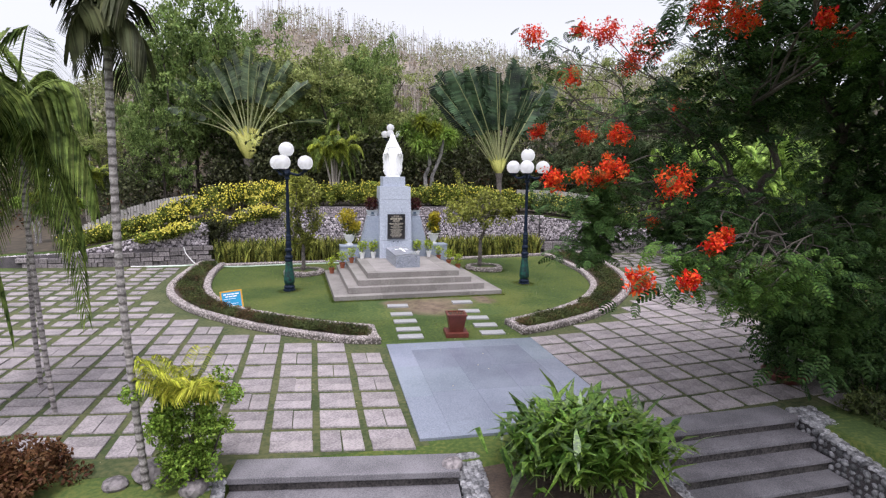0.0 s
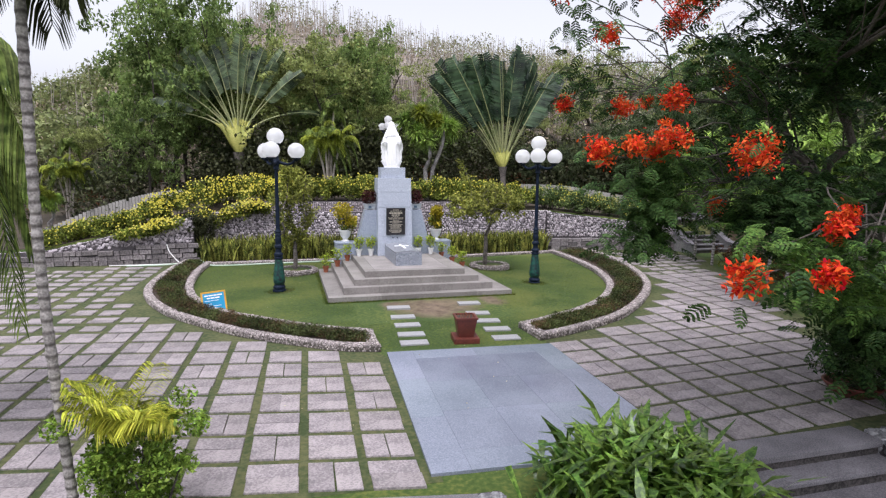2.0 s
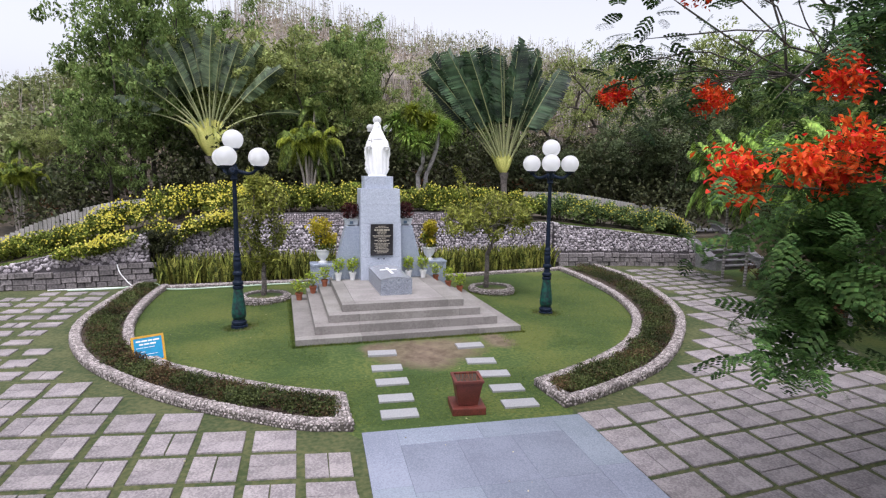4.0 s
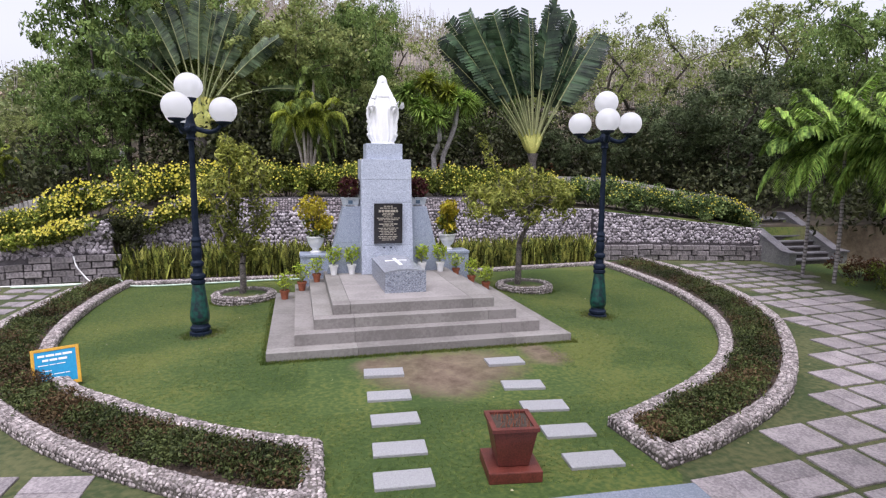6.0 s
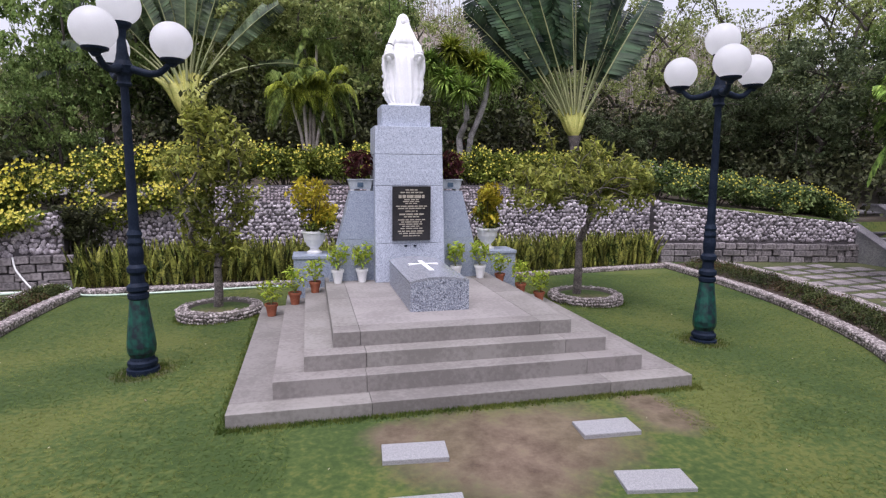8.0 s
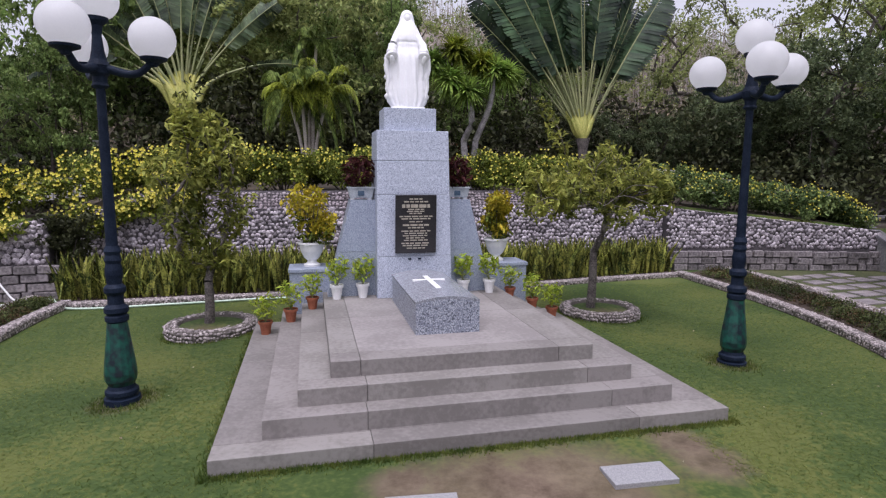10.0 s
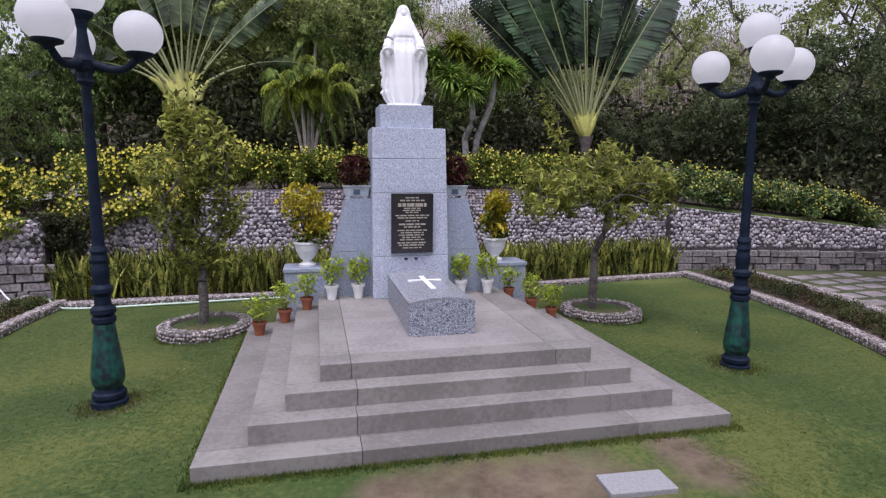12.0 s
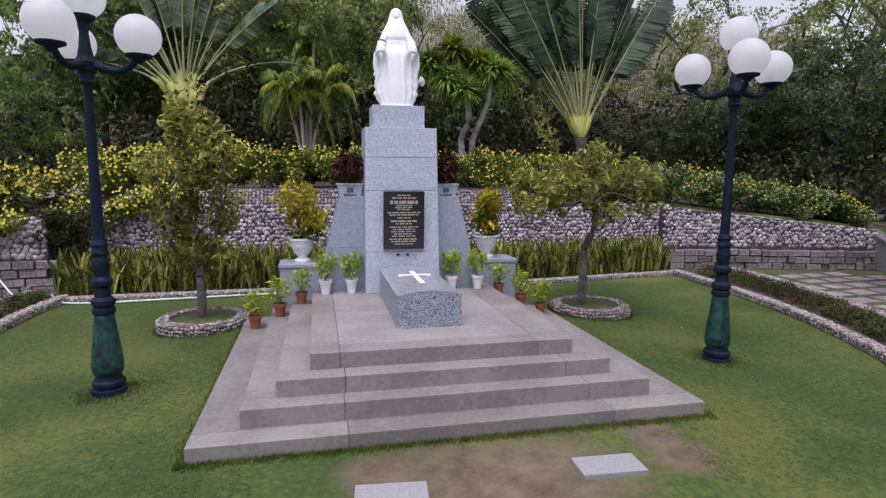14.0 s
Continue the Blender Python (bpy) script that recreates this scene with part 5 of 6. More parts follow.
palm("areca_palm", (-5.07, -9.37, 0), [(0, 0, -0.1), (-0.07, 0, 0.9), (-0.15, 0.02, 2.4), (-0.16, 0.03, 3.6), (-0.14, 0.03, 5.0)], 0.042, 0.038, (-0.14, 0.03, 5.35), 14, 0.52, "slender grey ringed palm trunk with hanging dark fronds", "leaf_dark", 1.3, 0.4, 21, up=0.9, hang=0.8, leaflet=0.026)
palm("areca_palm", (-6.98, -6.86, 0), [(0, 0, -0.1), (-0.08, 0, 1.0), (-0.16, 0.02, 2.5), (-0.2, 0.02, 3.9)], 0.036, 0.034, (-0.2, 0.02, 4.45), 15, 1.25, "slender palm with long drooping green fronds", "leaf_palm", 1.9, 0.62, 22, up=1.25, hang=1.2, leaflet=0.036, n=38)
palm("areca_palm", (-7.63, -5.71, 0), [(0, 0, -0.1), (-0.04, 0, 1.4), (0.0, 0.02, 3.0), (0.0, 0.02, 4.2)], 0.036, 0.034, (0.0, 0.02, 4.6), 15, 1.3, "slender palm with long drooping green fronds", "leaf_palm", 1.9, 0.62, 23, up=1.25, hang=1.2, leaflet=0.036, n=38)
palm("areca_palm", (-8.3, -7.5, 0), [(0, 0, -0.1), (-0.02, 0, 1.4), (-0.1, 0.02, 2.5), (-0.1, 0.02, 3.6)], 0.045, 0.038, (-0.1, 0.02, 4.2), 13, 1.6, "slender palm with long drooping green fronds", "leaf_palm", 1.7, 0.62, 24, up=1.2, hang=1.2, leaflet=0.036, n=38)
for k, (x, y, h, c) in enumerate(((12.2, 4.9, 3.2, 1.9), (12.15, 3.8, 3.35, 2.1), (12.1, 2.15, 3.3, 2.0), (11.33, 0.2, 3.2, 2.0), (10.0, -1.83, 3.1, 2.0), (9.2, -3.43, 3.0, 2.0))):
    palm("areca_palm", (x, y, 0), [(0, 0, -0.1), (0.04, 0, h * 0.5), (0.0, 0.03, h)], 0.05, 0.04, (0, 0.03, h + 0.35), 17, c * 0.95, "young palm with arching bright green fronds beside the paving", "leaf_young_palm", 0.85, 0.6, 30 + k, leaflet=0.042, up=0.85, hang=0.3, n=34)


def clump_palm(at, label):
    r = np.random.default_rng(41)
    t = thing("clump_palm", at, label, "palm tree", "palms")
    for k, (dx, dy, h, lean) in enumerate(((-0.25, 0, 2.55, -0.25), (0, 0.2, 2.9, 0.05), (0.25, -0.1, 2.7, 0.3), (-0.1, -0.2, 2.45, -0.05), (0.15, 0.1, 4.05, 0.1))):
        v, f = ringed_trunk([(dx * 0.5, dy, -0.3), (dx * 0.8, dy, h * 0.5), (dx + lean, dy, h)], 0.05, 0.038)
        raw("trunk", v, f, M["bark_pale"], t, smooth=True)
        for j in range(11):
            a = 4 * math.pi * j / 11 + r.normal() * 0.3
            v, f = frond((dx + lean, dy, h), (math.cos(a), math.sin(a)), r.uniform(0.95, 1.4) if k < 4 else r.uniform(0.7, 0.95), 1.75 - 0.6 * j / 11, r, n=40, width=0.3, leaflet=0.017, up=0.75 + 1.0 * j / 11, hang=0.45)
            raw("frond", v, f, M["leaf_palm_gold"] if k < 4 and j % 3 else M["leaf_palm"], t)
    return t


clump_palm((-1.97, 11.4, 2.03), "clump of palms with golden drooping fronds")


def sword_tree(at, label):
    r = np.random.default_rng(42)
    t = thing("dracaena", at, label, "tree", "palms")
    heads = [(-0.28, 0.1, 4.05), (-0.95, 0.25, 3.7), (0.0, -0.25, 2.85), (0.85, 0.0, 3.5), (1.28, 0.2, 3.4), (0.47, 0.15, 3.7), (-0.5, -0.1, 3.2)]
    groups = (heads[:3] + heads[6:], heads[3:6])
    for k, tips in enumerate(groups):
        for q, (v, f) in enumerate(limbs((0.3 * k, 0, -0.4), (0.35 * k - 0.05, 0, 1.5), tips, 0.12, r, 0.5, 0.055, True)):
            raw("branch" if q else "trunk", v, f, M["bark_grey"], t, smooth=True)
    for k, h in enumerate(heads):
        vv, ff = [], []
        for _ in range(380):
            d = r.normal(size=3)
            d[2] = d[2] * 0.75 + 0.3
            d /= np.linalg.norm(d)
            ln = r.uniform(0.45, 0.72)
            s = np.cross(d, (0, 0, 1.0)) * 0.035
            b = np.array(h) + d * 0.05
            m = b + d * ln * 0.6
            e = b + d * ln + np.array([0, 0, -0.2 * ln])
            o = len(vv)
            vv += [b - s * 0.5, b + s * 0.5, m + s, m - s, e, e + s * 0.1]
            ff += [(o, o + 1, o + 2, o + 3), (o + 3, o + 2, o + 5, o + 4)]
        raw("leaf_head", np.array(vv), np.array(ff), M["leaf_palm_gold"] if k in (0, 5) else M["leaf_young_palm"], t)
    return t


sword_tree((2.5, 11.5, 2.07), "branching tree with round tufts of sword-shaped green leaves")


def traveller(at, label, fans, stalk, blade, half, seed, junction, mat, tears=30, opening=0.42, wrap=0.56, stout=1.0, twist=0.6, droop=2.2):
    """A fan palm of the traveller's kind: yellow sheaths in one plane, long stalks, torn paddle blades. fans: (degrees from upright, depth)."""
    r = np.random.default_rng(seed)
    t = thing("traveller_palm", at, label, "palm tree", "fan palms")
    v, f = tube([(0, 0, -0.6), (0.03, 0, junction * 0.45), (0.0, 0, junction * 0.8), (0, 0, junction)], [0.17, 0.13, 0.2 * stout ** 0.5, 0.3 * stout ** 0.5], 12)
    raw("trunk", v, f, M["bark_mid"], t, smooth=True)
    for deg, depth, *small in fans:
        a = radians(deg + r.normal() * 1.2)
        sl, bl = stalk * r.uniform(0.9, 1.08), blade * r.uniform(0.82, 1.12)
        broad = half * (small[0] if small else 1.0)
        full = sl + bl
        # the leaf leaves the sheath steeply, then bends outwards and, the more it leans, droops
        q = np.linspace(0, 1, 41)
        out = np.clip(q / 0.45, 0, 1)
        th = a * (opening + (1.08 - opening) * out * out * (3 - 2 * out)) + math.copysign(droop * (math.sin(a) ** 4 + 0.05), a) * q**2
        steps = np.c_[np.sin(th), np.cos(th)] * full / 40
        run = np.vstack([[0, 0], np.cumsum(0.5 * (steps[1:] + steps[:-1]), axis=0)])

        def at_(u):
            return np.array([np.interp(u, q, run[:, 0]), depth * (0.15 + u), junction - 0.1 + np.interp(u, q, run[:, 1])])

        us = sl / full
        low = us * wrap
        v, f = tube([at_(u) for u in np.linspace(0.0, low, 7)], np.array([0.07, 0.15, 0.2, 0.19, 0.13, 0.08, 0.045]) * stout, 8)
        v[:, 1] *= 0.6
        stalk_ob = raw("stalk", *tube([at_(u) for u in np.linspace(low * 0.8, us, 9)], np.linspace(0.05 * stout ** 0.5, 0.026, 9), 6), M["petiole"], t, smooth=True)
        raw("sheath", v, f, M["sheath"], stalk_ob, "golden leaf sheath", smooth=True)
        u = np.linspace(us * 0.98, 1.0, tears + 1)
        p = np.array([at_(q) for q in u])
        d = np.gradient(p, axis=0)
        d /= np.linalg.norm(d, axis=1, keepdims=True)
        tw = r.uniform(-twist, twist)
        s0 = np.cross(d, (0, 1.0, 0))
        s0 /= np.linalg.norm(s0, axis=1, keepdims=True) + 1e-9
        nrm = np.cross(s0, d)
        side = s0 * math.cos(tw) + nrm * math.sin(tw)
        back = np.cross(side, d)
        back *= np.where(back[:, 1:2] > 0, 1.0, -1.0)
        wid = broad * np.sin(np.pi * np.clip(0.14 + 0.78 * np.linspace(0, 1, tears + 1), 0, 1)) ** 0.45
        vv, ff = [], []
        for s in (-1, 1):
            fold = r.uniform(0.25, 0.85)
            wave = r.uniform(0, 6.3)
            for j in range(tears):
                g = r.uniform(0.88, 1.0)
                w = wid[j] * r.uniform(0.9, 1.0)
                lie = side[j] * s + back[j] * (fold + 0.14 * math.sin(0.7 * j + wave) + r.normal() * 0.09)
                lie /= np.linalg.norm(lie)
                a0, a1 = p[j], p[j] + (p[j + 1] - p[j]) * g
                mid = lie * w * 0.55 + d[j] * w * 0.16
                end = lie * w + d[j] * w * 0.42 - np.array([0, 0, 0.16 * w])
                gap = (a1 - a0) * 0.14
                o = len(vv)
                vv += [a0, a1, a1 + mid, a0 + mid, a1 + end - gap, a0 + end + gap]
                ff += [(o, o + 1, o + 2, o + 3), (o + 3, o + 2, o + 4, o + 5)]
        raw("blade", np.array(vv), np.array(ff), M[mat], stalk_ob)
        raw("midrib", *tube(p, np.linspace(0.03, 0.01, len(p)), 4), M["petiole"], stalk_ob, smooth=True)
    return t


r_ = np.random.default_rng(55)
fan = [(q, r_.normal() * 0.2) for q in np.linspace(-46, 34, 13)] + [(-40, 0.5), (-22, 0.6), (4, 0.6), (22, 0.5), (-54, 0.1, 0.5), (52, -0.1, 0.5)]
traveller((-6.3, 16.5, hill(-6.3, 16.5)), "fan-shaped traveller palm with yellow stalks behind the hedge", fan, 3.35, 2.35, 0.4, 51, 4.35 - hill(-6.3, 16.5), "leaf_fan", opening=0.34, stout=1.15, twist=1.0)
fan = [(q, r_.normal() * 0.2) for q in np.linspace(-33, 29, 20)] + [(q, 0.5 + abs(r_.normal()) * 0.4) for q in np.linspace(-37, 32, 17)]
traveller((6.57, 12.3, 2.05), "large fan-shaped traveller palm with dark torn leaves", fan, 2.5, 3.1, 0.62, 52, 3.75 - 2.05, "leaf_travel", opening=0.85, wrap=0.42, stout=0.55, twist=1.3, droop=0.7)


stand(bpy.data.objects["dracaena"], -12.64, 9.95, 0.48, 70, label="low tree with tufts of sword-shaped leaves beside the path fence")
stand(bpy.data.objects["dracaena"], -14.07, 10.4, 0.53, 200, label="low tree with tufts of sword-shaped leaves beside the path fence")
stand(bpy.data.objects["clump_palm"], -14.2, 16.4, 0.88, 30, label="clump of palms with drooping fronds at the hill's foot")


# ---- small trees on the lawn ----
def lawn_tree(at, low, height, spread, seed, label, n=46, shoot=None, fork=0.85, umbrella=False):
    """A small tree of thin twigs: leaf sprays strung along the twig ends, with wide gaps."""
    r = np.random.default_rng(seed)
    t = thing("small_tree", at, label, "tree", "small trees on the lawn")
    u = r.uniform(0, 1, n)
    a = r.uniform(0, 2 * math.pi, n)
    reach = spread * np.sin(math.pi * (0.16 + 0.74 * u)) * r.uniform(0.3, 1.0, n) ** 0.6
    c = np.c_[reach * np.cos(a), reach * np.sin(a), low + (height - low) * u]
    if umbrella:
        reach = spread * np.sqrt(r.uniform(0.02, 1.0, n))
        under, over = low + 0.45 * (1 - reach / spread), low + (height - low) * (1 - 0.55 * (reach / spread) ** 2)
        c = np.c_[reach * np.cos(a), reach * np.sin(a), under + (over - under) * u]
    if shoot is not None:
        c = np.vstack([c, [np.array(shoot) * q + np.array([0, 0, low]) * (1 - q) for q in (0.6, 0.75, 0.88, 1.0)]])
    v, f = limbs((0, 0, 0.1), (0.02, 0, fork), c, 0.085, r, 0.4, 0.005)
    raw("trunk", v, f, M["bark_mid"], t, smooth=True)
    strung = []
    for q in c:
        d = q - np.array([0.02, 0, fork])
        d /= np.linalg.norm(d)
        strung += [q - d * w for w in (0.0, 0.12, 0.24)]
    strung = np.array(strung)
    v, f = leaves(clumps(strung, r.uniform(0.1, 0.22, len(strung)), 13, r), 0.15, 0.36, r)
    raw("crown", v, f, M["leaf_small_tree"], t)
    return t


lawn_tree((-3.42, 4.6, 0), 1.15, 3.55, 0.82, 61, "small loose-crowned tree in a pebbled ring", 92, (-0.25, -0.1, 3.7))
lawn_tree((3.2, 4.5, 0), 1.85, 3.25, 1.4, 62, "small spreading tree in a pebbled ring", 100, (-1.0, 0.1, 3.85), 1.2, True)


# ---- flowering hedge on the wall ----
def shrub(name, centres, rad, per, leaf, mat, label, flowers=0, flower=0.09, seed=1, category="shrub", group="", aspect=0.5, fmat="flower_yellow"):
    r = np.random.default_rng(seed)
    c = np.array(centres, float)
    o = np.array([c[:, 0].mean(), c[:, 1].mean(), c[:, 2].min() - 0.5])
    t = thing(name, tuple(o), label, category, group)
    chunks = [tube([(0, 0, -0.1), tuple((q - o) * 0.6 + r.normal(size=3) * 0.05), tuple(q - o)], [0.03, 0.016, 0.006], 4) for q in c[:: max(1, len(c) // 14)]]
    v, f = merge(chunks)
    raw("branchwork", v, f, M["bark"], t)
    v, f = leaves(clumps(c - o, rad, per, r), leaf, aspect, r)
    raw("foliage", v, f, M[mat], t)
    if flowers:
        out = (c[:, 1].max() - c[:, 1]) + 1.2 * (c[:, 2] - c[:, 2].min()) + 0.15
        k = r.choice(len(c), flowers, p=out**2 / (out**2).sum())
        d = r.normal(size=(flowers, 3))
        d[:, 1] = -np.abs(d[:, 1])
        d /= np.linalg.norm(d, axis=1, keepdims=True)
        d[:, 2] = np.abs(d[:, 2])
        p = (c[k] - o) + d * rad * 1.12
        vv, ff = [], []
        for q in p:
            ax = np.array([r.normal() * 0.5, -1.0, 0.5 + r.normal() * 0.4])
            ax /= np.linalg.norm(ax)
            s = np.cross(ax, (0, 0, 1.0))
            u = np.cross(s, ax)
            for m in range(5):
                a = 2 * math.pi * m / 5
                b = math.cos(a) * s + math.sin(a) * u
                e = math.cos(a + 0.6) * s + math.sin(a + 0.6) * u
                g = math.cos(a - 0.6) * s + math.sin(a - 0.6) * u
                i = len(vv)
                vv += [q, q + e * flower * 0.4 + ax * 0.01, q + b * flower * 0.6 + ax * 0.02, q + g * flower * 0.4 + ax * 0.01]
                ff.append((i, i + 1, i + 2, i + 3))
        raw("blossom_scatter", np.array(vv), np.array(ff), M[fmat], t, "yellow trumpet flowers")["kind"] = "stuff"
    return t


r_ = np.random.default_rng(9)
edge = -12.4
k = 0
while edge < 13.2:
    w = 1.78
    xs_ = r_.uniform(edge, min(edge + w, 13.3), 70)
    c = []
    for x in xs_:
        yw = wall_line(x)
        top = float(np.interp(x, [-12.4, -9.8, -8.4, -7.1, -5.1, -2.5, 4.0, 7.6, 9.4, 12.4, 13.4], [1.1, 1.72, 2.5, 2.93, 3.15, 3.2, 3.1, 2.82, 2.65, 2.12, 1.55]))
        base = wall_top(x) + (0.3 if -6.2 < x < 4.1 else 0.04)
        u = r_.uniform()
        y = yw + 0.22 + 1.5 * u + (0.3 if -6.2 < x < 4.1 else 0)
        z = base + (top - base) * (0.25 + 0.75 * math.sin(math.pi * (0.2 + 0.6 * u))) * r_.uniform(0.3, 1.0)
        c.append((x, y, z))
        if -9.6 < x < -4.5 and r_.uniform() < 0.45:
            c.append((x, yw - 0.1 * r_.uniform(), base - r_.uniform(0.0, 0.2 if x < -7.4 else 0.5 if x < -5.2 else 0.27)))
    many = 620 if -9.8 < edge < -4.4 else 150 if edge < 5 else 130
    shrub("flowering_shrub", c, 0.265, 62, 0.115, "leaf_hedge" if edge < 6.7 else "leaf_hedge_cool", "hedge shrub with many yellow flowers spilling over the wall" if many == 620 else "green hedge shrub dotted with yellow flowers on the wall", many, 0.072 if many == 620 else 0.06 if edge < 6.7 else 0.052, 100 + k, group="hedge on the wall")
    edge += w
    k += 1

# climber at the end of the middle wall
c = [(r_.uniform(-7.3, -6.4), 8.0 + r_.uniform(-0.15, 0.35), z) for z in r_.uniform(0.2, 1.75, 60)]
shrub("climbing_vine", c, 0.16, 55, 0.105, "leaf_dark", "dark climbing vine hanging over the wall's end", 0, seed=140, category="climber")


# ---- sword-leaved plants at the foot of the wall ----
def swords(x0, x1, count, seed, label):
    r = np.random.default_rng(seed)
    t = thing("sword_plants", (0.5 * (x0 + x1), 8.4, 0.08), label, "plants", "sword-leaved border")
    vv, ff = [], []
    for _ in range(count):
        x = r.uniform(x0, x1)
        yb = float(np.interp(x, [p[0] for p in BACK], [p[1] for p in BACK])) + 0.25
        y = yb + (9.02 - yb) * r.uniform() ** 1.2
        b = np.array([x - 0.5 * (x0 + x1), y - 8.4, 0])
        h, lean, a = r.uniform(0.45, 0.92), r.normal(size=2) * 0.14, r.uniform(0, math.pi)
        w = np.array([math.cos(a), math.sin(a), 0]) * r.uniform(0.034, 0.056)
        m = b + np.array([lean[0] * 0.4, lean[1] * 0.4, h * 0.55])
        e = b + np.array([lean[0] * 1.2, lean[1] * 1.2, h])
        o = len(vv)
        vv += [b - w * 0.6, b + w * 0.6, m + w, m - w, e + w * 0.12, e - w * 0.12]
        ff += [(o, o + 1, o + 2, o + 3), (o + 3, o + 2, o + 4, o + 5)]
    raw("leaf_mass", np.array(vv), np.array(ff), M["leaf_sword"], t)["kind"] = "stuff"


for k in range(8):
    swords(-6.8 + 1.77 * k, -6.8 + 1.77 * (k + 1), 420, 150 + k, "upright yellow-edged sword-shaped leaves at the wall's foot")

# ---- low planting of the beds ----
for nm, a, b, sd in (("border_plants", IN_L, OUT_L, 160), ("border_plants", IN_R, OUT_R, 161)):
    r = np.random.default_rng(sd)
    pa, pb = spline(a, 240), spline(b, 240)[::-1]
    c = []
    for k in range(4, 236):
        for _ in range(7):
            u = r.uniform(0.22, 0.78)
            p = pa[k] * (1 - u) + pb[k] * u
            c.append((p[0] + r.normal() * 0.03, p[1] + r.normal() * 0.03, 0.08 + r.uniform(0, 0.07) + 0.14 * max(0.0, noise.noise(Vector((p[0] * 2.2, p[1] * 2.2, sd))) + 0.15)))
    c = np.array(c)
    dry = np.array([noise.noise(Vector((p[0] * 1.4, p[1] * 1.4, sd + 9.0))) + 0.3 * r.normal() > 0.22 for p in c])
    v, f = leaves(clumps(c[dry], 0.13, 24, r, 0.7), 0.05, 0.42, r)
    tagged(raw("border_dry_plants", v, f, M["leaf_brown"]), "low reddish-brown plants among the green of the border", "plants", kind="stuff")
    v, f = leaves(clumps(c[~dry], 0.13, 29, r, 0.7), 0.053, 0.42, r)
    t = raw(nm, v, f, M["leaf_bed"])
    tagged(t, "low dark green clipped plants filling the border", "plants", kind="stuff")


# ---- foreground shrubs ----
def blades_bush(at, label, count, spread, height, seed, mat="leaf_bright", width=0.05):
    r = np.random.default_rng(seed)
    t = thing("leafy_bush", at, label, "shrub", "shrubs by the stairs")
    vv, ff = [], []
    for _ in range(count):
        b = np.array([r.normal() * spread * 0.45, r.normal() * spread * 0.35, 0])
        a = r.uniform(0, 2 * math.pi)
        d = np.array([math.cos(a), math.sin(a), 0])
        h0 = height * r.uniform(0.25, 0.95)
        p0 = b + np.array([0, 0, h0 * 0.75])
        ln = r.uniform(0.34, 0.62)
        s = np.cross(d, (0, 0, 1.0)) * width * r.uniform(0.6, 1.1)
        p1, p2 = p0 + d * ln * 0.4 + np.array([0, 0, ln * 0.5]), p0 + d * ln * 0.8 + np.array([0, 0, ln * r.uniform(0.1, 0.8)])
        o = len(vv)
        vv += [p0 - s * 0.3, p0 + s * 0.3, p1 + s, p1 - s, p2 + s * 0.1, p2 - s * 0.1]
        ff += [(o, o + 1, o + 2, o + 3), (o + 3, o + 2, o + 4, o + 5)]
    raw("leaf_mass", np.array(vv), np.array(ff), M[mat], t)["kind"] = "stuff"
    chunks = []
    for _ in range(60):
        b = np.array([r.normal() * spread * 0.4, r.normal() * spread * 0.3, -0.1])
        chunks.append(tube([b, b + np.array([r.normal() * 0.06, r.normal() * 0.06, height * r.uniform(0.5, 0.9)])], [0.012, 0.006], 4))
    v, f = merge(chunks)
    raw("branchwork", v, f, M["petiole"], t)["kind"] = "stuff"
    return t


blades_bush((0.17, -10.05, -0.12), "bushy plant with long glossy green leaves between the stairs", 2100, 0.86, 0.86, 171, "leaf_glossy", 0.046)
c = [(-4.64 + r_.normal() * (0.14 + 0.13 * z), -9.36 + r_.normal() * (0.12 + 0.1 * z), z) for z in r_.uniform(0.1, 1.2, 96)]
shrub("leafy_bush", c, 0.14, 90, 0.06, "leaf_bright", "leafy green shrub with yellow tips beside the stairs", seed=172, group="shrubs by the stairs")
r = np.random.default_rng(173)
tuft = thing("yellow_palm_shrub", (-4.66, -9.3, 1.06), "young yellow-green palm tuft in the shrub", "shrub", "shrubs by the stairs")
for k in range(26):
    a = 2 * math.pi * k / 26 * 5
    v, f = frond((0, 0, 0.0), (math.cos(a), math.sin(a)), r.uniform(0.35, 0.6), r.uniform(0.5, 1.0), r, n=24, width=0.24, leaflet=0.008, up=r.uniform(0.5, 1.7), rachis=0.008)
    raw("frond", v, f, M["leaf_yellow"], tuft)
c = [(-6.75 + r_.normal() * 0.28, -9.3 + r_.normal() * 0.3, z) for z in r_.uniform(0.0, 0.5, 60)]
shrub("leafy_bush", c, 0.2, 170, 0.07, "leaf_rust", "rust-red leafy shrub at the terrace's edge", seed=174, group="shrubs by the stairs")
for k, y in enumerate(np.arange(-7.0, 5.5, 1.6)):
    x = 9.9 + 0.37 * (y + 2.0) + 1.4
    c = [(x + r_.normal() * 0.3, y + r_.uniform(-0.8, 0.8), z) for z in r_.uniform(0.1, 0.55, 40)]
    shrub("low_hedge", c, 0.18, 50, 0.07, "leaf_rust" if k % 3 else "leaf_hedge", "low reddish hedge along the paving", seed=180 + k, group="low hedges")
c = [(6.3 + r_.normal() * 0.4, -8.75 + r_.normal() * 0.35, z) for z in r_.uniform(0.0, 1.5, 110)]
shrub("leafy_bush", c, 0.2, 55, 0.085, "leaf_flame", "dark green shrub under the flame tree beside the steps", seed=176, group="shrubs by the stairs")
c = [(r_.uniform(5.1, 6.4), r_.uniform(-10.9, -9.2), z) for z in r_.uniform(0.05, 0.32, 95)]
shrub("leafy_bush", c, 0.17, 55, 0.075, "leaf_bed", "low dark planting beside the pebbled stair wall", seed=177, group="shrubs by the stairs")


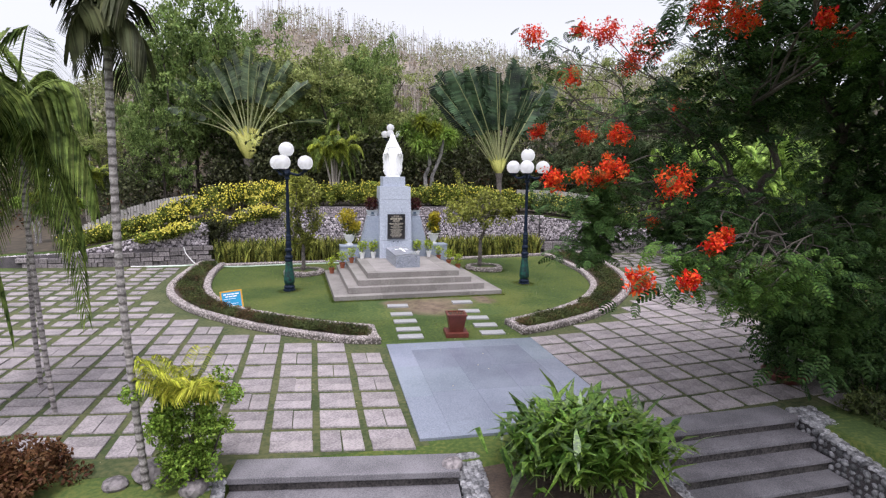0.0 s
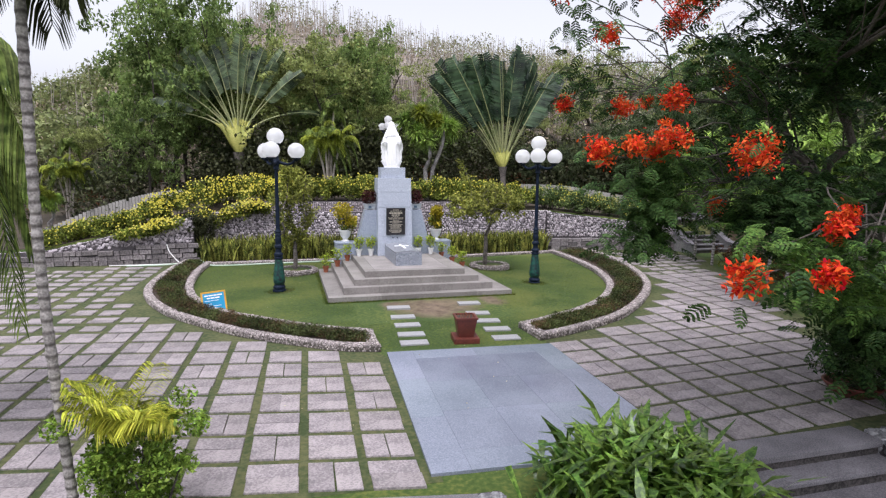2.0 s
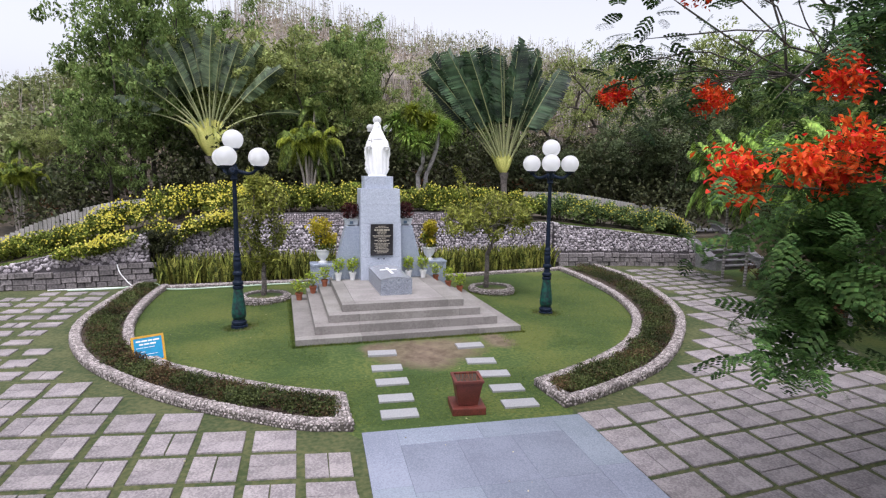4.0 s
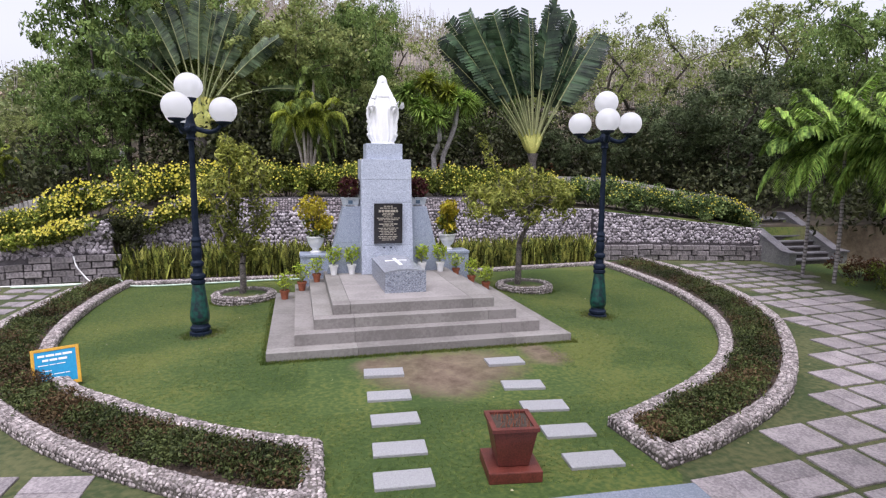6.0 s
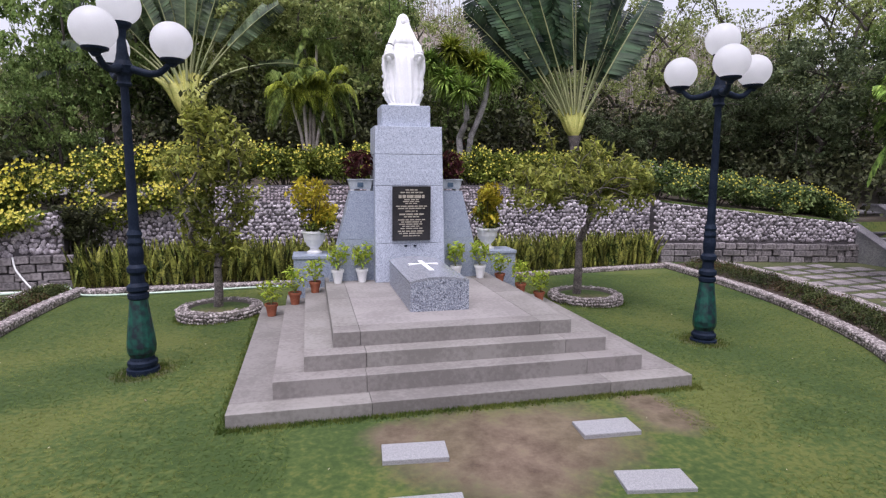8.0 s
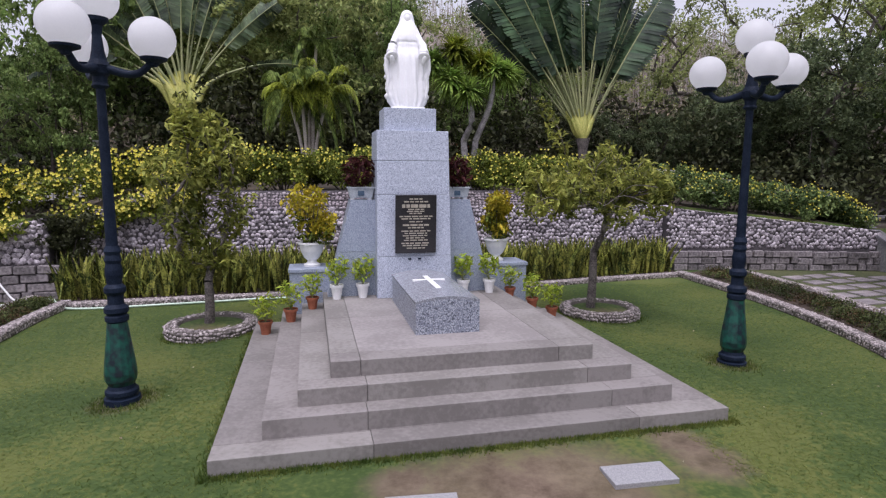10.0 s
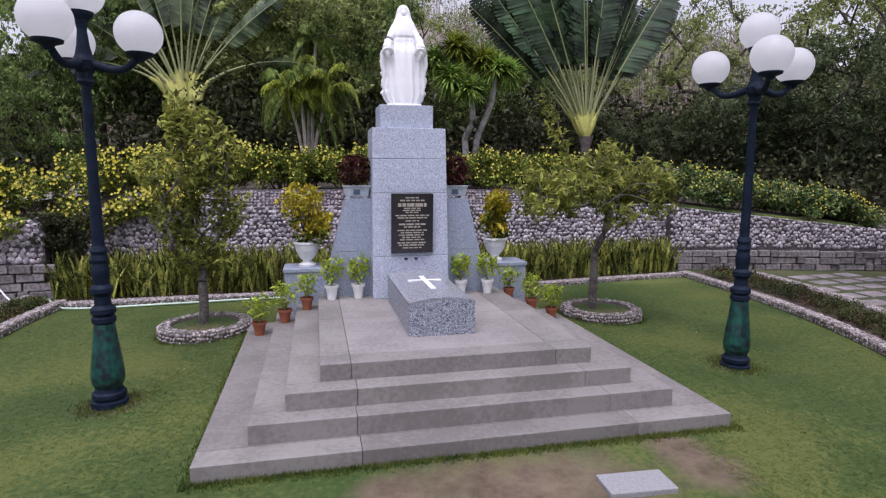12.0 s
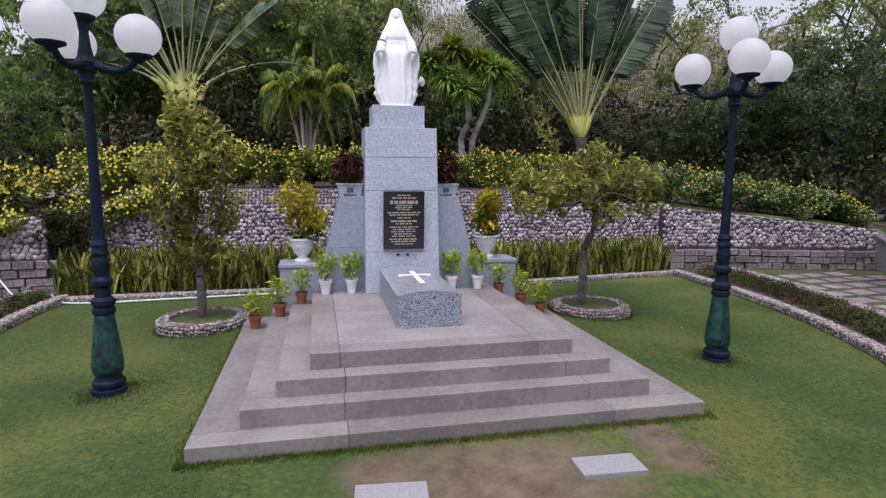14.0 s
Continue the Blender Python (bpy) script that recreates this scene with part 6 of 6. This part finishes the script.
# ---- flame tree ----
def flame_tree(at):
    r = np.random.default_rng(77)
    t = thing("flame_tree", at, "spreading flame tree with feathery leaves and scarlet blossoms", "tree")
    A = np.array(at)
    bloom = [
        ((0.76, -9.39, 3.8), 0.23), ((0.62, -9.35, 3.62), 0.14), ((1.26, -9.95, 3.6), 0.24), ((-0.1, -9.41, 3.61), 0.17), ((0.25, -9.5, 3.72), 0.11), ((1.42, -7.31, 4.38), 0.17), ((0.71, -6.81, 4.44), 0.14),
        ((0.98, -8.99, 4.3), 0.14), ((-0.22, -11.64, 2.77), 0.12), ((0.75, -11.4, 3.03), 0.08), ((0.95, -11.3, 3.1), 0.06), ((0.0, -12.06, 2.83), 0.06), ((3.39, -7.03, 4.94), 0.2), ((1.01, -7.55, 5.27), 0.18),
        ((2.44, -7.12, 5.97), 0.42), ((2.3, -7.1, 5.7), 0.22), ((2.05, -9.4, 5.82), 0.27), ((2.52, -9.4, 5.85), 0.25), ((1.66, -7.2, 6.07), 0.27), ((1.35, -7.1, 6.15), 0.16), ((0.58, -7.0, 6.0), 0.2), ((2.74, -10.5, 5.55), 0.1),
        ((3.03, -10.5, 5.36), 0.07), ((4.24, -8.0, 6.6), 0.2), ((1.41, -5.4, 4.66), 0.1), ((2.99, -5.4, 4.74), 0.13), ((1.55, -9.2, 3.05), 0.08), ((4.9, -8.2, 2.9), 0.1),
    ]

    def cloud(n, c, d):
        return np.array(c) + np.clip(r.normal(size=(n, 3)), -1.7, 1.7) * np.array(d)

    def block(n, lo, hi):
        return r.uniform(lo, hi, (n, 3))

    hanging = np.vstack([cloud(13, (0.68, -9.35, 3.2), (0.11, 0.12, 0.22)), cloud(12, (1.75, -9.9, 3.05), (0.3, 0.22, 0.18)), cloud(12, (2.6, -9.5, 3.0), (0.45, 0.3, 0.2)), cloud(5, (3.6, -9.0, 2.9), (0.4, 0.3, 0.3))])
    dangling = np.array([(0.1, -9.4, 2.75), (-0.15, -9.9, 2.8), (0.05, -9.6, 2.7), (0.35, -9.5, 2.62), (1.2, -8.6, 2.7), (-0.3, -9.5, 3.3)])
    near = np.vstack([block(13, (0.2, -12.0, 2.5), (1.4, -11.3, 2.95)), block(8, (1.2, -11.6, 2.35), (2.0, -11.1, 2.85)), cloud(6, (2.9, -10.5, 5.35), (0.3, 0.2, 0.1))])
    along_limb = np.vstack([block(20, (1.3, -9.3, 3.5), (2.5, -8.3, 5.0)), block(16, (2.2, -8.8, 3.1), (4.6, -7.6, 4.6)), block(10, (0.5, -7.8, 4.3), (2.2, -6.8, 5.7)), block(5, (1.3, -5.8, 4.75), (3.6, -5.2, 5.1)), block(8, (2.9, -10.4, 2.5), (4.4, -9.1, 3.2))])
    mass = np.vstack([cloud(70, (6.4, -7.8, 3.3), (0.42, 0.45, 1.4)), cloud(20, (5.6, -8.3, 2.3), (0.5, 0.4, 0.5)), cloud(26, (4.95, -8.75, 1.35), (0.28, 0.25, 0.42)), block(56, (3.2, -9.0, 4.8), (6.8, -7.0, 6.9)), block(25, (2.7, -9.0, 4.5), (4.6, -7.9, 6.1)), block(44, (5.0, -10.2, 5.2), (8.6, -6.8, 7.6))])
    mass = mass[mass[:, 2] > 0.7]
    # overhead sprays above the view, added to shade the stairs and paving
    shade_canopy = block(48, (1.2, -14.5, 6.3), (8.0, -9.5, 7.7))
    blooms = np.array([b for b, _ in bloom])
    fork = np.array([6.5, -7.3, 2.6])
    side_limb = np.vstack([spline([(5.6, -7.8, 5.0), (3.4, -8.5, 6.4), (1.8, -8.9, 5.4), (1.55, -8.9, 4.6), (1.65, -8.9, 3.6), (1.5, -8.9, 3.1)], 12), spline([(4.2, -8.4, 3.0), (2.6, -9.2, 3.0), (1.2, -9.6, 3.1)], 6)])
    v, f = limbs((0, 0, -0.3), fork - A, np.vstack([side_limb, blooms, hanging, near, along_limb, mass, shade_canopy]) - A, 0.22, r, 0.7)
    raw("trunk", v, f, M["bark"], t, smooth=True)
    # feathery leaf: a rachis with pinnae of tiny leaflets
    tv, tf = [], []
    for q in np.linspace(0.12, 1.0, 6):
        for s in (-1, 1):
            ln = 0.5 * math.sin(math.pi * (0.2 + 0.7 * q)) * 0.28
            for m in np.linspace(0.2, 1.0, 4):
                c = np.array([q * 0.5 + m * ln * 0.45, s * m * ln, -0.05 * m * m - 0.1 * q * q])
                o = len(tv)
                tv += [c + (-0.018, 0, 0), c + (0.02, -0.036, 0.003), c + (0.06, 0, 0), c + (0.02, 0.036, 0.003)]
                tf.append((o, o + 1, o + 2, o + 3))
    tv, tf = np.array(tv), np.array(tf)

    def sprays(points, count, spread, lo, hi):
        chunks = []
        for p in points:
            for _ in range(count):
                q = p + np.clip(r.normal(size=3), -1.5, 1.5) * spread
                a, b = r.uniform(0, 2 * math.pi), r.uniform(-0.8, 0.35)
                m = np.array((Euler((r.normal() * 0.35, -b, a)).to_matrix()))
                chunks.append((tv @ m.T * r.uniform(lo, hi) + (q - A), tf))
        return merge(chunks)

    outer = merge([sprays(blooms, 5, np.array([0.24, 0.24, 0.15]), 0.3, 0.5), sprays(hanging, 30, np.array([0.17, 0.17, 0.15]), 0.3, 0.48), sprays(dangling, 9, np.array([0.1, 0.1, 0.07]), 0.25, 0.42), sprays(along_limb, 15, np.array([0.28, 0.28, 0.18]), 0.3, 0.55)])
    raw("outer_sprays", *outer, M["leaf_flame"], t)["kind"] = "stuff"
    raw("young_sprays", *sprays(near, 20, np.array([0.15, 0.15, 0.1]), 0.22, 0.42), M["leaf_flame_young"], t, "lighter green young leaves")["kind"] = "stuff"
    crown = merge([sprays(mass, 17, np.array([0.4, 0.4, 0.28]), 0.45, 0.85), sprays(shade_canopy, 9, np.array([0.5, 0.5, 0.3]), 0.8, 1.3)])
    raw("crown", *crown, M["leaf_flame"], t)["kind"] = "stuff"
    for p, rad in bloom:
        n = int(14 + 230 * rad)
        d = r.normal(size=(n, 3))
        d /= np.linalg.norm(d, axis=1, keepdims=True)
        c = p + d * r.uniform(0.25, 1.0, (n, 1)) * rad * np.array([1, 1, 0.95]) + r.normal(size=3) * 0.35 * rad * r.uniform(0, 1, (n, 1))
        vv, ff = leaves(np.repeat(c, 8, 0) + r.normal(size=(8 * n, 3)) * 0.034, 0.055, 0.5, r)
        raw("blossom", vv - A, ff, M["flower_red"], t, "scarlet blossom cluster")
    return t


flame_tree((6.9, -7.2, 0))
shallow = thing("potted_bush", (5.35, -7.9, 0.0), "dark green bush in a shallow terracotta bowl on the paving", "potted plant", "shrubs by the stairs")
part("bowl", lathe([(0.2, 0.0), (0.3, 0.03), (0.4, 0.16), (0.43, 0.2), (0.39, 0.21), (0.36, 0.17), (0.0, 0.16)], 28), M["red_pot"], shallow, smooth=True)
r = np.random.default_rng(78)
c = np.c_[np.clip(r.normal(size=(90, 2)), -1.6, 1.6) * 0.3, r.uniform(0.3, 1.25, 90)]
v, f = leaves(clumps(c, 0.17, 55, r), 0.085, 0.42, r)
raw("foliage", v, f, M["leaf_flame"], shallow)
v, f = limbs((0, 0, 0.1), (0.02, 0.0, 0.35), c[:26], 0.03, r)
raw("stem", v, f, M["bark"], shallow, smooth=True)


# ---- stairs and walls at the edge of the wood ----
far_st = thing("garden_staircase", (14.6, 6.85, 0), "flight of grey stone steps between low walls up to the wood", "stairs", turn=4)
for k in range(8):
    part("step", boxed((-0.95, 0.3 * k - 0.03, 0.17 * k + 0.12), (0.95, 0.3 * k + 0.34, 0.17 * (k + 1)), 0.008), M["stair"], far_st)
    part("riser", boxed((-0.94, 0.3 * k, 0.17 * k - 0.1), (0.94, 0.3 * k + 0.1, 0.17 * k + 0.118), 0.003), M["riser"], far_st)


def sloped(points, y0, y1):
    """A wall with the given outline in x and z, from y0 to y1."""
    bm = bmesh.new()
    lo, hi = [bm.verts.new((x, y0, z)) for x, z in points], [bm.verts.new((x, y1, z)) for x, z in points]
    n = len(points)
    bm.faces.new(lo)
    bm.faces.new(hi[::-1])
    for k in range(n):
        bm.faces.new((lo[k], lo[(k + 1) % n], hi[(k + 1) % n], hi[k]))
    bmesh.ops.recalc_face_normals(bm, faces=bm.faces)
    return bm


for x0 in (-1.25, 0.95):
    wall_ = part("side_wall", sloped([(-0.15, -0.1), (-0.15, 0.38), (0.15, 0.42), (2.2, 1.52), (2.65, 1.52), (2.65, -0.1)], -x0 - 0.3, -x0), M["concrete"], far_st)
    wall_.matrix_basis = pose(0, 0, 0, 0, 0, 90)
    cap_ = part("coping", sloped([(-0.2, 0.384), (-0.2, 0.44), (0.15, 0.48), (2.2, 1.59), (2.7, 1.59), (2.7, 1.524), (2.2, 1.524), (0.15, 0.424)], -x0 - 0.34, -x0 + 0.04), M["stair"], far_st)
    cap_.matrix_basis = pose(0, 0, 0, 0, 0, 90)
part("back_wall", boxed((-0.94, 2.42, -0.1), (0.94, 2.64, 1.4), 0.01), M["concrete"], far_st)
part("upper_wall", sloped([(-1.7, 0.3), (-1.7, 2.2), (-1.4, 2.18), (0.5, 1.5), (0.5, 0.3)], 2.7, 2.95), M["concrete"], far_st)

# pale plank-like concrete fences along the upper path
def fence(points, label, h=0.42):
    p = spline(points, 60)
    t = thing("path_fence", tuple(p[0]), label, "fence", "fences of the upper path")
    for k in range(0, 59):
        a, b = p[k], p[k + 1]
        d = b - a
        ln = float(np.linalg.norm(d[:2]))
        bm = boxed((0.01, -0.03, -0.2), (ln - 0.01, 0.03, h), 0.006)
        ob = part("slat", bm, M["fence"], t)
        ob.matrix_basis = Matrix.Translation(a - p[0]) @ pose(0, 0, 0, 0, 0, math.degrees(math.atan2(d[1], d[0])))


fence([(-16.44, 12.89, -0.01), (-14.31, 12.95, 0.34), (-12.02, 13.19, 1.31), (-10.08, 13.42, 1.89), (-8.49, 13.64, 2.11)], "low pale concrete fence rising along the path")
fence([(7.98, 13.39, 2.45), (10.55, 13.55, 2.36), (13.91, 13.46, 1.87), (16.31, 13.26, 1.6)], "low grey concrete fence along the upper path")

# small notice on a brown post, and a street lamp by the road
sp = thing("post_sign", (-10.16, 19.7, hill(-10.16, 19.7)), "small white notice on a brown post among the trees", "sign")
part("post", lathe([(0.2, -0.3), (0.18, 1.0), (0.2, 3.85 - hill(-10.16, 19.7))], 10), M["bark"], sp)
part("board", boxed((-0.15, -0.36, 3.62 - hill(-10.16, 19.7)), (0.15, -0.32, 3.85 - hill(-10.16, 19.7)), 0.01), M["white_paint"], sp)
sl_ = thing("street_lamp", (-17.2, 19.9, 0.2), "tall white curved street lamp beyond the trees", "lamp")
v, f = tube(spline([(0, 0, 0), (0, 0, 6.0), (0, 0, 7.6), (-0.22, 0, 8.3), (-1.05, 0, 8.65)], 30), np.linspace(0.12, 0.06, 30), 8)
raw("pole", v, f, M["white_paint"], sl_, smooth=True)
part("head", boxed((-1.6, -0.1, 8.6), (-0.97, 0.1, 8.72), 0.02), M["white_paint"], sl_)
# loose rocks by the stairs
for k, (x, y, s) in enumerate(((-5.07, -9.1, 0.24), (-4.65, -8.95, 0.12), (-4.42, -9.2, 0.13), (-5.45, -9.25, 0.14), (-1.42, -9.6, 0.14), (-4.54, -9.55, 0.16))):
    bm = bmesh.new()
    bmesh.ops.create_icosphere(bm, subdivisions=2, radius=s)
    for v_ in bm.verts:
        v_.co *= 1 + 0.3 * noise.noise(v_.co * 5 + Vector((k, 0, 0)))
        v_.co.z *= 0.6
    ob = part("rock", bm, M["block"], smooth=False)
    ob.matrix_basis = pose(x, y, s * 0.25)
    tagged(ob, "rough grey rock lying by the shrub", "rock", "rocks")

# ---- grass blades on the lawn ----
r = np.random.default_rng(200)
il, ir = spline(IN_L, 60), spline(IN_R, 60)
il, ir = il[np.argsort(il[:, 1])], ir[np.argsort(ir[:, 1])]
IN_L_X, IN_L_Y, IN_R_X, IN_R_Y = il[:, 0], il[:, 1], ir[:, 0], ir[:, 1]
per = []
for k in range(14000):
    u = r.uniform()
    off = abs(r.normal()) * 0.05
    if u < 0.4:
        per.append(site(r.uniform(-2.6, 2.6), -0.155 - off))
    elif u < 0.52:
        y = r.uniform(0, 4.7)
        per.append(site(-2.53 - off, y - 0.2))
    elif u < 0.64:
        y = r.uniform(0, 4.7)
        per.append(site(2.54 + off, y - 0.2))
    else:
        c, a, q = [((-3.8, 1.76), 0, 0.2), ((3.93, 1.66), 0, 0.2), ((-3.38, 4.6), 0, 0.7), ((3.38, 4.5), 0, 0.7)][int(r.uniform(0, 4))][0], r.uniform(0, 2 * math.pi), 0
        rad = (0.2 if abs(c[1]) < 3 else 0.71) + off * (2.2 if abs(c[1]) < 3 else 1.0)
        per.append((c[0] + rad * math.cos(a), c[1] + rad * math.sin(a)))
while len(per) < 120000:
    x, y = r.uniform(-7.0, 7.4), r.uniform(-4.2, 7.2)
    if y > -4.1 + 0.33 * abs(x) - 0.5 and x > np.interp(y, IN_L_Y, IN_L_X) + 0.1 and x < np.interp(y, IN_R_Y, IN_R_X) - 0.1 and not (abs(x) < 2.6 and -0.25 < y < 4.7) and not (abs(x) < 1.9 and -2.2 < y < 0) and min(math.hypot(x + 3.38, y - 4.6), math.hypot(x - 3.38, y - 4.5)) > 0.71:
        per.append((x, y))
per = np.array(per)
gx, gy, edge = per[:, 0], per[:, 1], np.zeros(len(per))
n = len(gx)
h = r.uniform(0.015, 0.05, n)
h[14000:] *= 0.35
a = r.uniform(0, 2 * np.pi, n)
b = np.c_[gx, gy, [lawn(x, y) for x, y in zip(gx, gy)]]
side = np.c_[np.cos(a), np.sin(a), np.zeros(n)] * 0.005
tip = b + np.c_[r.normal(size=(n, 2)) * np.where(np.arange(n) < 14000, 0.012, 0.03)[:, None], h]
v = np.stack([b - side, b + side, tip], 1).reshape(-1, 3)
tagged(raw("lawn_grass", v, np.arange(3 * n).reshape(-1, 3), M["blade"]), "short mown grass blades of the lawn", "grass", kind="stuff")

# fallen petals and leaves
r = np.random.default_rng(210)
pts = np.c_[r.uniform(-6.0, 6.0, 170), r.uniform(-9.2, 4.0, 170), np.full(170, 0.012)]
pts = pts[[not (abs(x) < 2.9 and -0.2 < y < 5) for x, y, z in pts]]
pts[:, 2] = np.where((np.abs(pts[:, 0]) < 1.9) & (pts[:, 1] < -4.4), 0.046, np.where((pts[:, 1] < -4.2), 0.03, 0.02) + [lawn(x, y) for x, y, z in pts])
v, f = leaves(pts, 0.032, 0.6, r, tilt=(0.15, 0.1))
tagged(raw("fallen_petals", v, f, M["petal"]), "pale fallen petals scattered on lawn and paving", "petals", kind="stuff")

# ---- polished slab panels and paving, last ----
slab_floor = thing("slab_floor", (-0.01, -6.69, 0), "floor of large polished blue-grey stone panels", "paving", turn=-1.6, kind="structure")
BORDER = 0.48
ix, iy = 3.29 / 2 - BORDER, 4.46 / 2 - BORDER
for i in range(3):
    for j in range(3):
        x0, y0, tw, tl = -ix + i * ix * 2 / 3, -iy + j * iy * 2 / 3, ix * 2 / 3, iy * 2 / 3
        part("tile", boxed((x0 + 0.001, y0 + 0.001, -0.05), (x0 + tw - 0.001, y0 + tl - 0.001, 0.042), 0.0015), M["slab_inner"], slab_floor)
for x0, x1, y0, y1, nx_, ny_ in ((-1.645, -ix, -2.23, 2.23, 1, 3), (ix, 1.645, -2.23, 2.23, 1, 3), (-ix, ix, -2.23, -iy, 2, 1), (-ix, ix, iy, 2.23, 2, 1)):
    for i in range(nx_):
        for j in range(ny_):
            xa, xb = x0 + (x1 - x0) * i / nx_, x0 + (x1 - x0) * (i + 1) / nx_
            ya, yb = y0 + (y1 - y0) * j / ny_, y0 + (y1 - y0) * (j + 1) / ny_
            part("panel", boxed((xa + 0.001, ya + 0.001, -0.05), (xb - 0.001, yb - 0.001, 0.042), 0.0015), M["slab"], slab_floor)

paving = thing("pavement", (0, 0, 0), "pale square flagstones laid in grass, each of two halves", "paving", kind="structure")


def lattice_left(i, j):
    return -1.738 - 0.683 * i - 0.003 * j, -4.845 + 0.099 * i - 0.717 * j


def lattice_right(i, j):
    return 1.61 + 0.723 * i + 0.012 * j, -7.669 + 0.068 * i + 0.656 * j


out_l, out_r = spline(OUT_L, 80), spline(OUT_R, 80)


# mossy bed between the flagstones
mv, mf = [], []
ys_ = np.concatenate([np.linspace(-9.0, -4.3, 20), np.linspace(-4.2, 8.4, 54)])
for side in (-1, 1):
    o = len(mv)
    for y in ys_:
        if side < 0:
            xa, xb = (-9.4 if y < -5.1 else -13.8), (-1.6 if y < -4.35 else float(np.interp(y, out_l[::-1, 1] if out_l[0, 1] > out_l[-1, 1] else out_l[:, 1], out_l[::-1, 0] if out_l[0, 1] > out_l[-1, 1] else out_l[:, 0])))
        else:
            xa, xb = (1.55 if y < -4.3 else float(np.interp(y, out_r[::-1, 1] if out_r[0, 1] > out_r[-1, 1] else out_r[:, 1], out_r[::-1, 0] if out_r[0, 1] > out_r[-1, 1] else out_r[:, 0]))), min(12.5, 8.8 + 0.45 * (y + 3.6)) if y < 4.5 else min(13.2, 12.3 + 0.9 * (y - 4.5))
        mv += [(xa + (xb - xa) * q, y, 0.004) for q in np.linspace(0, 1, 5)]
    for k in range(len(ys_) - 1):
        for q in range(4):
            mf.append((o + 5 * k + q, o + 5 * k + q + 1, o + 5 * k + q + 6, o + 5 * k + q + 5))
tagged(raw("joint_bed", mv, mf, M["moss"]), "mossy earth and worn grass between the flagstones", "ground", kind="structure")


def clear(x, y):
    """Whether the paving reaches this place."""
    if y < terrace_edge(x) + (0.12 if x < 0 else 0.0) or y > wall_line(x) - 0.5:
        return False
    if x < 0:
        if x < (-9.4 if y < -5.1 else -14.0):
            return False
        if y > -4.5 and x > np.interp(y, out_l[:, 1], out_l[:, 0]) - 0.2:
            return False
        return x < -1.58
    if x > 8.6 + 0.45 * (y + 3.6) and y < 4.5 or x > 13.0:
        return False
    if y > -4.35 and x < np.interp(y, out_r[:, 1], out_r[:, 0]) + 0.2:
        return False
    return x > 1.55


cells = []
for lat, ni, j0, j1 in ((lattice_left, 20, -22, 8), (lattice_right, 21, -5, 30)):
    for i in range(ni):
        for j in range(j0, j1):
            q = [np.array(lat(i + a, j + b)) for a, b in ((0, 0), (1, 0), (1, 1), (0, 1))]
            m = sum(q) / 4
            if all(clear(*(m + 0.62 * (p - m))) for p in q):
                cells.append((lat is lattice_left, (i + j) % 2, q, m))
cells.sort(key=lambda c: float(np.hypot(c[3][0] + 1.0, c[3][1] + 7.0)))
halves, joined = {}, []


def half_shape(q, m, turned, k):
    """One half flagstone of a cell: its four corners about the cell's middle."""
    p = [(c - m) * (0.835 if m[0] < 0 else 0.87) for c in q]
    if np.linalg.det(np.array([p[1] - p[0], p[3] - p[0]])) < 0:
        p = p[::-1]
    a, b, c, d = p
    if turned:
        a, b, c, d = b, c, d, a
    g_ = 0.008 if m[0] < 0 else 0.003
    lo, hi = (0.0, 0.5 - g_) if k == 0 else (0.5 + g_, 1.0)
    e = [a + (b - a) * lo, a + (b - a) * hi, d + (c - d) * hi, d + (c - d) * lo]
    g = sum(e) / 4
    w = [(x_ + (g - x_) * 0.02) for x_ in e]
    v = [(*x_, -0.03) for x_ in e] + [(*x_, 0.008) for x_ in e] + [(*x_, 0.014) for x_ in w]
    f = [(i, (i + 1) % 4, 4 + (i + 1) % 4, 4 + i) for i in range(4)] + [(4 + i, 4 + (i + 1) % 4, 8 + (i + 1) % 4, 8 + i) for i in range(4)] + [(8, 9, 10, 11)]
    return v, f


for n_, (left, turned, q, m) in enumerate(cells):
    for k in range(2):
        key = (left, turned, k)
        if n_ < 150:
            if key not in halves:
                v, f = half_shape(q, m, turned, k)
                me = bpy.data.meshes.new("flagstone")
                me.from_pydata(v, [], f)
                me.materials.append(M["paver"])
                halves[key] = me
            ob = new("flagstone", halves[key])
            ob.parent = paving
            ob.matrix_basis = pose(m[0] + rng.normal() * 0.006, m[1] + rng.normal() * 0.006, 0.012 + rng.normal() * 0.003, rng.normal() * 0.35, rng.normal() * 0.35, rng.normal() * 0.5)
        else:
            v, f = half_shape(q, m, turned, k)
            j = rng.normal(size=2) * 0.015
            sx_, sy_ = rng.uniform(0.72, 0.98, 2) * (1.0, 0.82) if m[0] < -6.2 and m[1] > -3.1 else (rng.uniform(0.78, 0.97, 2) * (1.0, 0.84) if m[0] > 6.5 and m[1] > 2.3 else (1.0, 1.0))
            v = [(x * sx_, y * sy_, z) for x, y, z in v]
            joined.append(([(x + m[0] + j[0], y + m[1] + j[1], z + 0.012 + rng.normal() * 0.002) for x, y, z in v], f))
jv, jf = [], []
for v, f in joined:
    o = len(jv)
    jv += v
    jf += [tuple(i + o for i in t) for t in f]
raw("far_flagstones", jv, jf, M["paver_joined"], paving)["kind"] = "stuff"
